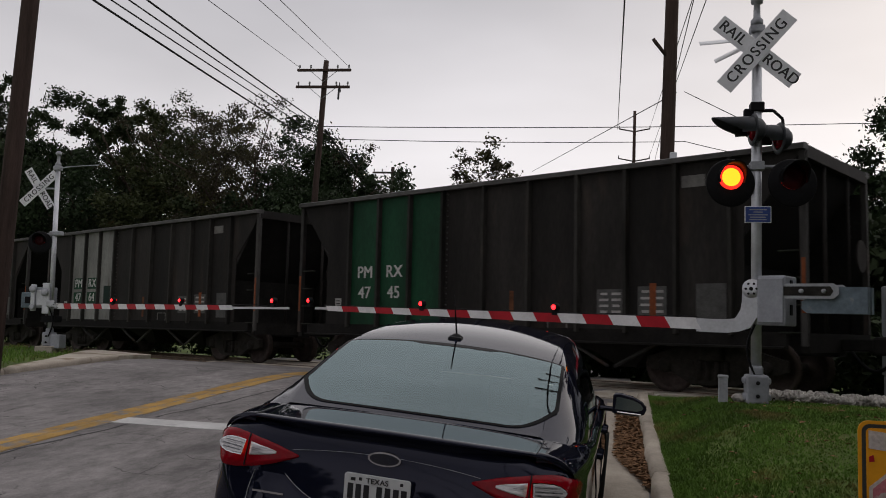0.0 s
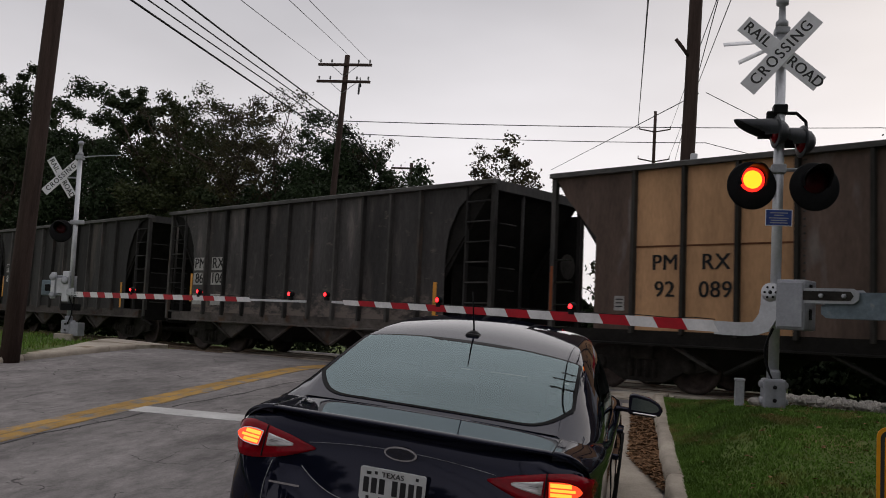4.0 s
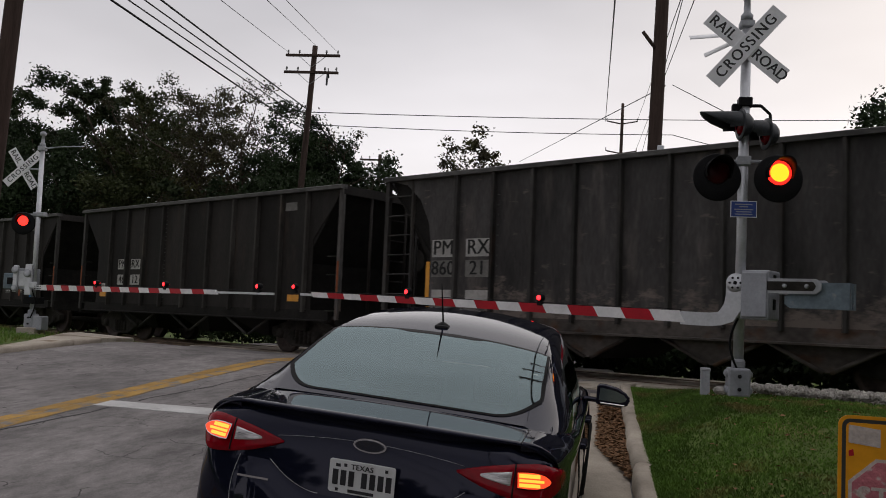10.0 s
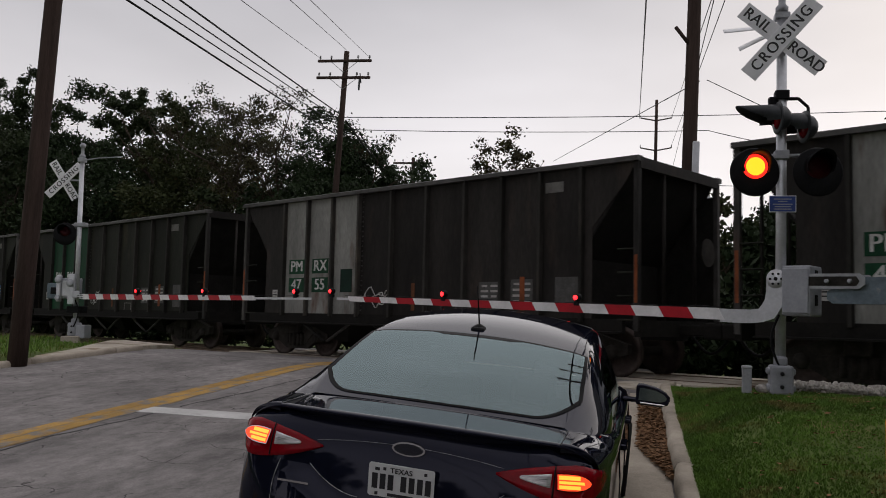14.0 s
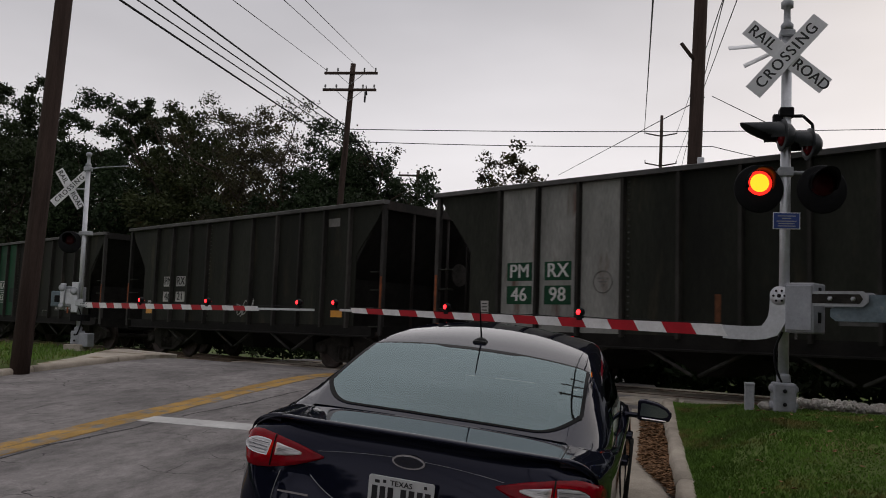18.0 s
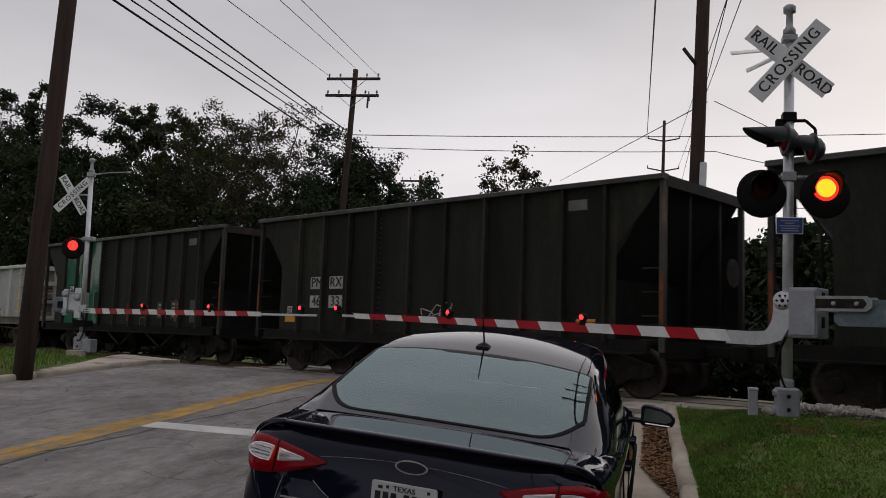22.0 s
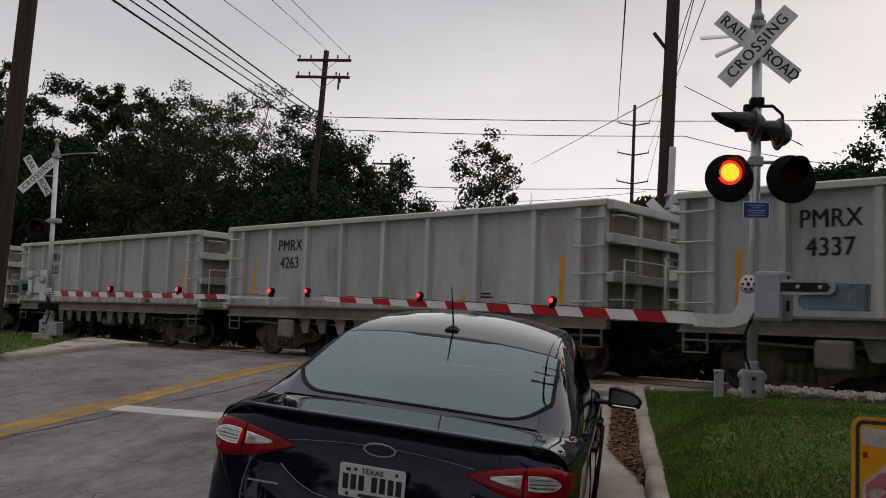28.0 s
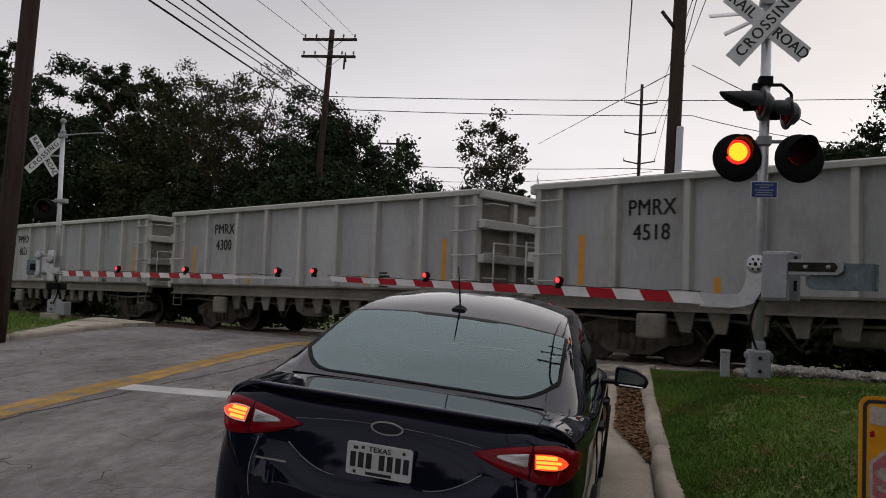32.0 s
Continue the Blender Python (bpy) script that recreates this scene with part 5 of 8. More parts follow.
# wires that climb over the crossing to the slim pole
for xe, ze, x0 in ((-0.03, 16.6, 0.10), (2.35, 16.6, 1.62), (2.30, 14.3, 1.93), (2.3, 12.0, 1.65)):
    end = Vector((xe, 67.0, ze))
    mid_p = Vector((x0, 20.0, 9.0))
    wire(end + (mid_p - end) * 1.5, end, 0.0, 0.012 if xe > 0 else 0.02)


# ---------------------------------------------------------------- trees
def tree(name, x, y, z0, height, radius, leaves, material, label, seed, low=0.25, clumps=60, leaf=0.17, lean=0.0, airy=1.0):
    rng = np.random.default_rng(seed)
    t = thing(name, label, "tree", "trees beyond the track", pose(x, y, z0))
    bm = bmesh.new()
    tips = []

    def limb(p, d, length, r, depth):
        k = 4
        q = p
        for i in range(k):
            d2 = (d + Vector(rng.normal(0, 0.13, 3)) + Vector((0, 0, 0.05))).normalized()
            nxt = q + d2 * (length / k)
            rod(bm, q, nxt, r * (1 - 0.17 * i), r * (1 - 0.17 * (i + 1)), 7 if depth < 2 else 5, False)
            q, d = nxt, d2
            if depth < 3 and i >= 1:
                for _ in range(1 if depth else 2):
                    side = Vector((rng.normal(0, 1), rng.normal(0, 1), rng.uniform(0.0, 0.7))).normalized()
                    limb(q, (d * 0.5 + side).normalized(), length * rng.uniform(0.38, 0.5), r * 0.42, depth + 1)
        tips.append(q)

    bare = airy > 1.05
    trunk_h = height * (0.38 if bare else 0.42)
    limb(Vector((0, 0, -0.5)), Vector((lean, 0, 1)).normalized(), trunk_h + 0.5, 0.028 * height * 0.7, 0)
    for q in range(7 if bare else 4):
        a = q * 0.9 + rng.uniform(0, 0.7) if bare else rng.uniform(0, 6.28)
        limb(Vector((lean * trunk_h, 0, trunk_h * rng.uniform(0.55, 1.0))), Vector((math.cos(a) * 0.8, math.sin(a) * 0.8, 1.1)).normalized(), height * (rng.uniform(0.40, 0.56) if bare else rng.uniform(0.25, 0.38)), 0.010 * height, 1)
    part("trunk", bm, M_bark, t)
    # crown: clumps of leaf quads in an uneven egg
    cz, hz = height * (low + 1) / 2, height * (1 - low) / 2
    cent = []
    if bare:
        for q in tips:
            if q.z > height * 0.25 and q.z < height * 1.02:
                cent.append((q.x, q.y, q.z))
        clumps = max(clumps, len(cent))
    while len(cent) < clumps:
        p = rng.uniform(-1, 1, 3)
        d = np.linalg.norm(p)
        if d > 1 or (d < 0.35 and rng.random() < 0.6):
            continue
        bulge = 0.84 + 0.38 * noise.noise((p[0] * 1.6 + seed, p[1] * 1.6, p[2] * 1.6))
        if p[2] * bulge * 1.05 > 0.97:
            continue
        cent.append((p[0] * radius * bulge + lean * cz, p[1] * radius * bulge, cz + p[2] * hz * bulge * 1.05))
    cent = np.array(cent)
    per = leaves // clumps
    idx = np.repeat(np.arange(clumps), per)
    rel = np.clip(cent[:, 2] / height, 0, 1)
    spread = ((0.075 * radius + 0.12) * rng.uniform(0.6, 1.35, clumps) * (0.62 if bare else 1.12 - 0.5 * rel))[idx][:, None] * airy
    pos = cent[idx] + rng.normal(0, 1, (len(idx), 3)) * spread * np.array([1.1, 1.1, 0.8])
    pos[:, 2] = np.maximum(pos[:, 2], height * 0.06)
    a1 = rng.normal(0, 1, (len(idx), 3))
    a1 /= np.linalg.norm(a1, axis=1)[:, None]
    a2 = np.cross(a1, rng.normal(0, 1, (len(idx), 3)))
    a2 /= np.linalg.norm(a2, axis=1)[:, None]
    sz = leaf * rng.uniform(0.55, 1.35, len(idx))[:, None]
    quad = np.stack([pos - a1 * sz, pos - a2 * sz * 0.55 + a1 * sz * 0.1, pos + a1 * sz, pos + a2 * sz * 0.55 + a1 * sz * 0.1], 1).reshape(-1, 3)
    me = bpy.data.meshes.new("crown")
    me.vertices.add(len(quad))
    me.vertices.foreach_set("co", quad.ravel())
    nf = len(idx)
    me.loops.add(nf * 4)
    me.loops.foreach_set("vertex_index", np.arange(nf * 4))
    me.polygons.add(nf)
    me.polygons.foreach_set("loop_start", np.arange(nf) * 4)
    me.update(calc_edges=True)
    me.materials.append(material)
    crown = new("crown", me)
    crown.parent = t
    return t


def planted(ratio, top, w, **k):
    """A tree whose top stands at a given slope above the eye, in a given direction and distance behind the track."""
    y = w / (NY + NX * ratio)
    x = ratio * y
    z0 = 0.2
    return x, y, z0, EYE + (top + 0.012) * y - z0


TREES = [
    # direction, top, distance, radius share, leaves, leaf colour, clumps, leaf size, airiness
    (-0.93, 0.300, 30, 0.30, 9000, 0, 75, 0.17, 1.0), (-0.86, 0.296, 28, 0.28, 11000, 0, 80, 0.15, 1.0), (-0.797, 0.296, 30, 0.25, 11000, 0, 75, 0.15, 1.0), (-0.722, 0.285, 27, 0.25, 11000, 3, 75, 0.14, 1.0),
    (-0.652, 0.280, 29, 0.20, 8000, 0, 55, 0.14, 0.9), (-0.600, 0.283, 32, 0.22, 8000, 1, 60, 0.14, 1.0), (-0.563, 0.285, 29, 0.22, 8000, 1, 60, 0.14, 1.0), (-0.510, 0.270, 30, 0.25, 8500, 1, 90, 0.11, 1.0),
    (-0.465, 0.258, 28, 0.26, 9000, 2, 110, 0.11, 1.0), (-0.420, 0.250, 29, 0.24, 8500, 2, 110, 0.105, 1.08), (-0.378, 0.244, 29, 0.26, 9500, 3, 85, 0.13, 1.0), (-0.344, 0.215, 30, 0.28, 9000, 3, 70, 0.13, 1.0),
    (-0.303, 0.190, 32, 0.34, 8000, 3, 65, 0.14, 1.0), (-0.259, 0.162, 36, 0.42, 7000, 3, 60, 0.14, 1.0), (-0.80, 0.215, 24, 0.36, 9000, 0, 70, 0.16, 1.0), (-0.69, 0.20, 25, 0.40, 9000, 3, 80, 0.16, 1.0),
    (-0.60, 0.175, 26, 0.36, 5200, 1, 60, 0.15, 1.0), (-0.53, 0.130, 26, 0.45, 5200, 0, 60, 0.15, 1.0), (-0.45, 0.130, 27, 0.42, 5500, 3, 70, 0.14, 1.0), (-0.385, 0.165, 26, 0.42, 8000, 3, 70, 0.15, 1.0),
    (-0.33, 0.13, 27, 0.5, 7000, 3, 60, 0.15, 1.0)]
KINDS = ("dark leafy oak behind the railway", "olive-green broadleaf tree turning brown", "thin browning tree with sparse leaves and bare twigs", "dense dark green tree behind the railway")
for k, (ratio, top, w, share, leaves, mi, cl, lf, airy) in enumerate(TREES):
    x, y, z0, h = planted(ratio, top, w)
    tree("tree", x, y, z0, h, h * share, int(leaves * (1.9 if airy > 1.05 else 2.1)), M_leaf[mi], KINDS[mi], 100 + k, low=0.14, clumps=int(cl * 1.35), leaf=0.74 * lf * y / 46, airy=airy)
# lone tree in the middle and its lower neighbours
tree("tree", -8.9, 60.0, 0.2, 14.6, 2.8, 4600, M_leaf[2], "slender lone tree with thinning leaves", 140, low=0.48, clumps=85, leaf=0.125)
tree("tree", -11.3, 62.0, 0.2, 9.9, 2.2, 3600, M_leaf[0], "small dark tree beyond the track", 141, low=0.2, clumps=40, leaf=0.2)
tree("tree", -7.6, 61.0, 0.2, 9.9, 2.6, 4000, M_leaf[0], "small dark tree beyond the track", 142, low=0.2, clumps=40, leaf=0.2)
tree("tree", 0.2, 40.0, 0.2, 6.9, 1.9, 5000, M_leaf[1], "yellow-green small tree beyond the track", 145, low=0.1, clumps=60, leaf=0.12)
tree("tree", 1.5, 58.0, 0.2, 10.0, 2.8, 6000, M_leaf[1], "yellow-green small tree beyond the track", 143, low=0.2, clumps=36, leaf=0.18)
tree("tree", 4.6, 50.0, 0.2, 8.6, 2.3, 3000, M_leaf[1], "yellow-green small tree beyond the track", 144, low=0.2, clumps=36, leaf=0.18)
# dark trees beyond the track by the signal
for k, (x, y, h, r) in enumerate(((15.3, 45.0, 14.9, 4.5), (10.6, 46.0, 10.6, 3.2), (20.0, 48.0, 16.5, 5.0), (8.0, 52.0, 8.6, 3.0), (27.0, 44.0, 13.0, 5.0), (17.0, 52.0, 11.0, 5.0))):
    tree("tree", x, y, 0.2, h, r, 17000, M_leaf[3], "dense dark green tree beyond the crossing", 160 + k, low=0.12, clumps=130, leaf=0.135)
# low scrub that closes the view beneath the crowns
bush_rng = np.random.default_rng(77)
for k in range(26):
    ratio = -1.0 + 1.55 * k / 25
    w = 24.5 + 8 * bush_rng.random()
    y = w / (NY + NX * ratio)
    h = bush_rng.uniform(2.2, 4.2)
    tree("bush", ratio * y, y, 0.1, h, h * 0.8, 2600, M_leaf[(0, 3, 1)[k % 3]], "dark scrubby bush along the railway", 300 + k, low=0.0, clumps=26, leaf=0.2)

# dark undergrowth close behind the track, added to darken the view under the train
for k in range(42):
    s = -57 + 1.75 * k
    w = 19.4 + 1.6 * bush_rng.random()
    x, y = UX * s + NX * w, UY * s + NY * w
    if -11.2 < x < -0.9:
        continue
    h = bush_rng.uniform(1.2, 2.0)
    tree("bush", x, y, verge_z(x, y), h + 0.3, 1.8, 2200, M_leaf[(0, 3)[k % 2]], "low dark weeds added behind the track", 400 + k, low=0.0, clumps=18, leaf=0.11)
# bushes added on the road edge to hide the bright road beyond
for k, (x, y) in enumerate(((-0.5, 21.2), (0.5, 20.8), (1.3, 20.2))):
    tree("bush", x, y, 0.2, 1.9, 1.1, 2200, M_leaf[3], "low dark weeds added behind the track", 470 + k, low=0.0, clumps=22, leaf=0.10)
for k in range(15):
    x = 4.2 + 1.15 * k
    w = 22.5 + 3.0 * bush_rng.random()
    y = (w - NX * x) / NY
    h = bush_rng.uniform(3.6, 5.6)
    tree("bush", x, y, verge_z(x, y), h, h * 0.42, 6000, M_leaf[(3, 0)[k % 2]], "tall dark hedge bush beyond the crossing", 600 + k, low=0.0, clumps=60, leaf=0.13)
# unseen trees added beside and behind the camera, which darken what the cars mirror
for k, (x, y, h) in enumerate(((-16, -14, 9), (-14, -24, 10), (-18, -6, 8), (7, -12, 14), (9, -26, 13), (7.5, -4, 14), (10.5, 3.5, 13), (14, -2, 14), (-4, -46, 10), (2, -50, 11), (-10, -44, 10), (14, -10, 9), (-22, -18, 10), (13, 0, 8))):
    tree("tree", x, y, slope_z(y), h, h * 0.38, 6000, M_leaf[(0, 3)[k % 2]], "unseen dark tree added to darken reflections in the sedan", 500 + k, low=0.1, clumps=70, leaf=0.36)

# ---------------------------------------------------------------- train
# local frame of a car: x along the way it runs, y away from the street, z up from the railhead, origin at its rear end on the centre line
HALF = 1.55


def wheel_mesh(material):
    bm = bmesh.new()
    lathe(bm, [(0.0, -0.07), (0.10, -0.07), (0.12, -0.03), (0.36, -0.015), (0.40, -0.07), (0.457, -0.07), (0.457, 0.045), (0.49, 0.05), (0.49, 0.07), (0.38, 0.07), (0.36, 0.02), (0.12, 0.03), (0.0, 0.03)], pose(0, 0, 0, 90), 28)
    for k in range(6):
        a = 2 * math.pi * k / 6
        lathe(bm, [(0.0, 0.0), (0.018, 0.0), (0.018, 0.02), (0.0, 0.02)], pose(0.07 * math.cos(a), -0.07, 0.07 * math.sin(a), 90), 6)
    return finish(bm, "wheel", material)


WHEEL = wheel_mesh(M_wheel)


def side_frame_mesh(material):
    bm = bmesh.new()
    pts = [(-1.22, 0.42), (-1.22, 0.60), (-1.0, 0.66), (-0.45, 0.82), (0.45, 0.82), (1.0, 0.66), (1.22, 0.60), (1.22, 0.42), (1.05, 0.36), (0.78, 0.36), (0.40, 0.16), (-0.40, 0.16), (-0.78, 0.36), (-1.05, 0.36)]
    prism(bm, pts, -0.07, 0.07)
    for sx in (-1, 1):
        prism(bm, [(sx * 0.34, 0.55), (sx * 0.70, 0.56), (sx * 0.42, 0.32), (sx * 0.34, 0.30)], -0.085, -0.068)
        lathe(bm, [(0.0, -0.13), (0.10, -0.13), (0.13, -0.08), (0.13, 0.1), (0.0, 0.1)], pose(sx * 0.88, 0, 0.457, 90) @ pose(0, 0, 0, 180), 16)
    for k in range(4):
        lathe(bm, [(0.0, 0.18), (0.055, 0.18), (0.055, 0.50), (0.0, 0.50)], pose(-0.24 + 0.16 * k, -0.06, 0.05), 10)
    return finish(bm, "side_frame", material)


SIDE_DARK, SIDE_DUSTY = side_frame_mesh(M_truck), side_frame_mesh(M_truck_grey)
bm = bmesh.new()
bevelled(bm, -0.2, 0.2, -1.2, 1.2, 0.55, 0.82, 0.03, 1)
for sx in (-0.88, 0.88):
    rod(bm, (sx, -0.72, 0.457), (sx, 0.72, 0.457), 0.085, 0.085, 12)
BOLSTER = finish(bm, "bolster", M_truck)


def trucks(car, length, dusty, inset=1.75):
    for x in (inset, length - inset):
        tr = new("truck", BOLSTER)
        tr.parent, tr.matrix_basis = car, pose(x, 0, 0)
        tr["label"] = "two-axle railway truck"
        for sy in (-1, 1):
            shared("side_frame", SIDE_DUSTY if dusty else SIDE_DARK, tr, pose(0, sy * 1.0, 0, 0, 0, 0 if sy < 0 else 180))
            for sx in (-0.88, 0.88):
                shared("wheel", WHEEL, tr, pose(sx, sy * 0.76, 0.457, 0, 0, 0 if sy < 0 else 180))


def coupler(car, x, sx):
    bm = bmesh.new()
    bevelled(bm, min(x, x + sx * 0.55), max(x, x + sx * 0.55), -0.1, 0.1, 0.78, 0.98, 0.02, 1)
    bevelled(bm, min(x + sx * 0.5, x + sx * 0.86), max(x + sx * 0.5, x + sx * 0.86), -0.2, 0.16, 0.72, 1.02, 0.05, 2)
    c = part("coupler", bm, M_under, car)
    bm = bmesh.new()
    tube(bm, [(x + sx * 0.1 * i, 0.35, 0.8 - 0.35 * math.sin(3.14 * i / 8)) for i in range(9)], 0.03, 6)
    part("air_hose", bm, M_black, c)


def ladder(car, x0, x1, y, zs, material, r=0.017, stile=False):
    """Grab irons across x0..x1 at the given heights, standing off the side."""
    for z in zs:
        bm = bmesh.new()
        tube(bm, [(x0, y + 0.09, z), (x0, y, z), (x1, y, z), (x1, y + 0.09, z)], r, 6)
        part("grab_iron", bm, material, car)


def grip_post(bm, x, y0, z0, z1, w=0.09, d=0.10):
    prism(bm, [(x - w / 2, y0), (x + w / 2, y0), (x + w / 2 - 0.015, y0 - d), (x - w / 2 + 0.015, y0 - d)], z0, z1, "z")


def hopper_car(name, label, length, top, bottom, posts, cut, chutes, main_mat, cage):
    """Steel open-top hopper: bays of sheet between posts, sloped end sheets, ladders and outlet chutes."""
    car = thing(name, label, "hopper car", "train cars")
    edges = [cut] + list(posts) + [length - cut]
    for sy in (-1, 1):
        for a, b in zip(edges[:-1], edges[1:]):
            bm = bmesh.new()
            first, last = a == cut, b == length - cut
            y0, y1 = sy * HALF - 0.012, sy * HALF + 0.012
            if cage:
                # the sheet ends in a curved cut under the top chord
                if first:
                    pts = [(b, bottom), (b, top - 0.08), (0.15, top - 0.08)] + [(0.15 + (cut + 0.2 - 0.15) * math.sin(q), top - 0.08 - 1.5 * (1 - math.cos(q))) for q in (0.4, 0.8, 1.2, 1.57)] + [(cut + 0.2, bottom)]
                elif last:
                    pts = [(a, bottom), (a, top - 0.08), (length - 0.15, top - 0.08)] + [(length - 0.15 - (cut + 0.2 - 0.15) * math.sin(q), top - 0.08 - 1.5 * (1 - math.cos(q))) for q in (0.4, 0.8, 1.2, 1.57)] + [(length - cut - 0.2, bottom)]
                else:
                    pts = [(a, bottom), (b, bottom), (b, top - 0.08), (a, top - 0.08)]
            else:
                if first:
                    pts = [(b, bottom), (b, top - 0.08), (0.08, top - 0.08), (0.30, top - 0.45), (cut, top - 1.25), (cut, bottom)]
                elif last:
                    pts = [(a, bottom), (a, top - 0.08), (length - 0.08, top - 0.08), (length - 0.30, top - 0.45), (length - cut, top - 1.25), (length - cut, bottom)]
                else:
                    pts = [(a, bottom), (b, bottom), (b, top - 0.08), (a, top - 0.08)]
            prism(bm, pts, y0, y1)
            p = part("panel", bm, main_mat, car)
            p["bay"] = edges.index(a) if sy < 0 else -1
        for x in posts:
            bm = bmesh.new()
            grip_post(bm, x, sy * (HALF + 0.012) if sy < 0 else HALF + 0.112, bottom, top - 0.1)
            part("post", bm, M_post if cage else M_post_dark, car)
        bm = bmesh.new()
        prism(bm, [(sy * (HALF - 0.08), top - 0.10), (sy * (HALF + 0.13), top - 0.10), (sy * (HALF + 0.13), top - 0.02), (sy * (HALF + 0.08), top), (sy * (HALF - 0.08), top)], 0.0, length, "x")
        part("top_chord", bm, M_chord, car)
        bm = bmesh.new()
        prism(bm, [(sy * (HALF - 0.1), bottom - 0.2), (sy * (HALF + 0.12), bottom - 0.2), (sy * (HALF + 0.12), bottom - 0.17), (sy * (HALF + 0.03), bottom - 0.16), (sy * (HALF + 0.03), bottom + 0.06), (sy * (HALF - 0.1), bottom + 0.06)], 0.35, length - 0.35, "x")
        part("side_sill", bm, M_sill_pale if cage else M_under, car)
        for x in (0.06, length - 0.06):
            bm = bmesh.new()
            prism(bm, [(x - 0.05, sy * HALF - 0.05), (x + 0.05, sy * HALF - 0.05), (x + 0.05, sy * HALF + 0.05), (x - 0.05, sy * HALF + 0.05)], bottom - 0.15, top - 0.1, "z")
            part("corner_post", bm, M_post, car)
    for x, sx in ((0.0, 1), (length, -1)):
        # added sheet that blocks the sky behind the open end
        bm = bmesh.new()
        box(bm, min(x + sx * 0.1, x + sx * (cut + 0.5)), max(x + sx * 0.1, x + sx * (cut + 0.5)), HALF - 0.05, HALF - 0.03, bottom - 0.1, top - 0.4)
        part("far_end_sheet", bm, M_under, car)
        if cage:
            # added infill above the slope sheet that keeps the cage end dark
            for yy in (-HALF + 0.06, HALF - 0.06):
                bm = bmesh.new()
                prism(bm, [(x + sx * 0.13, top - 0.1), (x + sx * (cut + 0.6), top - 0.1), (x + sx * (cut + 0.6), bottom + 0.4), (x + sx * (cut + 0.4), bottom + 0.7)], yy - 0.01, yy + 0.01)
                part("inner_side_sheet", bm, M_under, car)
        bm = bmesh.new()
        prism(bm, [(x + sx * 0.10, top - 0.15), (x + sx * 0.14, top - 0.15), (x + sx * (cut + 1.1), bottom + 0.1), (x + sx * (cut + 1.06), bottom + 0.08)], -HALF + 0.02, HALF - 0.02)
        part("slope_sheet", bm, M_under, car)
        # added panel that darkens the view through the end gap
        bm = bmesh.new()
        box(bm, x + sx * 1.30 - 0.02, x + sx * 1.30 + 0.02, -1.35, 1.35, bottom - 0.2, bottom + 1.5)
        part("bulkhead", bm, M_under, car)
        bm = bmesh.new()
        box(bm, min(x, x + sx * 0.09), max(x, x + sx * 0.09), -HALF, HALF, top - 0.22, top - 0.02)
        part("end_chord", bm, main_mat, car)
        bm = bmesh.new()
        box(bm, min(x, x + sx * 0.12), max(x, x + sx * 0.12), -HALF, HALF, bottom - 0.25, bottom + 0.05)
        part("end_sill", bm, M_under, car)
        for yy in (-0.6, 0.6):
            bm = bmesh.new()
            rod(bm, (x + sx * 0.06, yy, bottom), (x + sx * 0.06, yy, top - 0.2), 0.035, 0.035, 6)
            part("end_stay", bm, main_mat, car)
        coupler(car, x, -sx)
        rungs = [bottom + 0.05 + 0.42 * k for k in range(int((top - bottom - 0.4) / 0.42) + 1)]
        if cage:
            ladder(car, min(x + sx * 0.07, x + sx * 0.75), max(x + sx * 0.07, x + sx * 0.75), -HALF - 0.02, rungs, M_greyA)
            bm = bmesh.new()
            grip_post(bm, x + sx * 0.78, -HALF + 0.04, bottom - 0.1, top - 0.1, 0.07, 0.07)
            part("ladder_stile", bm, main_mat, car)
            for k in range(5):
                bm = bmesh.new()
                tube(bm, [(x - sx * 0.03, -HALF + 0.1, bottom + 0.3 + 0.45 * k), (x - sx * 0.03, -HALF + 0.62, bottom + 0.3 + 0.45 * k)], 0.016, 5)
                part("grab_iron", bm, M_greyA, car)
        else:
            ladder(car, min(x + sx * 0.07, x + sx * 0.45), max(x + sx * 0.07, x + sx * 0.45), -HALF - 0.02, rungs[:4], M_dark)
    bm = bmesh.new()
    box(bm, 0.0, length, -0.2, 0.2, bottom - 0.32, bottom - 0.02)
    part("centre_sill", bm, M_under, car)
    for x in chutes:
        bm = bmesh.new()
        lo = [Vector((x - 0.16, -0.9, 0.38)), Vector((x + 0.16, -0.9, 0.38)), Vector((x + 0.16, 0.9, 0.38)), Vector((x - 0.16, 0.9, 0.38))]
        hi = [Vector((x - 0.85, -HALF + 0.06, bottom - 0.12)), Vector((x + 0.85, -HALF + 0.06, bottom - 0.12)), Vector((x + 0.85, HALF - 0.06, bottom - 0.12)), Vector((x - 0.85, HALF - 0.06, bottom - 0.12))]
        ring_stack(bm, [lo, hi], smooth=False)
        chute = part("chute", bm, M_under, car, "sloped discharge chute")
        if cage:
            bm = bmesh.new()
            prism(bm, [(x - 0.82, bottom - 0.2), (x + 0.82, bottom - 0.2), (x + 0.06, 0.40), (x - 0.06, 0.40)], -HALF + 0.10, -HALF + 0.13)
            part("chute_face", bm, M_sill_pale, chute)
        for sx in (-1, 1):
            bm = bmesh.new()
            rod(bm, (x + sx * 0.06, -HALF + 0.08, 0.40), (x + sx * 0.88, -HALF + 0.06, bottom - 0.18), 0.035, 0.035, 6)
            part("edge_bar", bm, M_sill_pale if cage else M_post, chute)
    trucks(car, length, False)
    bm = bmesh.new()
    rod(bm, (length + 0.03, 0.95, 2.4), (length + 0.06, 0.95, 2.4), 0.28, 0.28, 20)
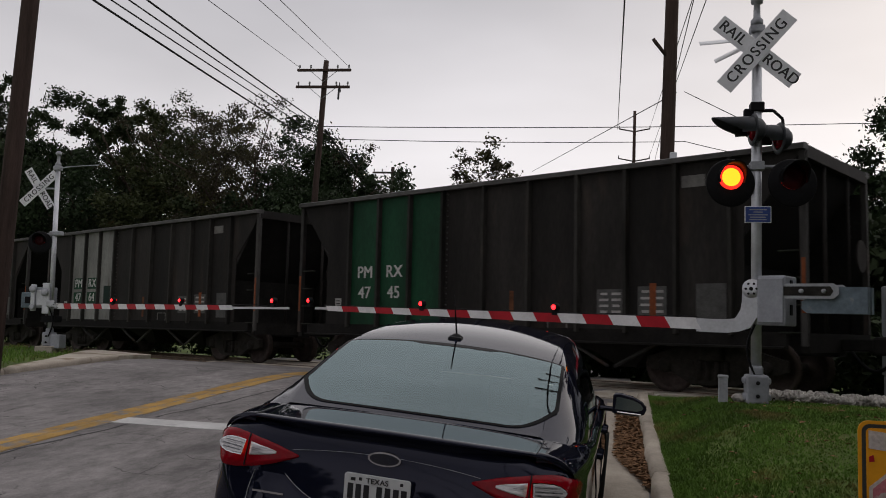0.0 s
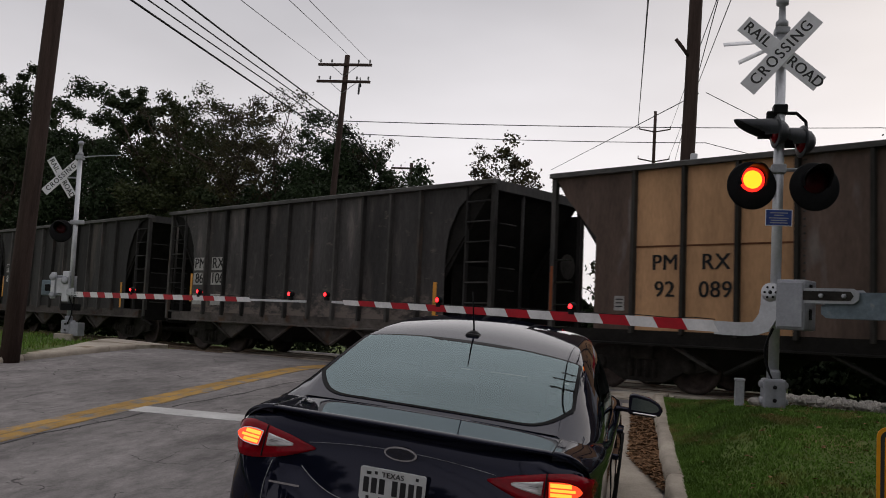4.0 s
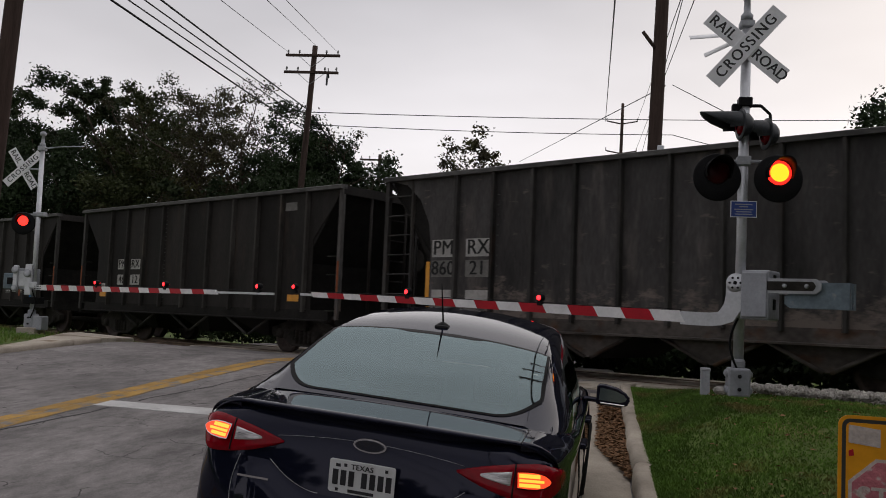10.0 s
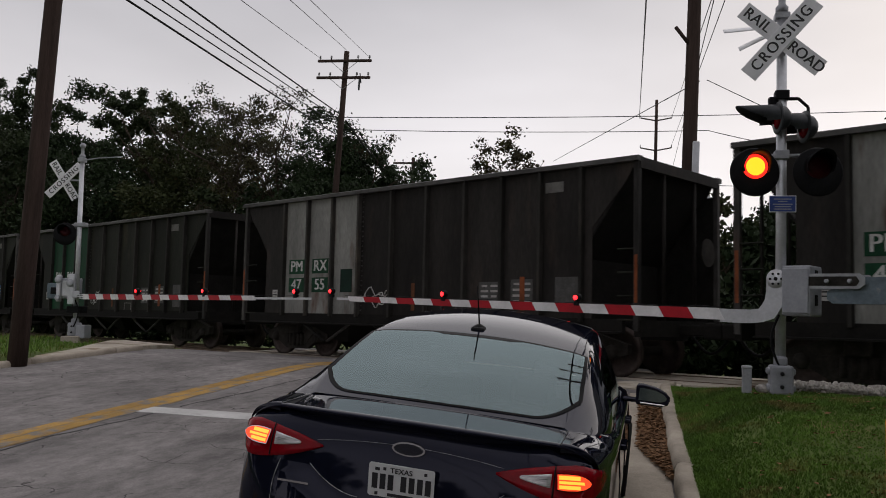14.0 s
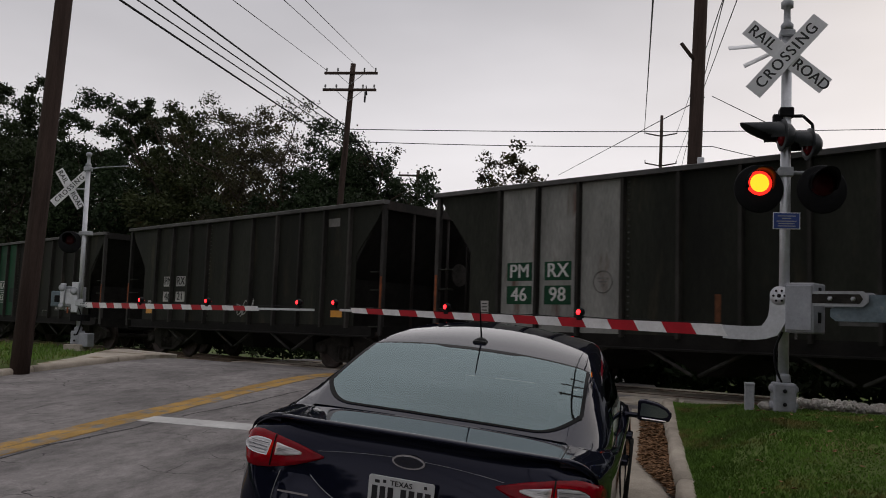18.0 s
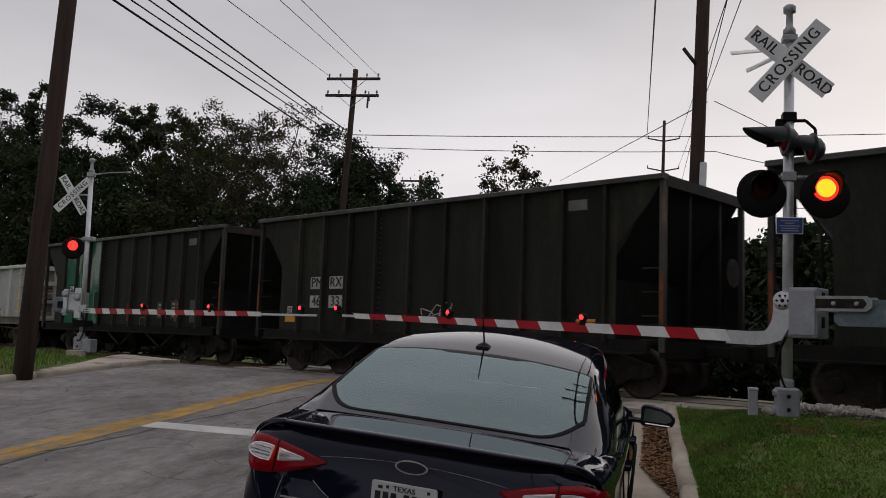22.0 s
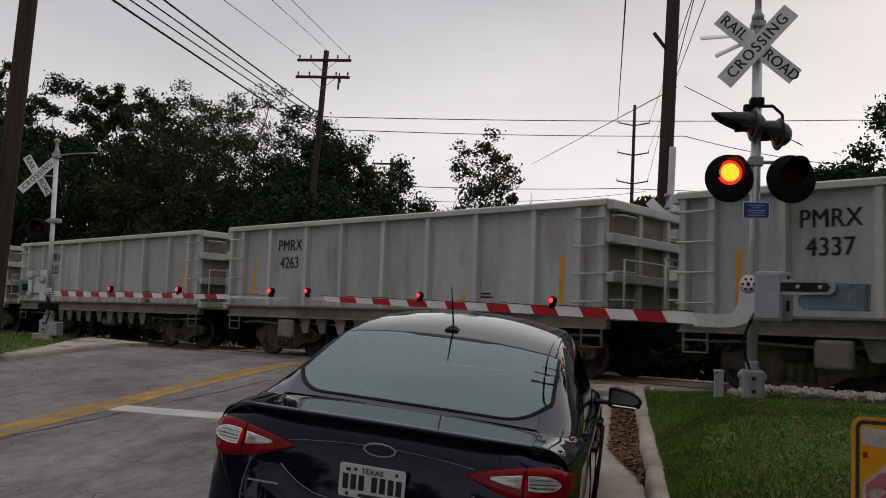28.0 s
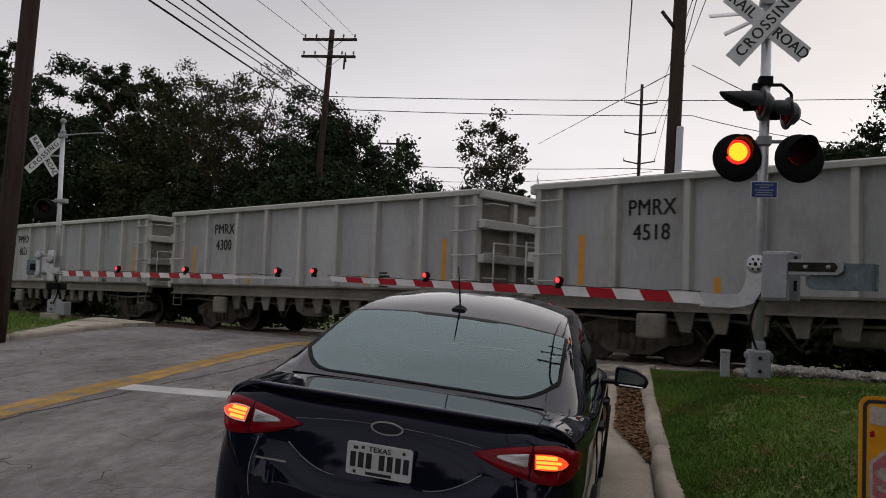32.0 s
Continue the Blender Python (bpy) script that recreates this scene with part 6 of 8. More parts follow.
    part("brake_wheel", bm, M_truck, car)
    return car


A_LEN, A_TOP, A_BOT = 12.5, 4.0, 1.0
B_LEN, B_TOP, B_BOT = 12.05, 3.97, 1.0
C_LEN, C_TOP, C_BOT = 11.34, 3.27, 1.22
A_POSTS = [2.05 + 0.93 * i for i in range(10)]
B_POSTS = [1.80, 2.75, 3.70, 4.65, 5.75, 6.85, 7.95, 8.95, 9.90, 10.85]
model_a = hopper_car("hopper_car", "black ribbed steel open-top hopper car with end ladders", A_LEN, A_TOP, A_BOT, A_POSTS, 1.15, (3.3, 5.1, 7.4, 9.2), M_greyA, True)
model_b = hopper_car("hopper_car", "dark weathered steel open-top hopper car", B_LEN, B_TOP, B_BOT, B_POSTS, 1.0, (3.4, 6.0, 8.6), M_dark2, False)


def gondola_car(name, label):
    """Light grey ore gondola with outside posts and heavy end framing."""
    L, T, B = C_LEN, C_TOP, C_BOT
    car = thing(name, label, "gondola car", "train cars")
    posts = [0.58, 1.72, 3.10, 4.36, 5.73, 7.05, 8.37, 9.78, 10.78]
    edges = [0.0] + posts + [L]
    for sy in (-1, 1):
        for a, b in zip(edges[:-1], edges[1:]):
            bm = bmesh.new()
            prism(bm, [(a, B), (b, B), (b, T - 0.1), (a, T - 0.1)], sy * HALF - 0.012, sy * HALF + 0.012)
            part("panel", bm, M_grey_panel, car)
        for x in [0.08] + posts + [L - 0.08]:
            bm = bmesh.new()
            w = 0.17
            o, i_ = sy * (HALF + 0.13), sy * (HALF + 0.012)
            prism(bm, [(x - w / 2, i_), (x + w / 2, i_), (x + w / 2 - 0.03, o), (x - w / 2 + 0.03, o)], B - 0.02, T - 0.12, "z")
            part("post", bm, M_grey, car)
        bm = bmesh.new()
        prism(bm, [(sy * (HALF - 0.04), T - 0.12), (sy * (HALF + 0.17), T - 0.12), (sy * (HALF + 0.17), T - 0.03), (sy * (HALF + 0.12), T), (sy * (HALF - 0.04), T)], -0.02, L + 0.02, "x")
        part("top_chord", bm, M_grey, car)
        bm = bmesh.new()
        prism(bm, [(sy * (HALF - 0.12), B - 0.28), (sy * (HALF + 0.1), B - 0.28), (sy * (HALF + 0.1), B - 0.25), (sy * (HALF + 0.02), B - 0.22), (sy * (HALF + 0.02), B - 0.02), (sy * (HALF + 0.15), B - 0.02), (sy * (HALF + 0.15), B + 0.02), (sy * (HALF - 0.12), B + 0.02)], 0.0, L, "x")
        part("side_sill", bm, M_grey_dirt, car)
        for x in (2.99, 3.6, 4.25, 4.9, 5.62, 6.3, 6.94, 7.6, 8.25):
            if 2.5 < x < 8.8:
                bm = bmesh.new()
                prism(bm, [(x - 0.2, B - 0.26), (x + 0.2, B - 0.26), (x + 0.13, B - 0.62), (x - 0.05, B - 0.62)], sy * (HALF - 0.06) - 0.02, sy * (HALF - 0.06) + 0.02)
                part("gusset", bm, M_grey_dirt, car)
    bm = bmesh.new()
    box(bm, 0.0, L, -HALF + 0.02, HALF - 0.02, B - 0.1, B + 0.06)
    part("floor", bm, M_grey_dirt, car)
    bm = bmesh.new()
    box(bm, -0.2, L + 0.2, -0.25, 0.25, B - 0.4, B - 0.02)
    part("centre_sill", bm, M_under, car)
    for x, sx in ((0.0, 1), (L, -1)):
        lo, hi = min(x, x + sx * 0.03), max(x, x + sx * 0.03)
        bm = bmesh.new()
        box(bm, lo, hi, -HALF + 0.013, HALF - 0.013, B, T - 0.1)
        part("end_sheet", bm, M_grey_dirt, car)
        for z, d in ((T - 0.12, 0.14), (2.55, 0.16), (1.85, 0.16), (B - 0.02, 0.2)):
            bm = bmesh.new()
            bevelled(bm, min(x, x - sx * d), max(x, x - sx * d), -HALF - 0.1, HALF + 0.1, z - 0.07, z + 0.10, 0.015, 1)
            part("end_rib", bm, M_grey, car)
        for yy in (-0.55, 0.55):
            bm = bmesh.new()
            box(bm, min(x, x - sx * 0.1), max(x, x - sx * 0.1), yy - 0.06, yy + 0.06, B, T - 0.15)
            part("end_post", bm, M_grey, car)
        for z in (1.42, 1.92, 2.42, 2.92):
            bm = bmesh.new()
            xa, xb = x + sx * 0.02, x + sx * 0.62
            tube(bm, [(xa, -HALF - 0.02, z), (xa, -HALF - 0.2, z), (xb, -HALF - 0.2, z), (xb, -HALF - 0.02, z)], 0.018, 6)
            part("grab_iron", bm, M_grey, car)
            bm = bmesh.new()
            tube(bm, [(x - sx * 0.02, -HALF + 0.05, z + 0.05), (x - sx * 0.24, -HALF + 0.05, z + 0.05), (x - sx * 0.24, -HALF + 0.55, z + 0.05), (x - sx * 0.02, -HALF + 0.55, z + 0.05)], 0.017, 6)
            part("grab_iron", bm, M_grey, car)
        # sill step below the corner
        bm = bmesh.new()
        tube(bm, [(x + sx * 0.08, -HALF - 0.05, B - 0.25), (x + sx * 0.08, -HALF - 0.05, 0.62), (x + sx * 0.5, -HALF - 0.05, 0.62), (x + sx * 0.5, -HALF - 0.05, B - 0.25)], 0.02, 6)
        tube(bm, [(x + sx * 0.08, -HALF - 0.05, 0.82), (x + sx * 0.5, -HALF - 0.05, 0.82)], 0.018, 6)
        part("sill_step", bm, M_grey_dirt, car)
        coupler(car, x, -sx)
    bm = bmesh.new()
    ring = []
    for i in range(25):
        a = 2 * math.pi * i / 24
        ring.append((L + 0.28, 0.75 + 0.27 * math.cos(a), 2.2 + 0.27 * math.sin(a)))
    tube(bm, ring, 0.02, 6)
    for i in range(4):
        a = math.pi * i / 4
        rod(bm, (L + 0.26, 0.75 + 0.26 * math.cos(a), 2.2 + 0.26 * math.sin(a)), (L + 0.26, 0.75 - 0.26 * math.cos(a), 2.2 - 0.26 * math.sin(a)), 0.012, 0.012, 5)
    part("brake_wheel", bm, M_truck, car)
    bm = bmesh.new()
    bevelled(bm, 2.2, 2.75, -HALF - 0.16, -HALF - 0.02, B - 0.75, B - 0.32, 0.05, 2)
    part("brake_cylinder", bm, M_grey_dirt, car)
    bm = bmesh.new()
    tube(bm, [(0.3 + (L - 0.6) * i / 16, -HALF + 0.22, B - 0.42 + 0.03 * math.sin(i * 1.7)) for i in range(17)], 0.028, 6)
    part("air_pipe", bm, M_grey_dirt, car)
    bm = bmesh.new()
    lathe(bm, [(0.0, -0.42), (0.13, -0.40), (0.15, -0.32), (0.15, 0.32), (0.13, 0.40), (0.0, 0.42)], pose(5.7, -HALF + 0.45, B - 0.58, 0, 90, 0), 16)
    part("air_reservoir", bm, M_grey_dirt, car)
    for x in (2.9, 4.4, 6.9, 8.4):
        bm = bmesh.new()
        rod(bm, (x, -HALF + 0.12, B - 0.25), (x + 0.45, -HALF + 0.2, 0.42), 0.025, 0.025, 6)
        rod(bm, (x + 0.9, -HALF + 0.12, B - 0.25), (x + 0.45, -HALF + 0.2, 0.42), 0.025, 0.025, 6)
        part("brake_hanger", bm, M_truck_grey, car)
    for x, sx in ((0.0, -1), (L, 1)):
        bm = bmesh.new()
        box(bm, min(x, x + sx * 0.32), max(x, x + sx * 0.32), -HALF - 0.02, HALF, B - 0.12, B - 0.06)
        part("end_platform", bm, M_grey_dirt, car)
        bm = bmesh.new()
        tube(bm, [(x + sx * 0.3, -HALF + 0.05, B - 0.1), (x + sx * 0.3, -HALF + 0.05, B + 0.95), (x + sx * 0.3, HALF - 0.05, B + 0.95), (x + sx * 0.3, HALF - 0.05, B - 0.1)], 0.02, 6)
        part("end_rail", bm, M_grey, car)
    for x, z0, z1 in ((1.0, B + 0.14, B + 1.06), (10.37, B + 0.14, B + 1.06), (3.6, B + 0.04, B + 0.3), (8.0, B + 0.04, B + 0.3)):
        bm = bmesh.new()
        box(bm, x - 0.06, x + 0.06, -HALF - 0.018, -HALF - 0.0125, z0, z1)
        part("reflector", bm, M_orange, car, "amber reflective strip")
    for x, z, w in ((8.58, B + 0.34, 0.12), (8.60, B + 0.27, 0.17), (8.60, B + 0.1, 0.14), (8.60, B + 0.04, 0.14)):
        bm = bmesh.new()
        box(bm, x - w, x + w, -HALF - 0.016, -HALF - 0.0125, z - 0.018, z + 0.018)
        part("text_bar", bm, M_letter_dark, car)
    trucks(car, L, True)
    return car


model_c = gondola_car("gondola_car", "light grey ribbed steel gondola car with end ladders")


def plate(car, x, z, w, h, material, name="stencil_plate"):
    bm = bmesh.new()
    box(bm, x - w / 2, x + w / 2, -HALF - 0.018, -HALF - 0.0125, z - h / 2, z + h / 2)
    return part(name, bm, material, car)


def stencil(car, text, x, z, size, material, back=0.0215, squeeze=1.0):
    return letters("lettering", text, size, material, car, pose(x, -HALF - back, z, 90), 0.001, 1.05, squeeze)


def marks_a(car, low, plates, off):
    for x, txt, txt2 in (((1.70 if plates else 1.78) + off, "PM", low[0]), ((2.60 if plates else 2.66) + off, "RX", low[1])):
        if plates:
            plate(car, x, 2.42, 0.62, 0.36, M_plate)
            plate(car, x, 2.0, 0.62, 0.34, M_plate if plates == 2 else M_plate_dim)
            plate(car, x, 1.42, 0.58, 0.30, M_plate if plates != 3 else M_plate_dim)
        if not plates:
            plate(car, x, 2.46, 0.50, 0.33, M_plate)
        stencil(car, txt, x, 2.42 if plates else 2.46, 0.42 if plates else 0.34, M_letter_dark)
        stencil(car, txt2, x, 2.0 if plates else 2.03, 0.40 if plates else 0.35, M_letter_dark if plates else M_letter_pale)
    bm = bmesh.new()
    box(bm, 1.24 + off, 1.34 + off, -HALF - 0.02, -HALF - 0.0125, 1.35, 2.15)
    part("reflector", bm, M_orange, car, "amber reflective strip")
    bm = bmesh.new()
    box(bm, 10.85 + off, 10.95 + off, -HALF - 0.02, -HALF - 0.0125, 1.1, 1.9)
    part("reflector", bm, M_orange, car, "amber reflective strip")


bm = bmesh.new()
lathe(bm, [(0.0, 0.02), (0.014, 0.018), (0.02, 0.0), (0.0, 0.0)], pose(0, 0, 0, 90), 8)
RIVET = finish(bm, "rivet", M_chord)


def marks_b(car, low, boxed, colour, off, plates=None):
    close = plates is M_plate
    w, h = (0.50, 0.30) if close else (0.62, 0.36)
    for x, txt, txt2 in (((2.48 if close else 2.30) + off, "PM", low[0]), ((3.21 if close else 3.22) + off, "RX", low[1])):
        if plates:
            plate(car, x, 2.22, w, h, plates)
            plate(car, x, 1.76, w, h, plates)
        elif boxed:
            for z in (2.22, 1.76):
                for dx, dz, bw, bh in ((0, 0.19, 0.62, 0.025), (0, -0.19, 0.62, 0.025), (-0.31, 0, 0.025, 0.38), (0.31, 0, 0.025, 0.38)):
                    plate(car, x + dx, z + dz, bw, bh, M_letter_pale, "stencil_line")
        stencil(car, txt, x, 2.22, 0.33 if close else 0.38, colour)
        stencil(car, txt2, x, 1.76, 0.33 if close else 0.38, colour)
    plate(car, 1.42 + off, 1.52, 0.2, 0.26, M_plate, "data_plate")
    for k in range(3):
        plate(car, 1.42 + off, 1.46 + 0.065 * k, 0.14, 0.02, M_letter_dark, "text_bar").location.y -= 0.005
    if low[1] in ("55", "47", "43", "64"):
        plate(car, 4.20 + off, 1.85, 0.42, 0.55, M_green_dark, "painted_patch")
    elif plates in (M_green, M_green_dark):
        bm = bmesh.new()
        tube(bm, [(4.22 + off + 0.2 * math.cos(2 * math.pi * i / 24), -HALF - 0.014, 2.0 + 0.2 * math.sin(2 * math.pi * i / 24)) for i in range(25)], 0.012, 4)
        emblem = part("round_emblem", bm, M_plate_dim, car)
        for zz, ww in ((2.06, 0.11), (2.0, 0.08), (1.93, 0.03)):
            bm = bmesh.new()
            box(bm, 4.22 + off - ww, 4.22 + off + ww, -HALF - 0.018, -HALF - 0.0125, zz - 0.016, zz + 0.016)
            part("text_bar", bm, M_plate_dim, emblem)
    plate(car, 10.2 + off, 3.55, 0.42, 0.2, M_plate_dim, "route_plate")
    for rx in (0.06, B_LEN - 0.06):
        bm = bmesh.new()
        box(bm, rx - 0.03, rx + 0.03, -HALF - 0.056, -HALF - 0.051, 1.35, 2.2)
        part("reflector", bm, M_rust_bright, car, "red-orange reflective strip")
    for k in range(24):
        shared("rivet", RIVET, car, pose(B_POSTS[3] + 0.10, -HALF - 0.013, 1.15 + 0.115 * k))
    # grey data panels with rows of small print, the middle one struck through by an orange bar
    for px, pz, pw, ph, rows in () if close else ((8.62, 1.52, 0.54, 0.48, 4), (9.44, 1.54, 0.54, 0.52, 4), (10.50, 1.50, 0.52, 0.66, 0)):
        px += off
        panel = plate(car, px, pz, pw, ph, M_tag_grey, "data_panel")
        for r_ in range(rows):
            for c_ in range(2):
                bm = bmesh.new()
                wq = pw * (0.17 if (r_ + c_) % 3 else 0.13)
                cx_ = px + pw * (c_ - 0.5) * 0.46
                box(bm, cx_ - wq, cx_ + wq, -HALF - 0.0215, -HALF - 0.0175, pz + ph * (0.33 - 0.22 * r_) - 0.022, pz + ph * (0.33 - 0.22 * r_) + 0.022)
                part("text_bar", bm, M_plate, panel)
    if close:
        for bx in (1.45, 10.42):
            plate(car, bx + off, 1.33, 0.42, 0.16, M_orange, "orange_panel")
        return
    plate(car, 6.44 + off, 1.46, 0.10, 0.6, M_rust, "rust_streak")
    plate(car, 9.46 + off, 1.52, 0.12, 0.66, M_rust_bright, "rust_streak").location.y -= 0.01
    # small outlined placard near the sill
    for dx, dz, bw, bh in ((0, 0.12, 0.42, 0.02), (0, -0.12, 0.42, 0.02), (-0.21, 0, 0.02, 0.24), (0.21, 0, 0.02, 0.24)):
        plate(car, 7.5 + off + dx, 1.16 + dz, bw, bh, M_plate_dim, "stencil_line")


def paint_bays(car, colours):
    for o in car.children:
        if o.name.startswith("panel") and o.get("bay", -1) in colours:
            recolour(o, colours[o["bay"]])


# order of the train: model, rear end's place along the track at the start, and its marks
TRAIN = []


def add_car(model, place, used=[]):
    car = model if model not in used else copy_thing(model, Matrix())
    used.append(model)
    TRAIN.append((car, place))
    return car


CARS = [
    # kind, rear end's place, shift of the marks along the side, marks, look
    ('b', -2.83, 0.0, ('47', '61'), 'plain'),
    ('b', -16.60, 0.0, ('47', '45'), 'green'),
    ('b', -30.33, 0.0, ('47', '64'), 'grey'),
    ('b', -44.02, 0.1, ('92', '089'), 'tan'),
    ('a', -57.90, 0.0, ('86', '106'), 2),
    ('a', -71.65, 0.0, ('86', '127'), 0),
    ('a', -85.32, 0.0, ('861', '18'), 1),
    ('a', -99.16, 0.0, ('860', '21'), 1),
    ('b', -112.58, 0.0, ('46', '12'), 'plain'),
    ('b', -126.39, 0.0, ('46', '89'), 'grey'),
    ('b', -140.16, 0.0, ('47', '55'), 'grey'),
    ('b', -154.05, 0.0, ('46', '55'), 'green'),
    ('b', -167.70, 0.0, ('46', '98'), 'grey'),
    ('b', -181.36, 0.0, ('46', '21'), 'plain'),
    ('b', -195.19, 0.0, ('47', '43'), 'green_boxed'),
    ('b', -209.03, 0.0, ('46', '33'), 'plain'),
    ('b', -222.84, 0.15, ('47', '47'), 'worn'),
    ('c', -235.77, 0.0, '4256', ''),
    ('c', -248.52, 0.0, '4337', ''),
    ('c', -261.25, 0.0, '4263', ''),
    ('c', -274.00, 0.0, '4235', ''),
    ('c', -286.74, 0.0, '4518', ''),
    ('c', -299.48, 0.0, '4300', ''),
    ('c', -312.22, 0.0, '4621', 'patch'),
    ('c', -324.96, 0.0, '4288', ''),
    ('c', -337.70, 0.0, '4291', ''),
]
G, GL, PG, PT, PB = M_green, M_green_light, M_panel_grey, M_panel_tan, M_panel_brown
for kind, place, off, low, look_ in CARS:
    if kind == "a":
        car = add_car(model_a, place)
    elif kind == "b":
        car = add_car(model_b, place)
    else:
        car = add_car(model_c, place)
LABELS = {"green": "dark hopper car with a faded green painted panel", "grey": "dark brown hopper car with a faded grey panel", "tan": "tan and brown weathered hopper car", "worn": "dark hopper car with worn green and white panels", "plain": "plain black weathered hopper car"}
for (kind, place, off, low, look_), (car, _) in zip(CARS, TRAIN):
    if kind == "a":
        marks_a(car, low, look_, off)
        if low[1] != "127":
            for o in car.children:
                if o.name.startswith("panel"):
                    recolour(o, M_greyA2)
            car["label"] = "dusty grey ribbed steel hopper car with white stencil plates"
        for k in range(12):
            shared("rivet", RIVET, car, pose(A_POSTS[1] + 0.10, -HALF - 0.013, 1.25 + 0.2 * k))
    elif kind == "b":
        if place < -150 or look_ == "plain" and place > -100:
            for o in car.children:
                if o.name.startswith("panel"):
                    recolour(o, M_dark)
        if look_ == "green":
            paint_bays(car, {1: G, 2: G, 3: G})
            marks_b(car, low, False, M_letter_pale, off)
        elif look_ == "green_boxed":
            paint_bays(car, {1: G, 2: G, 3: G})
            marks_b(car, low, True, M_letter_pale, off)
        elif look_ == "grey":
            paint_bays(car, {1: PG, 2: PG, 3: PG})
            marks_b(car, low, False, M_letter_pale, off, M_green)
        elif look_ == "worn":
            paint_bays(car, {1: GL, 2: GL, 3: GL})
            marks_b(car, low, False, M_letter_pale, off, M_green_dark)
        elif look_ == "tan":
            paint_bays(car, {0: PB, 1: PT, 2: PT, 3: PT, 4: PB, 5: PB, 6: PB, 7: PB, 8: PB, 9: M_dark2, 10: M_dark2})
            marks_b(car, low, False, M_letter_dark, off)
        else:
            marks_b(car, low, False, M_letter_dark, off, M_plate)
        car["label"] = LABELS[{"green_boxed": "green"}.get(look_, look_)]
    else:
        stencil(car, "PMRX", 2.40, C_BOT + 1.49, 0.40, M_letter_dark, squeeze=0.86)
        stencil(car, low, 2.40, C_BOT + 1.06, 0.40, M_letter_dark, squeeze=0.86)
        if look_ == "patch":
            plate(car, 1.0, C_BOT + 0.75, 0.62, 0.55, M_tag_grey, "dark_patch")

# painted scrawls and a blue tag that set single cars apart
def scrawl(car, x, z, w, h, seed, material):
    rng = np.random.default_rng(seed)
    for k in range(3):
        n = 16
        a0 = rng.uniform(0, 6.28)
        pts = [(x + w * ((k + 0.5) / 3 - 0.5) + w * 0.22 * math.cos(a0 + 0.55 * i) * (1 + 0.3 * math.sin(i * 1.3)), -HALF - 0.014, z + h * 0.5 * math.sin(a0 + 0.55 * i * (1 + 0.12 * k)) * (0.6 + 0.4 * math.cos(i * 0.7))) for i in range(n)]
        bm = bmesh.new()
        tube(bm, pts, 0.012, 4)
        part("scrawl", bm, material, car)


for (kind, place, off, low, look_), (car, _) in zip(CARS, TRAIN):
    if kind == "b" and low[1] in ("89", "98"):
        tag = plate(car, 10.55 + off, 1.55, 0.62, 0.8, M_tag, "blue_tag")
        tag["label"] = "pale blue painted tag"
        tag.location.y -= 0.003
        for k in range(6):
            bm = bmesh.new()
            box(bm, 10.31 + off, 10.79 + off - 0.05 * (k % 3), -HALF - 0.0235, -HALF - 0.0185, 1.25 + 0.11 * k, 1.285 + 0.11 * k)
            part("text_bar", bm, M_letter_pale, car)
    if kind == "b" and low[1] in ("21", "55"):
        scrawl(car, (5.3 if low[1] == "55" else 6.6) + off, 1.45, 0.75, 0.5, 31 + int(low[0]), M_letter_pale)
    if kind == "b" and look_ == "tan":
        board = plate(car, 7.6 + off, 1.62, 0.42, 0.78, M_letter_dark, "striped_tag")
        for k in range(4):
            bm = bmesh.new()
            box(bm, 7.41 + off, 7.79 + off, -HALF - 0.022, -HALF - 0.0185, 1.30 + 0.19 * k, 1.39 + 0.19 * k)
            part("stripe", bm, M_plate, board)
        for x0, x1 in zip(B_POSTS[:3], B_POSTS[1:4]):
            bm = bmesh.new()
            box(bm, x0 + 0.05, x1 - 0.05, -HALF - 0.022, -HALF - 0.0125, 2.50, 2.53)
            part("sheet_seam", bm, M_rust, car)
    if kind == "b" and low[1] == "33":
        scrawl(car, 6.6 + off, 1.5, 0.9, 0.45, 77, M_letter_pale)

# ---------------------------------------------------------------- the waiting sedan
# local frame: x to its right, y forward from the rear bumper, z up from the road
from mathutils.bvhtree import BVHTree


def spline(ys, vals, y):
    """Catmull-Rom through (ys, vals)."""
    k = max(0, min(len(ys) - 2, next((i for i in range(len(ys) - 1) if y <= ys[i + 1]), len(ys) - 2)))
    t = (y - ys[k]) / (ys[k + 1] - ys[k])
    p1, p2 = vals[k], vals[k + 1]
    m1 = (vals[k + 1] - vals[k - 1]) / (ys[k + 1] - ys[k - 1]) * (ys[k + 1] - ys[k]) if k > 0 else p2 - p1
    m2 = (vals[k + 2] - vals[k]) / (ys[k + 2] - ys[k]) * (ys[k + 1] - ys[k]) if k + 2 < len(ys) else p2 - p1
    return (2 * t ** 3 - 3 * t ** 2 + 1) * p1 + (t ** 3 - 2 * t ** 2 + t) * m1 + (-2 * t ** 3 + 3 * t ** 2) * p2 + (t ** 3 - t ** 2) * m2


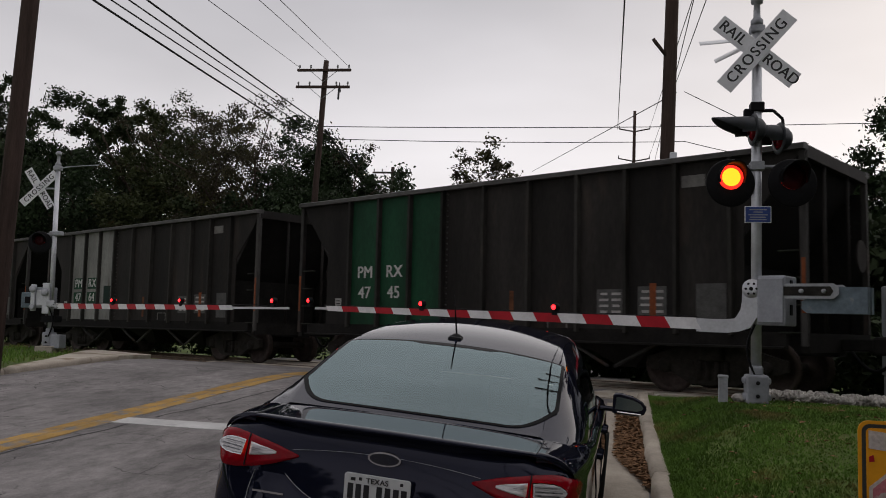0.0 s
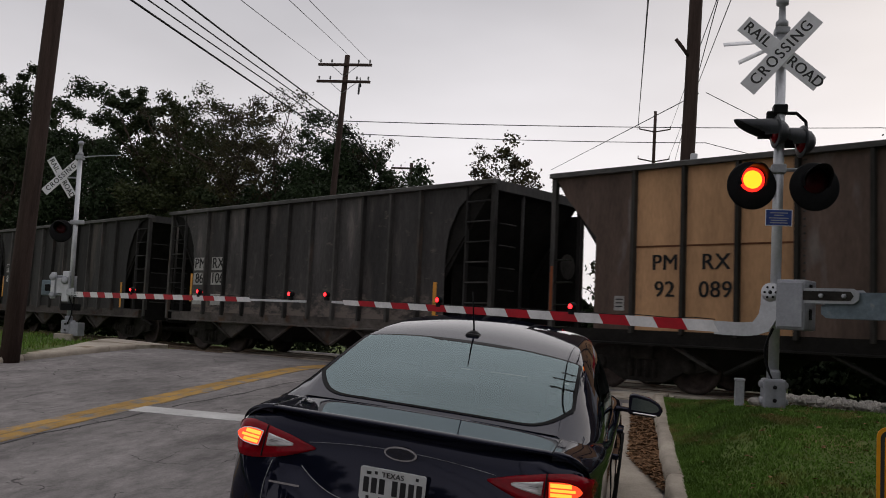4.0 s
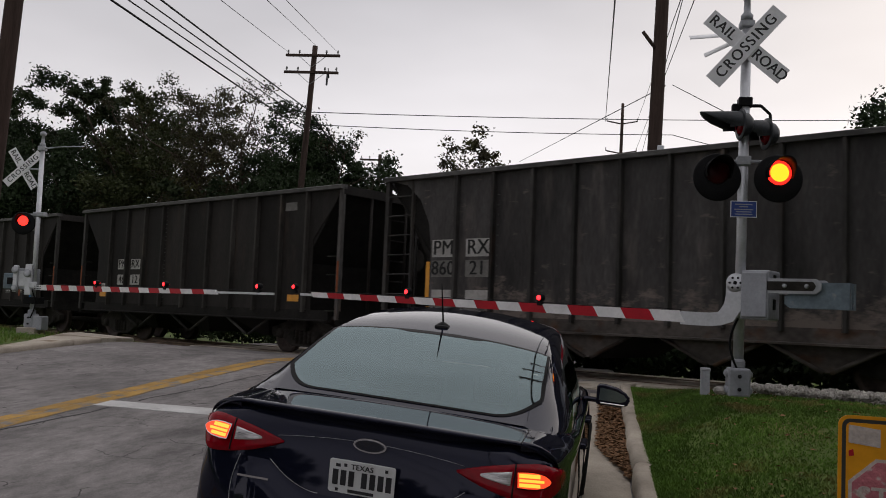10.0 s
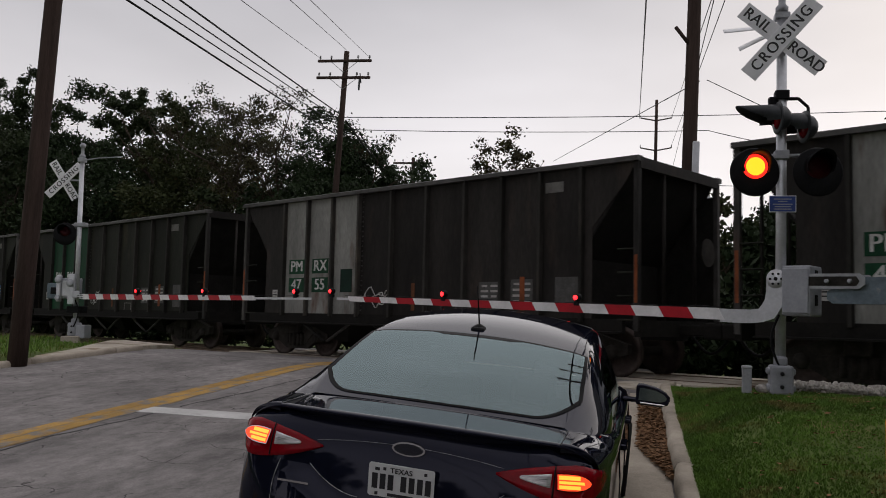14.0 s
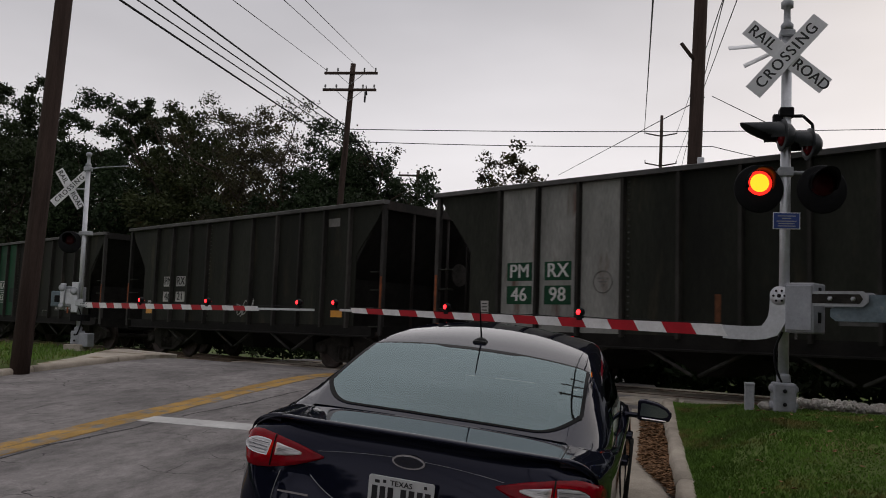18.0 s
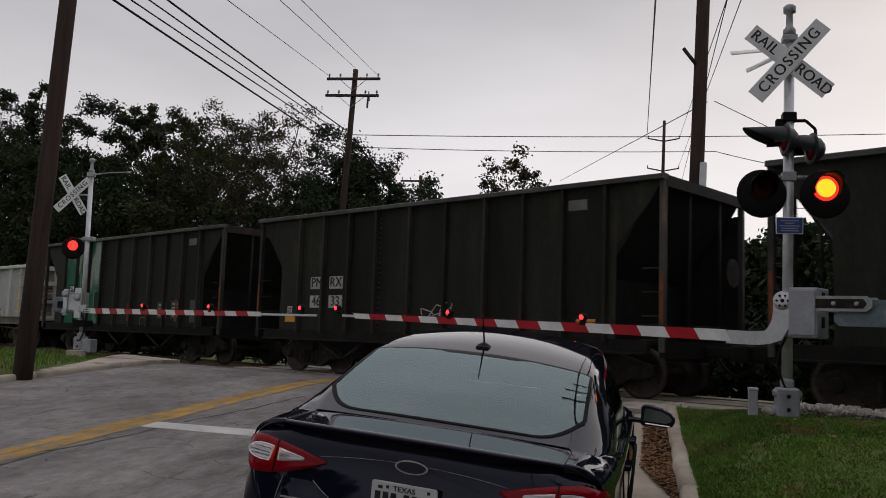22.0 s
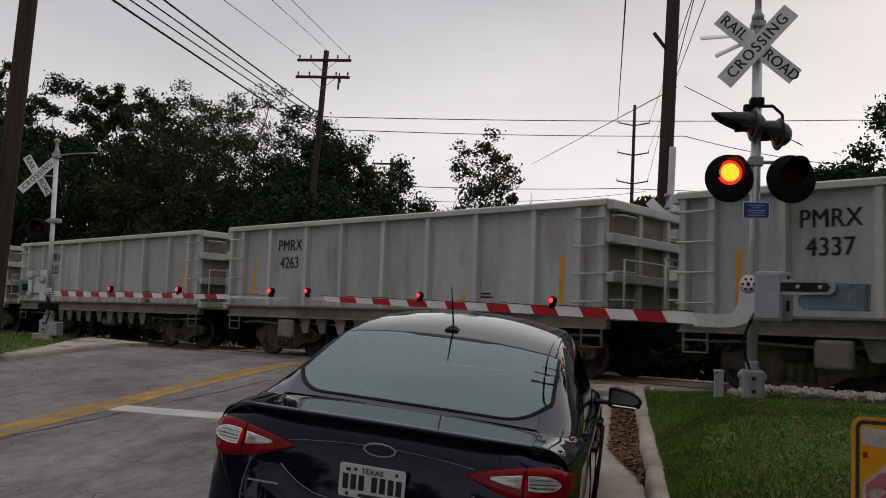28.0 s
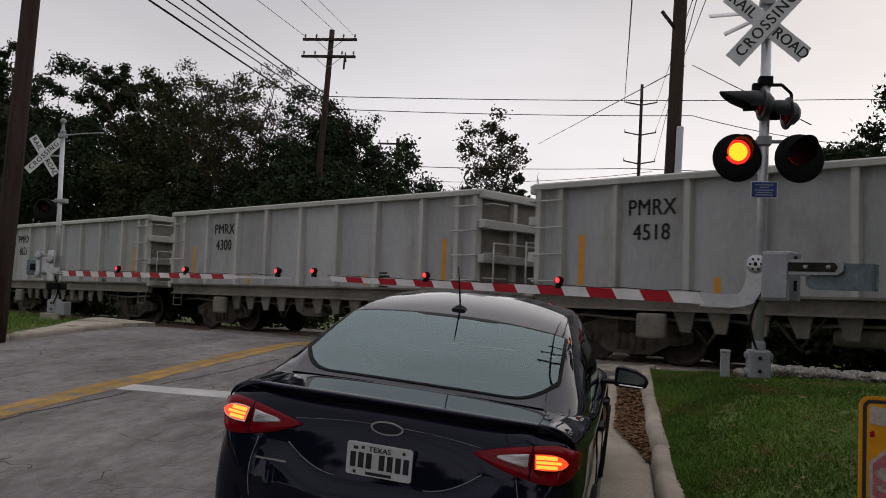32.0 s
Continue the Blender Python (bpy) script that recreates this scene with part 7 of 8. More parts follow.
# stations of the lower body: y, underside, centre top, shoulder height, half width, shoulder half width
BODY = np.array([(0.00, 0.40, 0.68, 0.62, 0.62, 0.56), (0.03, 0.33, 0.82, 0.74, 0.735, 0.68), (0.07, 0.29, 0.99, 0.88, 0.80, 0.745), (0.12, 0.27, 1.075, 0.98, 0.83, 0.775), (0.20, 0.25, 1.085, 1.025, 0.86, 0.80), (0.38, 0.24, 1.085, 1.038, 0.893, 0.825),
                 (0.60, 0.23, 1.07, 1.02, 0.91, 0.845), (1.0, 0.20, 1.05, 1.0, 0.926, 0.865), (1.6, 0.19, 1.0, 0.985, 0.926, 0.87), (2.4, 0.19, 0.98, 0.96, 0.926, 0.87), (3.2, 0.19, 0.98, 0.94, 0.926, 0.865),
                 (3.8, 0.20, 1.0, 0.93, 0.92, 0.85), (4.2, 0.22, 0.95, 0.88, 0.90, 0.82), (4.6, 0.22, 0.86, 0.78, 0.84, 0.74), (4.8, 0.24, 0.74, 0.66, 0.72, 0.62), (4.87, 0.30, 0.6, 0.55, 0.55, 0.48)])
# stations of the glasshouse: y, belt half width, belt height, roof-edge half width, roof-edge height, centre height
HOUSE = np.array([(0.50, 0.77, 1.072, 0.67, 1.096, 1.112), (0.62, 0.815, 1.064, 0.695, 1.128, 1.154), (0.9, 0.85, 1.03, 0.71, 1.215, 1.253), (1.25, 0.86, 1.0, 0.695, 1.317, 1.360), (1.55, 0.86, 0.98, 0.675, 1.386, 1.434),
                  (1.9, 0.86, 0.965, 0.65, 1.434, 1.489), (2.4, 0.855, 0.95, 0.635, 1.458, 1.530), (2.85, 0.85, 0.935, 0.62, 1.450, 1.525), (3.2, 0.84, 0.925, 0.605, 1.36, 1.43), (3.6, 0.82, 0.92, 0.66, 1.14, 1.19), (3.95, 0.76, 0.93, 0.69, 0.965, 0.995)])


def body_ring(y):
    zb, zt, zs, hw, hs = [spline(BODY[:, 0], BODY[:, i], y) for i in range(1, 6)]
    half = [(0.0, zb), (hw * 0.5, zb), (hw * 0.86, zb + 0.01), (hw * 0.96, zb + 0.06), (hw * 0.992, zb + 0.5 * (zs - zb) * 0.5), (hw, zb + 0.52 * (zs - zb)), (hw * 0.992, zb + 0.70 * (zs - zb)), (hw * 0.972, zs - 0.085), (hs + 0.036, zs - 0.038), (hs + 0.014, zs - 0.002), (hs - 0.03, zs + 0.022), (hs * 0.80, zs + (zt - zs) * 0.62 + 0.015), (hs * 0.5, zt - 0.012), (hs * 0.2, zt - 0.002), (0.0, zt)]
    pts = [(x, y, z) for x, z in half] + [(-x, y, z) for x, z in half[-2:0:-1]]
    return pts


def house_ring(y):
    hb, zb, ht, zt, zc = [spline(HOUSE[:, 0], HOUSE[:, i], y) for i in range(1, 6)]
    half = [(hb, zb - 0.05), (hb, zb)]
    for q in (0.2, 0.4, 0.6, 0.8):
        half.append((hb + (ht + 0.015 - hb) * q + 0.03 * math.sin(math.pi * q), zb + (zt - 0.012 - zb) * q))
    half += [(ht + 0.012, zt - 0.012), (ht - 0.022, zt + 0.008)]
    for q in (0.945, 0.90, 0.84, 0.76, 0.68, 0.6, 0.5, 0.4, 0.3, 0.2, 0.1):
        half.append((ht * q, zc - (zc - zt - 0.008) * q ** 2.2))
    half.append((0.0, zc))
    return [(x, y, z) for x, z in half] + [(-x, y, z) for x, z in half[-2::-1]]


SEDAN = pose(-1.088, 3.82, -0.112, 2.0, 4.6, -0.8)
sedan = thing("sedan", "black four-door sedan waiting at the gate with hazard lights on", "car", m=SEDAN)
bm = bmesh.new()
ys = [0.0, 0.015, 0.03, 0.05, 0.07, 0.09, 0.12, 0.16, 0.2, 0.28, 0.38, 0.48, 0.6, 0.8] + [1.0 + 0.2 * i for i in range(16)] + [4.15, 4.3, 4.45, 4.6, 4.7, 4.8, 4.84, 4.87]
rings = [body_ring(y) for y in ys]
ring_stack(bm, rings)
bmesh.ops.recalc_face_normals(bm, faces=bm.faces)
BODY_TREE = BVHTree.FromBMesh(bm)
part("body", bm, M_car, sedan, "glossy black body with sky reflections")
for sx in (1, -1):
    bm = bmesh.new()
    box(bm, sx * 0.79 - 0.01, sx * 0.79 + 0.01, 0.8, 3.6, 0.35, 0.93)
    part("door_card", bm, M_seat, sedan)

# glasshouse: sort its faces into roof, pillars and glass
hy = [0.50, 0.525, 0.56, 0.62, 0.70, 0.8, 0.9, 1.0, 1.1, 1.2, 1.3, 1.4, 1.5, 1.535, 1.55, 1.65, 1.75, 1.9, 2.05, 2.15, 2.25, 2.4, 2.6, 2.75, 2.85, 2.95, 3.05, 3.2, 3.4, 3.6, 3.8, 3.95]
hr = [house_ring(y) for y in hy]
K = len(hr[0])
groups = {"roof": [], "rear": [], "front": [], "side": []}
for j in range(len(hy) - 1):
    y0, y1 = hy[j], hy[j + 1]
    ym = (y0 + y1) / 2
    for i in range(K - 1):
        k = min(i, K - 2 - i)
        top = k >= 8
        if k >= 9 and 0.75 < ym < 1.40 or k >= 11 and 0.60 < ym < 1.45:
            g = "rear"
        elif top and 2.96 < ym < 3.85:
            g = "front"
        elif 1 <= k <= 4 and ((1.32 < ym < 2.12) or (2.20 < ym < 3.30)) and not (k == 4 and (ym < 1.45 or ym > 3.1)) and not (k >= 3 and ym > 3.2):
            g = "side"
        else:
            g = "roof"
        groups[g].append((j, i))


def skin(name, cells, material, parent, lift=0.0, label=""):
    bm = bmesh.new()
    made = {}
    for j, i in cells:
        vs = []
        for a, b in ((j, i), (j, i + 1), (j + 1, i + 1), (j + 1, i)):
            if (a, b) not in made:
                x, y, z = hr[a][b]
                made[(a, b)] = bm.verts.new((x, y, z + lift))
            vs.append(made[(a, b)])
        bm.faces.new(vs).smooth = True
    return part(name, bm, material, parent, label)


def thin_glass(name, tint):
    m = bpy.data.materials.new(name)
    m.use_nodes = True
    n, l = m.node_tree.nodes, m.node_tree.links
    out = n["Material Output"]
    n.remove(n["Principled BSDF"])
    tr, gl, fr, mx = n.new("ShaderNodeBsdfTransparent"), n.new("ShaderNodeBsdfGlossy"), n.new("ShaderNodeFresnel"), n.new("ShaderNodeMixShader")
    tr.inputs[0].default_value = (*tint, 1)
    gl.inputs["Roughness"].default_value = 0.02
    gl.inputs[0].default_value = (0.72, 0.90, 0.94, 1)
    fr.inputs[0].default_value = 2.1
    l.new(fr.outputs[0], mx.inputs[0])
    l.new(tr.outputs[0], mx.inputs[1])
    l.new(gl.outputs[0], mx.inputs[2])
    l.new(mx.outputs[0], out.inputs[0])
    return m


M_rear_pane, M_side_pane, M_front_pane = thin_glass("tinted_rear_pane", (0.38, 0.45, 0.46)), thin_glass("dark_side_pane", (0.16, 0.18, 0.19)), thin_glass("windscreen_pane", (0.7, 0.76, 0.74))
skin("roof", groups["roof"], M_car, sedan, label="black roof and pillars")


def window_edge(u):
    """Lower and upper edge of the rear window across its width."""
    k = abs(u)
    return 0.535 + 0.018 * k * k + 0.25 * max(0.0, (k - 0.66) / 0.34) ** 2.3, 1.492 - 0.035 * k * k - 0.03 * max(0.0, (k - 0.85) / 0.15) ** 2


def window_point(u, v, lift):
    lo_, hi_ = window_edge(u)
    y = lo_ + (hi_ - lo_) * v
    x = u * (0.702 - 0.034 * v)
    ht, zt, zc = [spline(HOUSE[:, 0], HOUSE[:, i], y) for i in (3, 4, 5)]
    return (x, y, zc - (zc - zt - 0.008) * (abs(x) / ht) ** 2.2 + lift)


def window_grid(us, lo_edge, hi_edge, lift, rows):
    """A strip of the window between two edges given as shares of its height across its width."""
    bm = bmesh.new()
    g = [[bm.verts.new(window_point(u, lo_edge(u) + (hi_edge(u) - lo_edge(u)) * r / rows, lift)) for u in us] for r in range(rows + 1)]
    for j in range(rows):
        for i in range(len(us) - 1):
            bm.faces.new((g[j][i], g[j][i + 1], g[j + 1][i + 1], g[j + 1][i])).smooth = True
    return bm


frit_low = lambda u: 0.02 + 0.07 * max(0.0, (abs(u) - 0.62) / 0.38) ** 2.2
frit_high = lambda u: 0.975 - 0.035 * smooth((0.42 - abs(u)) / 0.12)
PANE = 0.972
us = [-PANE + 2 * PANE * i / 44 for i in range(45)]
part("rear_window", window_grid(us, frit_low, frit_high, 0.003, 22), M_rear_pane, sedan, "wide curved rear window reflecting the grey sky")
part("window_frit", window_grid(us, lambda u: 0.0, frit_low, 0.0035, 3), M_frit, sedan, "black painted border of the rear window")
part("window_frit", window_grid(us, frit_high, lambda u: 1.0, 0.0035, 2), M_frit, sedan, "black painted border of the rear window")
for side in (-1, 1):
    part("window_frit", window_grid([side * (PANE + (1 - PANE) * i / 3) for i in range(4)], lambda u: 0.0, lambda u: 1.0, 0.0035, 22), M_frit, sedan, "black painted border of the rear window")
skin("windscreen", groups["front"], M_front_pane, sedan)
for s_ in (0, 1):
    skin("side_window", [c for c in groups["side"] if (c[1] < K // 2) == bool(s_)], M_side_pane, sedan)
# cabin
bm = bmesh.new()
box(bm, -0.78, 0.78, 0.75, 3.7, 0.32, 0.42)
part("cabin_floor", bm, M_seat, sedan)
bm = bmesh.new()
box(bm, -0.70, 0.70, 0.58, 1.25, 0.98, 1.02)
part("parcel_shelf", bm, M_seat, sedan)
bm = bmesh.new()
bevelled(bm, -0.72, 0.72, 3.05, 3.75, 0.55, 0.97, 0.05, 2)
part("dashboard", bm, M_seat, sedan)
for cx, y0 in ((-0.38, 1.25), (0.38, 1.25), (-0.38, 2.25), (0.38, 2.25)):
    bm = bmesh.new()
    bevelled(bm, cx - 0.27, cx + 0.27, y0, y0 + 0.16, 0.42, 1.06, 0.05, 2)
    bevelled(bm, cx - 0.13, cx + 0.13, y0 + 0.02, y0 + 0.12, 1.08, 1.25, 0.04, 2)
    bevelled(bm, cx - 0.26, cx + 0.26, y0 + 0.1, y0 + 0.6, 0.42, 0.58, 0.05, 2)
    part("seat", bm, M_seat, sedan)


def pressed(name, outline, lift, thick, material, parent, label="", rows=10, back=None):
    """A thin piece pressed on the rear of the body: outline in (x, z), filled as a grid between its lower and upper edges."""
    lower, upper = outline
    bm = bmesh.new()
    grid = []
    for r in range(rows + 1):
        line = []
        for (xa, za), (xb, zb) in zip(lower, upper):
            x, z = xa + (xb - xa) * r / rows, za + (zb - za) * r / rows
            hit = BODY_TREE.ray_cast(Vector((x, -1.0, z)), Vector((0, 1, 0)))
            if hit[0] is None:
                near_ = BODY_TREE.find_nearest(Vector((x, 0.3, z)))
                p, nrm = near_[0], near_[1]
            else:
                p, nrm = hit[0], hit[1]
            edge = 0.0 if 0 < r < rows and line and len(line) < len(lower) - 1 else 0.6
            line.append(bm.verts.new(p + nrm * lift * (1 - edge)))
        grid.append(line)
    for a, b in zip(grid[:-1], grid[1:]):
        for i in range(len(a) - 1):
            bm.faces.new((a[i], a[i + 1], b[i + 1], b[i])).smooth = True
    return part(name, bm, material, parent, label)


def band(x0, x1, lo, hi, n=12):
    xs = [x0 + (x1 - x0) * i / n for i in range(n + 1)]
    return [(x, lo(i / n)) for i, x in enumerate(xs)], [(x, hi(i / n)) for i, x in enumerate(xs)]


tail_inserts = []
for sx in (1, -1):
    # lens: pointed towards the middle of the car, deep at the corner
    close = lambda q: math.sqrt(max(0.0, 1 - max(0.0, (q - 0.62) / 0.38) ** 2.6))
    lo = lambda q: 0.938 - (0.002 + 0.092 * (1 - (1 - q) ** 2.2)) * close(q)
    hi = lambda q: 0.942 + (0.002 + 0.072 * (1 - (1 - q) ** 2.0)) * close(q)
    lamp = pressed("tail_lamp", band(sx * 0.405, sx * 0.868, lo, hi, 22), 0.016, 0.0, M_tail_red, sedan, "deep red tail lamp cluster with clear inner lens")
    pressed("reversing_lens", band(sx * 0.505, sx * 0.654, lambda q: 0.938 - 0.031 * q ** 0.7, lambda q: 0.942 + 0.031 * q ** 0.7, 11), 0.022, 0.0, M_tail_clear, lamp, "clear reversing lens")
    pressed("reflector_bar", band(sx * 0.575, sx * 0.645, lambda q: 0.940, lambda q: 0.948, 4), 0.027, 0.0, M_lamp_bar, lamp, rows=2)
    bm = bmesh.new()
    tube(bm, [BODY_TREE.ray_cast(Vector((sx * 0.661, -1.0, z)), Vector((0, 1, 0)))[0] + Vector((0, -0.018, 0)) for z in (0.868, 0.90, 0.93, 0.96, 0.99, 1.006)], 0.004, 5)
    part("lens_gap", bm, M_trim, lamp)
    # flashing insert: a thin plate, lit on one face and clear on the other, that turns about its long axis
    ends = [BODY_TREE.ray_cast(Vector((sx * x, -1.0, 0.941)), Vector((0, 1, 0)))[0] for x in (0.668, 0.742, 0.815)]
    run_ = ends[2] - ends[0]
    n_out = Vector((run_.y * sx, -abs(run_.x), 0.06)).normalized()
    rest = Matrix.Translation(ends[1] + n_out * 0.019) @ n_out.to_track_quat("-Y", "Z").to_matrix().to_4x4()
    # square towards the middle of the car, drawn out to a point at the corner
    eye = lambda g: [(sx * a_, b_) for a_, b_ in [(-0.076 - g, -0.032 - g), (-0.03, -0.035 - g), (0.015, -0.033 - g), (0.048, -0.025 - g), (0.068, -0.013 - g), (0.077 + g, 0.0), (0.068, 0.013 + g), (0.048, 0.025 + g), (0.015, 0.033 + g), (-0.03, 0.035 + g), (-0.076 - g, 0.032 + g)]]

    def plate_piece(name, g, y0, y1, material, under, label=""):
        bm = bmesh.new()
        prism(bm, eye(g), y0, y1)
        bmesh.ops.recalc_face_normals(bm, faces=bm.faces)
        return part(name, bm, material, under, label)

    ins = plate_piece("lamp_insert", 0.004, -0.001, 0.001, M_chrome, lamp, "clear outer lens with lit bars")
    ins.matrix_basis = rest
    plate_piece("bright_face", 0.0, -0.0022, -0.0014, M_lit_tail, ins)
    plate_piece("clear_face", 0.0, 0.0014, 0.0022, M_tail_clear, ins)
    for z0, z1, x1 in ((-0.028, -0.013, 0.026), (-0.007, 0.005, 0.044), (0.011, 0.028, 0.026)):
        x0_, x1_ = sorted((-sx * 0.070, sx * x1))
        bm = bmesh.new()
        bevelled(bm, x0_, x1_, -0.0045, -0.0026, z0, z1, 0.0008, 1)
        part("lit_bar", bm, M_lit_tail_core, ins)
    for z0, z1, x1 in ((-0.020, -0.016, 0.045), (-0.002, 0.004, 0.056), (0.014, 0.020, 0.045)):
        x0_, x1_ = sorted((-sx * 0.070, sx * x1))
        bm = bmesh.new()
        bevelled(bm, x0_, x1_, 0.0026, 0.0045, z0, z1, 0.0008, 1)
        part("reflector_bar", bm, M_lamp_bar, ins)
    tail_inserts.append((ins, rest))

# boot lid: lip spoiler, shut lines, plate recess, crease highlight, badge
bm = bmesh.new()
sec = []
for i in range(41):
    x = -0.81 + 1.62 * i / 40
    q = abs(x) / 0.81
    fall = 0.016 * (abs(x) / 0.67) ** 2.2 + 0.055 * max(0.0, (abs(x) - 0.64) / 0.17) ** 2
    edge_y = 0.050 + 0.13 * q ** 2.8
    lip = 0.050 * (1 - q ** 3) + 0.006
    top = []
    for k in range(11):
        r = k / 10
        top.append((x, edge_y + (0.515 - edge_y) * r, 1.110 - fall - 0.003 * math.sin(math.pi * r) + 0.003 * r))
    sec.append([(x, 0.62, 1.06 - fall)] + top[::-1] + [(x, edge_y - 0.006, 1.104 - fall), (x, edge_y - 0.004, 1.096 - fall), (x, edge_y + 0.03, 1.104 - 0.5 * lip - fall), (x, edge_y + 0.05, 1.104 - lip - fall), (x, 0.62, 1.0 - fall)])
ring_stack(bm, sec, True)
part("boot_lid", bm, M_car, sedan, "black boot lid with a lip along its trailing edge")
# rear wings: smooth panels from the edge of the lid over the shoulder, up to the pillars
for sx in (1, -1):
    rings_ = []
    for k in range(22):
        y = 0.10 + 0.045 * k
        zs_, hs_ = spline(BODY[:, 0], BODY[:, 3], max(y, 0.2)), spline(BODY[:, 0], BODY[:, 5], max(y, 0.2))
        grow = smooth((y - 0.48) / 0.25)
        hb_, zb_ = (spline(HOUSE[:, 0], HOUSE[:, i], max(y, 0.5)) for i in (1, 2))
        ax, az = 0.668 + (hb_ + 0.004 - 0.668) * grow, 1.091 + (zb_ + 0.012 - 1.091) * grow
        bx, bz = hs_ + 0.040, zs_ - 0.034
        ring = []
        for i in range(13):
            a_ = math.pi / 2 * i / 12
            x = ax + (bx - ax) * math.sin(a_) ** 0.9
            y_ = max(y, 0.046 + 0.13 * (x / 0.81) ** 2.8) if k > 1 else 0.046 + 0.13 * (x / 0.81) ** 2.8 + 0.012 * (1 - k)
            ring.append((sx * x, y_, bz + (az - bz) * math.cos(a_) ** 1.1 - (0.032 * (1 - i / 12) + 0.004 if k == 0 else 0.0)))
        rings_.append(ring)
    bm = bmesh.new()
    g = [[bm.verts.new(p_) for p_ in ring] for ring in rings_]
    for j in range(21):
        for i in range(12):
            bm.faces.new((g[j][i], g[j][i + 1], g[j + 1][i + 1], g[j + 1][i])).smooth = True
    bmesh.ops.remove_doubles(bm, verts=bm.verts, dist=0.0004)
    bmesh.ops.recalc_face_normals(bm, faces=bm.faces)
    part("rear_wing", bm, M_car, sedan)
    bm = bmesh.new()
    tube(bm, [Vector(ring[0]) + Vector((0, 0, 0.001)) for ring in rings_[1:11]], 0.0025, 5)
    part("lid_gap", bm, M_trim, sedan)
# thin pale tube that draws the highlight along the body crease
for z_, half_w, drop in ((0.995, 0.44, 0.03),):
    bm = bmesh.new()
    pts = []
    for i in range(21):
        x = -half_w + 2 * half_w * i / 20
        h_ = BODY_TREE.ray_cast(Vector((x, -1, z_ - drop * (x / half_w) ** 2)), Vector((0, 1, 0)))[0]
        if h_ is not None:
            pts.append(h_ + Vector((0, -0.006, 0)))
    tube(bm, pts, 0.0013, 5)
    part("trim_strip", bm, M_galv_dull, sedan)
# boot shut lines as pale tubes, for the light their edges catch
for sx in (1, -1):
    for course in (lambda q: (0.455 - 0.25 * q, 0.857 - 0.109 * (1 - (1 - q) ** 1.9)), lambda q: (0.605 + 0.022 * math.sin(math.pi * q), 0.858 - 0.27 * q)):
        pts = []
        for i in range(15):
            x, z = course(i / 14)
            pts.append(BODY_TREE.ray_cast(Vector((sx * x, -1, z)), Vector((0, 1, 0)))[0] + Vector((0, -0.002, 0)))
        bm = bmesh.new()
        tube(bm, pts, 0.0018, 5)
        part("shut_line", bm, M_galv_dull, sedan)
bh = BODY_TREE.ray_cast(Vector((0, -1, 0.985)), Vector((0, 1, 0)))[0]
bm = bmesh.new()
prism(bm, [(0.078 * math.cos(2 * math.pi * i / 32), 0.985 + 0.032 * math.sin(2 * math.pi * i / 32)) for i in range(32)], bh.y - 0.014, bh.y + 0.02)
badge = part("badge", bm, M_chrome, sedan, "oval badge")
bm = bmesh.new()
prism(bm, [(0.068 * math.cos(2 * math.pi * i / 32), 0.985 + 0.025 * math.sin(2 * math.pi * i / 32)) for i in range(32)], bh.y - 0.018, bh.y - 0.013)
part("badge_face", bm, M_badge, badge)
# number plate
py = BODY_TREE.ray_cast(Vector((0, -1, 0.80)), Vector((0, 1, 0)))[0].y
PLATE = pose(-0.005, py - 0.022, 0.845, 7, 0, 0)
bm = bmesh.new()
prism(bm, [(a, b) for a, b in rounded(0.305, 0.152, 0.012, 4)], -0.003, 0.003)
number_plate = part("number_plate", bm, M_numberplate, sedan, "white number plate with dark bars", PLATE)
letters("lettering", "TEXAS", 0.034, M_plate_bar, number_plate, pose(0, -0.0045, 0.050, 90), 0.0008, 1.05)
BARS = [(-0.112, 0.05, 0.022), (-0.078, 0.054, 0.014), (0.112, 0.054, 0.014), (0.0, -0.062, 0.12), (-0.112, -0.062, 0.014)]
for x, z, w in BARS:
    bm = bmesh.new()
    box(bm, x - w / 2, x + w / 2, -0.0045, -0.0025, z - 0.007, z + 0.007)
    part("text_bar", bm, M_plate_bar, number_plate)
for k, x in enumerate((-0.122, -0.085, -0.048, 0.012, 0.050, 0.088, 0.125)):
    bm = bmesh.new()
    box(bm, x - 0.013, x + 0.013, -0.0045, -0.0025, -0.040, 0.030)
    part("text_bar", bm, M_plate_bar, number_plate)
# bumper: a shell that swells out below the lid
def bumper_top(x):
    q = min(1.0, max(0.0, (0.455 - abs(x)) / 0.25))
    return 0.853 - 0.109 * (1 - (1 - q) ** 1.9)


def bumper_point(x, z):
    h_ = BODY_TREE.ray_cast(Vector((x, -1, z)), Vector((0, 1, 0)))[0]
    swell = 0.036 * smooth((bumper_top(x) - z) / 0.10) * (1 - smooth((abs(x) - 0.50) / 0.105))
    return h_ + Vector((0, -0.0012 - swell, 0))


bm = bmesh.new()
g = [[bm.verts.new(bumper_point(x, 0.45 + (bumper_top(x) - 0.45) * r / 16)) for x in [-0.6 + 0.03 * i for i in range(41)]] for r in range(17)]
for j in range(16):
    for i in range(40):
        bm.faces.new((g[j][i], g[j][i + 1], g[j + 1][i + 1], g[j + 1][i])).smooth = True
part("bumper", bm, M_car, sedan, "black bumper swelling out below the boot lid")
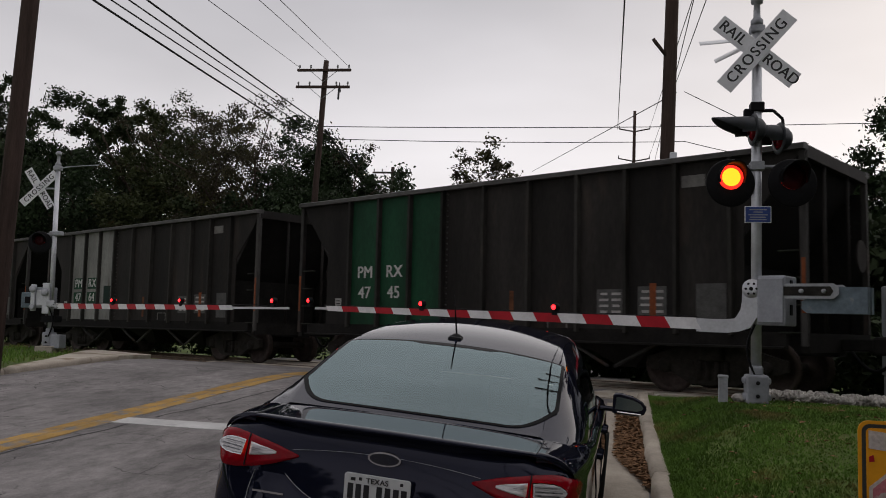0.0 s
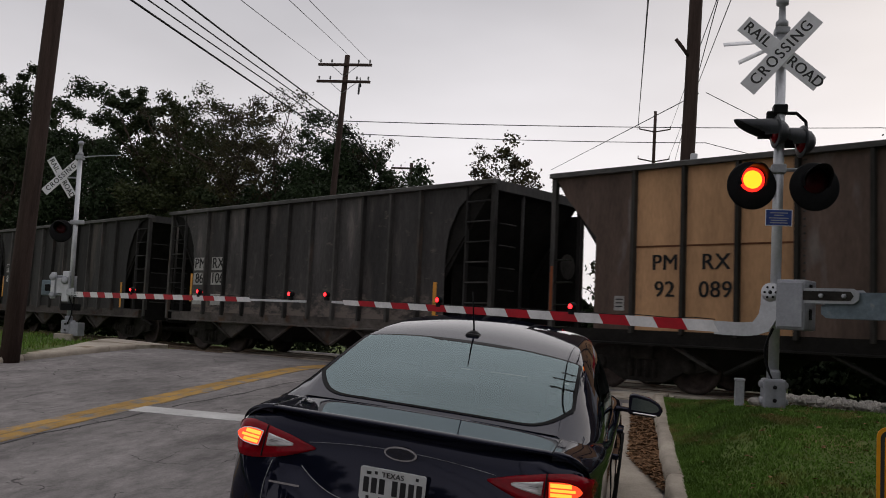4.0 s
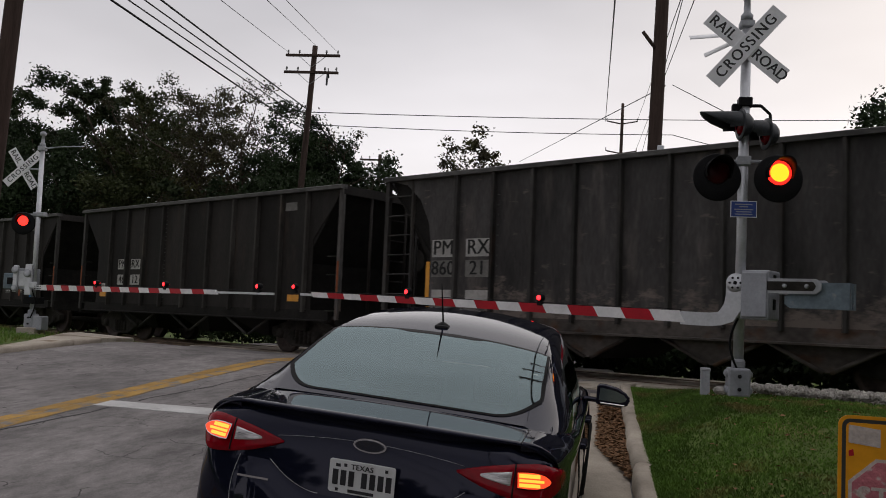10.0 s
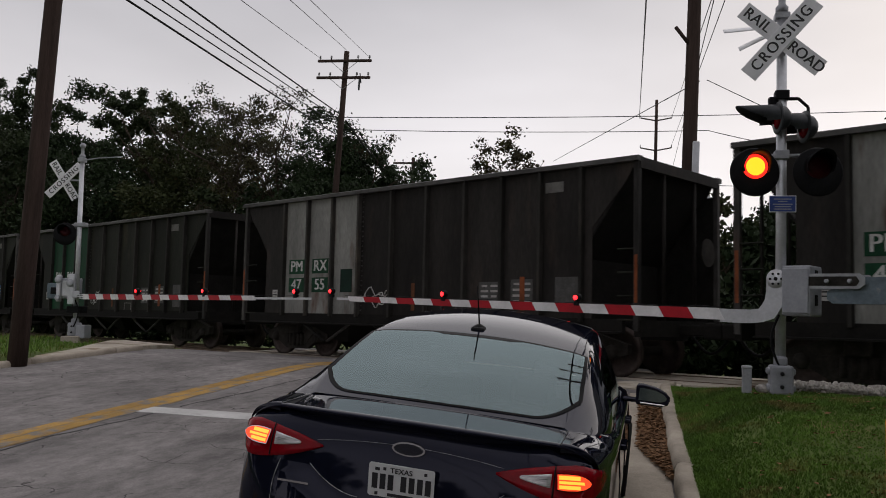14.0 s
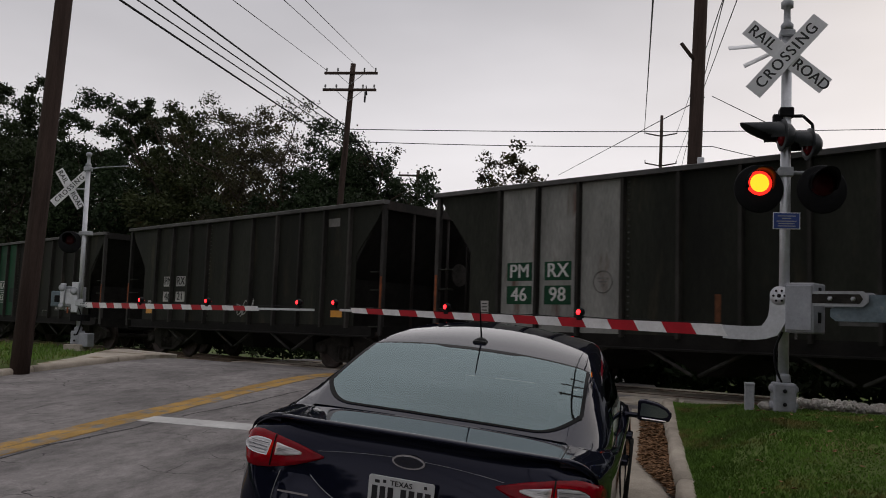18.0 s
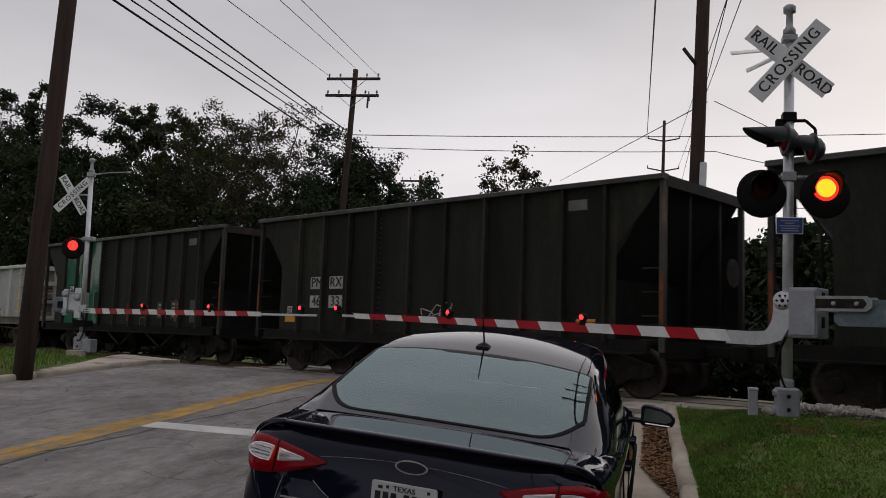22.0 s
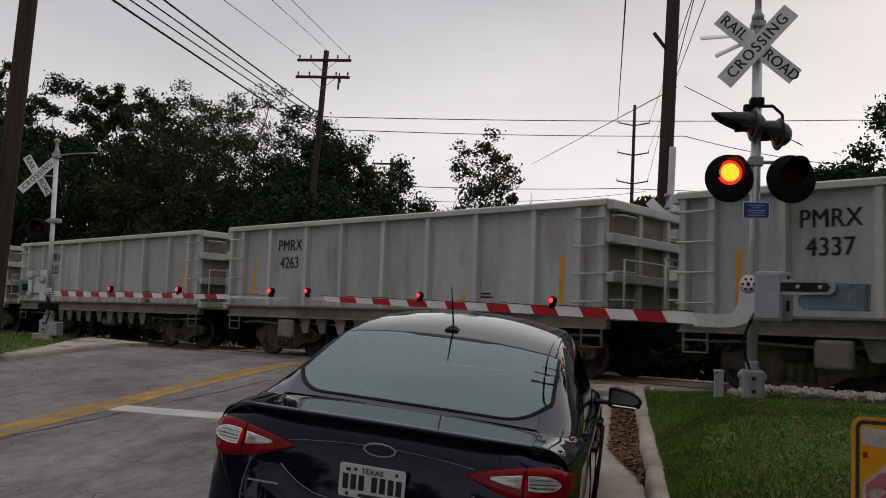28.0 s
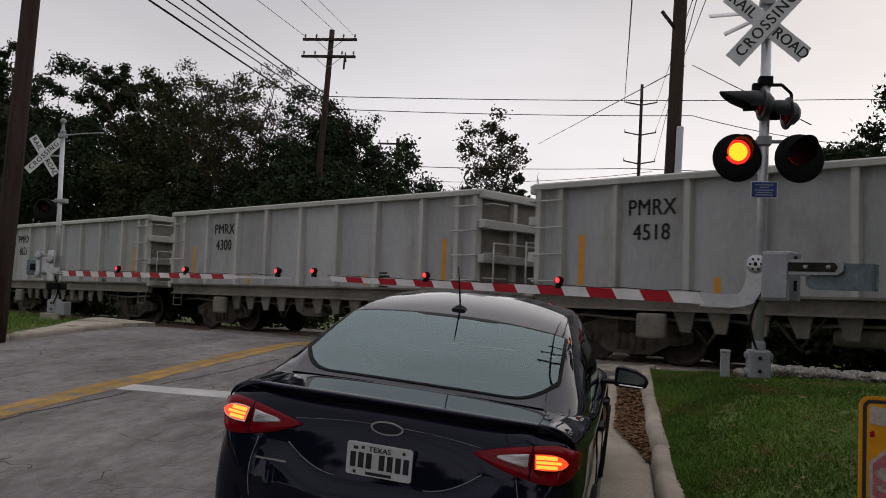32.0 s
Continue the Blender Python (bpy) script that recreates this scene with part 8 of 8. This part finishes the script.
# model name as a plain bright bar
bm = bmesh.new()
nh = bumper_point(-0.51, 0.776)
box(bm, -0.585, -0.435, nh.y - 0.006, nh.y - 0.001, 0.772, 0.781)
part("text_bar", bm, M_chrome, sedan)
bm = bmesh.new()
nh = bumper_point(0.55, 0.757)
box(bm, 0.50, 0.60, nh.y - 0.008, nh.y - 0.001, 0.75, 0.765)
part("text_bar", bm, M_chrome, sedan)
pressed("bumper_panel", band(-0.62, 0.62, lambda q: 0.36, lambda q: 0.46, 14), 0.008, 0, M_trim, sedan)
# aerial
bm = bmesh.new()
bevelled(bm, -0.085, 0.005, 1.60, 1.78, 1.425, 1.462, 0.015, 2)
lathe(bm, [(0.0, 0.0), (0.05, 0.0), (0.042, 0.03), (0.018, 0.045), (0.0, 0.05)], pose(-0.04, 1.66, 1.432), 16)
rod(bm, (-0.04, 1.66, 1.47), (-0.06, 1.56, 1.72), 0.006, 0.003, 8)
part("aerial", bm, M_trim, sedan, "black roof aerial")
# mirrors
for sx in (1, -1):
    bm = bmesh.new()
    ring_stack(bm, [[(x, y, 1.022 + dz * h) for x, dz in ((0.955, -0.9), (0.97, -1.0), (1.14, -1.0), (1.185, -0.75), (1.20, -0.25), (1.17, 0.35), (1.10, 0.8), (1.0, 1.0), (0.965, 0.95), (0.95, 0.7))] for y, h in ((2.885, 0.068), (2.90, 0.078), (2.95, 0.078), (3.0, 0.064), (3.03, 0.035))])
    bevelled(bm, 0.85, 1.0, 2.95, 3.0, 0.95, 0.985, 0.012, 1)
    bmesh.ops.transform(bm, matrix=Matrix.Diagonal((sx, 1, 1, 1)), verts=bm.verts)
    mir = part("door_mirror", bm, M_car, sedan, "black door mirror")
    bm = bmesh.new()
    prism(bm, [(sx * x, 1.026 + 0.052 * dz) for x, dz in ((0.972, -0.85), (1.13, -0.85), (1.165, -0.6), (1.175, -0.2), (1.15, 0.3), (1.09, 0.72), (1.0, 0.92), (0.975, 0.85))], 2.879, 2.884)
    part("mirror_glass", bm, M_mirror, mir)
    bm = bmesh.new()
    bevelled(bm, 0.985, 1.165, 2.874, 2.90, 0.958, 0.968, 0.003, 1)
    bmesh.ops.transform(bm, matrix=Matrix.Diagonal((sx, 1, 1, 1)), verts=bm.verts)
    part("mirror_trim", bm, M_chrome, mir)
# door details
for sx in (1, -1):
    for y0 in (1.30, 2.28):
        bm = bmesh.new()
        bevelled(bm, sx * 0.90 - 0.02, sx * 0.90 + 0.04 * sx if sx > 0 else sx * 0.90 + 0.02, y0 + 0.1, y0 + 0.3, 0.87, 0.905, 0.008, 1)
        part("door_handle", bm, M_car, sedan, "black body-coloured door handle")
    for y0 in (1.18, 2.16, 3.2):
        bm = bmesh.new()
        pts = []
        for i in range(12):
            z = 0.32 + 0.62 * i / 11
            h_ = BODY_TREE.ray_cast(Vector((sx * 2, y0, z)), Vector((-sx, 0, 0)))[0]
            pts.append(h_ + Vector((sx * 0.001, 0, 0)))
        tube(bm, pts, 0.004, 5)
        part("shut_line", bm, M_trim, sedan)
    bm = bmesh.new()
    tube(bm, [(sx * (spline(HOUSE[:, 0], HOUSE[:, 1], y) + 0.012), y, spline(HOUSE[:, 0], HOUSE[:, 2], y) - 0.004) for y in [1.2 + 0.1 * i for i in range(22)]], 0.006, 6)
    part("belt_trim", bm, M_trim, sedan)
# wheels
for sx in (1, -1):
    for y0 in (1.02, 3.87):
        bm = bmesh.new()
        lathe(bm, [(0.22, -0.1), (0.31, -0.11), (0.332, -0.08), (0.335, 0.0), (0.332, 0.08), (0.31, 0.11), (0.22, 0.1)], pose(sx * 0.83, y0, 0.335, 0, 90, 0), 32)
        wh = part("wheel", bm, M_tyre, sedan, "black tyre on alloy rim")
        bm = bmesh.new()
        lathe(bm, [(0.0, -0.06), (0.06, -0.07), (0.2, -0.04), (0.222, -0.08), (0.222, 0.08), (0.2, 0.04), (0.06, 0.07), (0.0, 0.06)], pose(sx * 0.83, y0, 0.335, 0, 90, 0), 24)
        part("rim", bm, M_alloy, wh)

# ---------------------------------------------------------------- what moves
SPEED, GAIN = 8.59, 0.011


def run(t):
    """Metres that the train has gone, a little faster towards the end."""
    return SPEED * t + 0.5 * GAIN * max(0.0, t - 12) ** 2


TILT = -math.degrees(math.atan(GRADE))
# the crossing lamps change over and the car's hazard lamps blink at steady beats, timed in tenths of a second
tenth_up = lambda t: math.ceil(t * 10 - 1e-6) / 10
FLASH = [(0.0, True)]
for k in range(30):
    FLASH += [(tenth_up(0.08 + 1.081 * k), False), (tenth_up(0.605 + 1.081 * k), True)]
HAZARD = [(0.0, False)]
for k in range(43):
    HAZARD += [(tenth_up(0.10 + 0.7594 * k), True), (tenth_up(0.475 + 0.7594 * k), False)]


def flip_rows(rest, events, lit_value, axis, lag=0.0):
    """Rows that turn a lamp insert half round at each change, in three short steps."""
    rows, angle = [], None
    turned = lambda a_: rest @ pose(0, 0, 0, *(a_ if a == axis else 0 for a in "xyz"))
    for t, value in events:
        lit = value == lit_value
        target = 0.0 if lit else 180.0
        if angle is None:
            rows.append((0.0, turned(target)))
        elif t > 32.001:
            break
        elif target != angle:
            start = min(max(0.005, t - 3.02 / FPS + (0.0 if lit else lag)), 32.0 - 3.1 / FPS)
            rows += [(start + k / FPS, turned(angle + (target - angle) * k / 3)) for k in range(4)]
        angle = target
    rows.append((32.0, turned(angle)))
    return rows


def motions():
    for car, place in TRAIN:
        rows = []
        for k in range(17):
            t = 2.0 * k
            s = place + run(t)
            p = track_point(s, TRACK_W)
            p.z = rail_z(s)
            rows.append((t, Matrix.Translation(p) @ pose(0, 0, 0, 0, TILT, TRACK_YAW - 90)))
        walk(car, rows)
        # wheels turn while the car passes
        t_in, t_out = max(0.0, (-46 - place) / SPEED - 0.6), min(32.0, (6 - place) / SPEED)
        if t_out > t_in:
            steps = max(2, math.ceil((t_out - t_in) / 0.09))
            times = [0.0] * (t_in > 0.05) + [t_in + (t_out - t_in) * k / steps for k in range(steps + 1)] + [32.0] * (t_out < 31.95)
            for truck in car.children:
                if not truck.name.startswith("truck"):
                    continue
                for wheel in truck.children:
                    if not wheel.name.startswith("wheel"):
                        continue
                    rest = wheel.matrix_basis.copy()
                    sign = 1 if rest[0][0] > 0 else -1
                    spun = [(t, rest @ pose(0, 0, 0, 0, sign * math.degrees((run(min(t_out, max(t_in, t))) - run(t_in)) / 0.457) % 360, 0)) for t in times]
                    walk(wheel, spun)
    for insert, lit_value in ((drum_l, True), (drum_r, False), (drum_f, False)):
        walk(insert, flip_rows(insert.matrix_basis.copy(), FLASH, lit_value, "z", 0.015))
    for insert, rest in tail_inserts:
        walk(insert, flip_rows(rest, HAZARD, True, "x"))


motions()
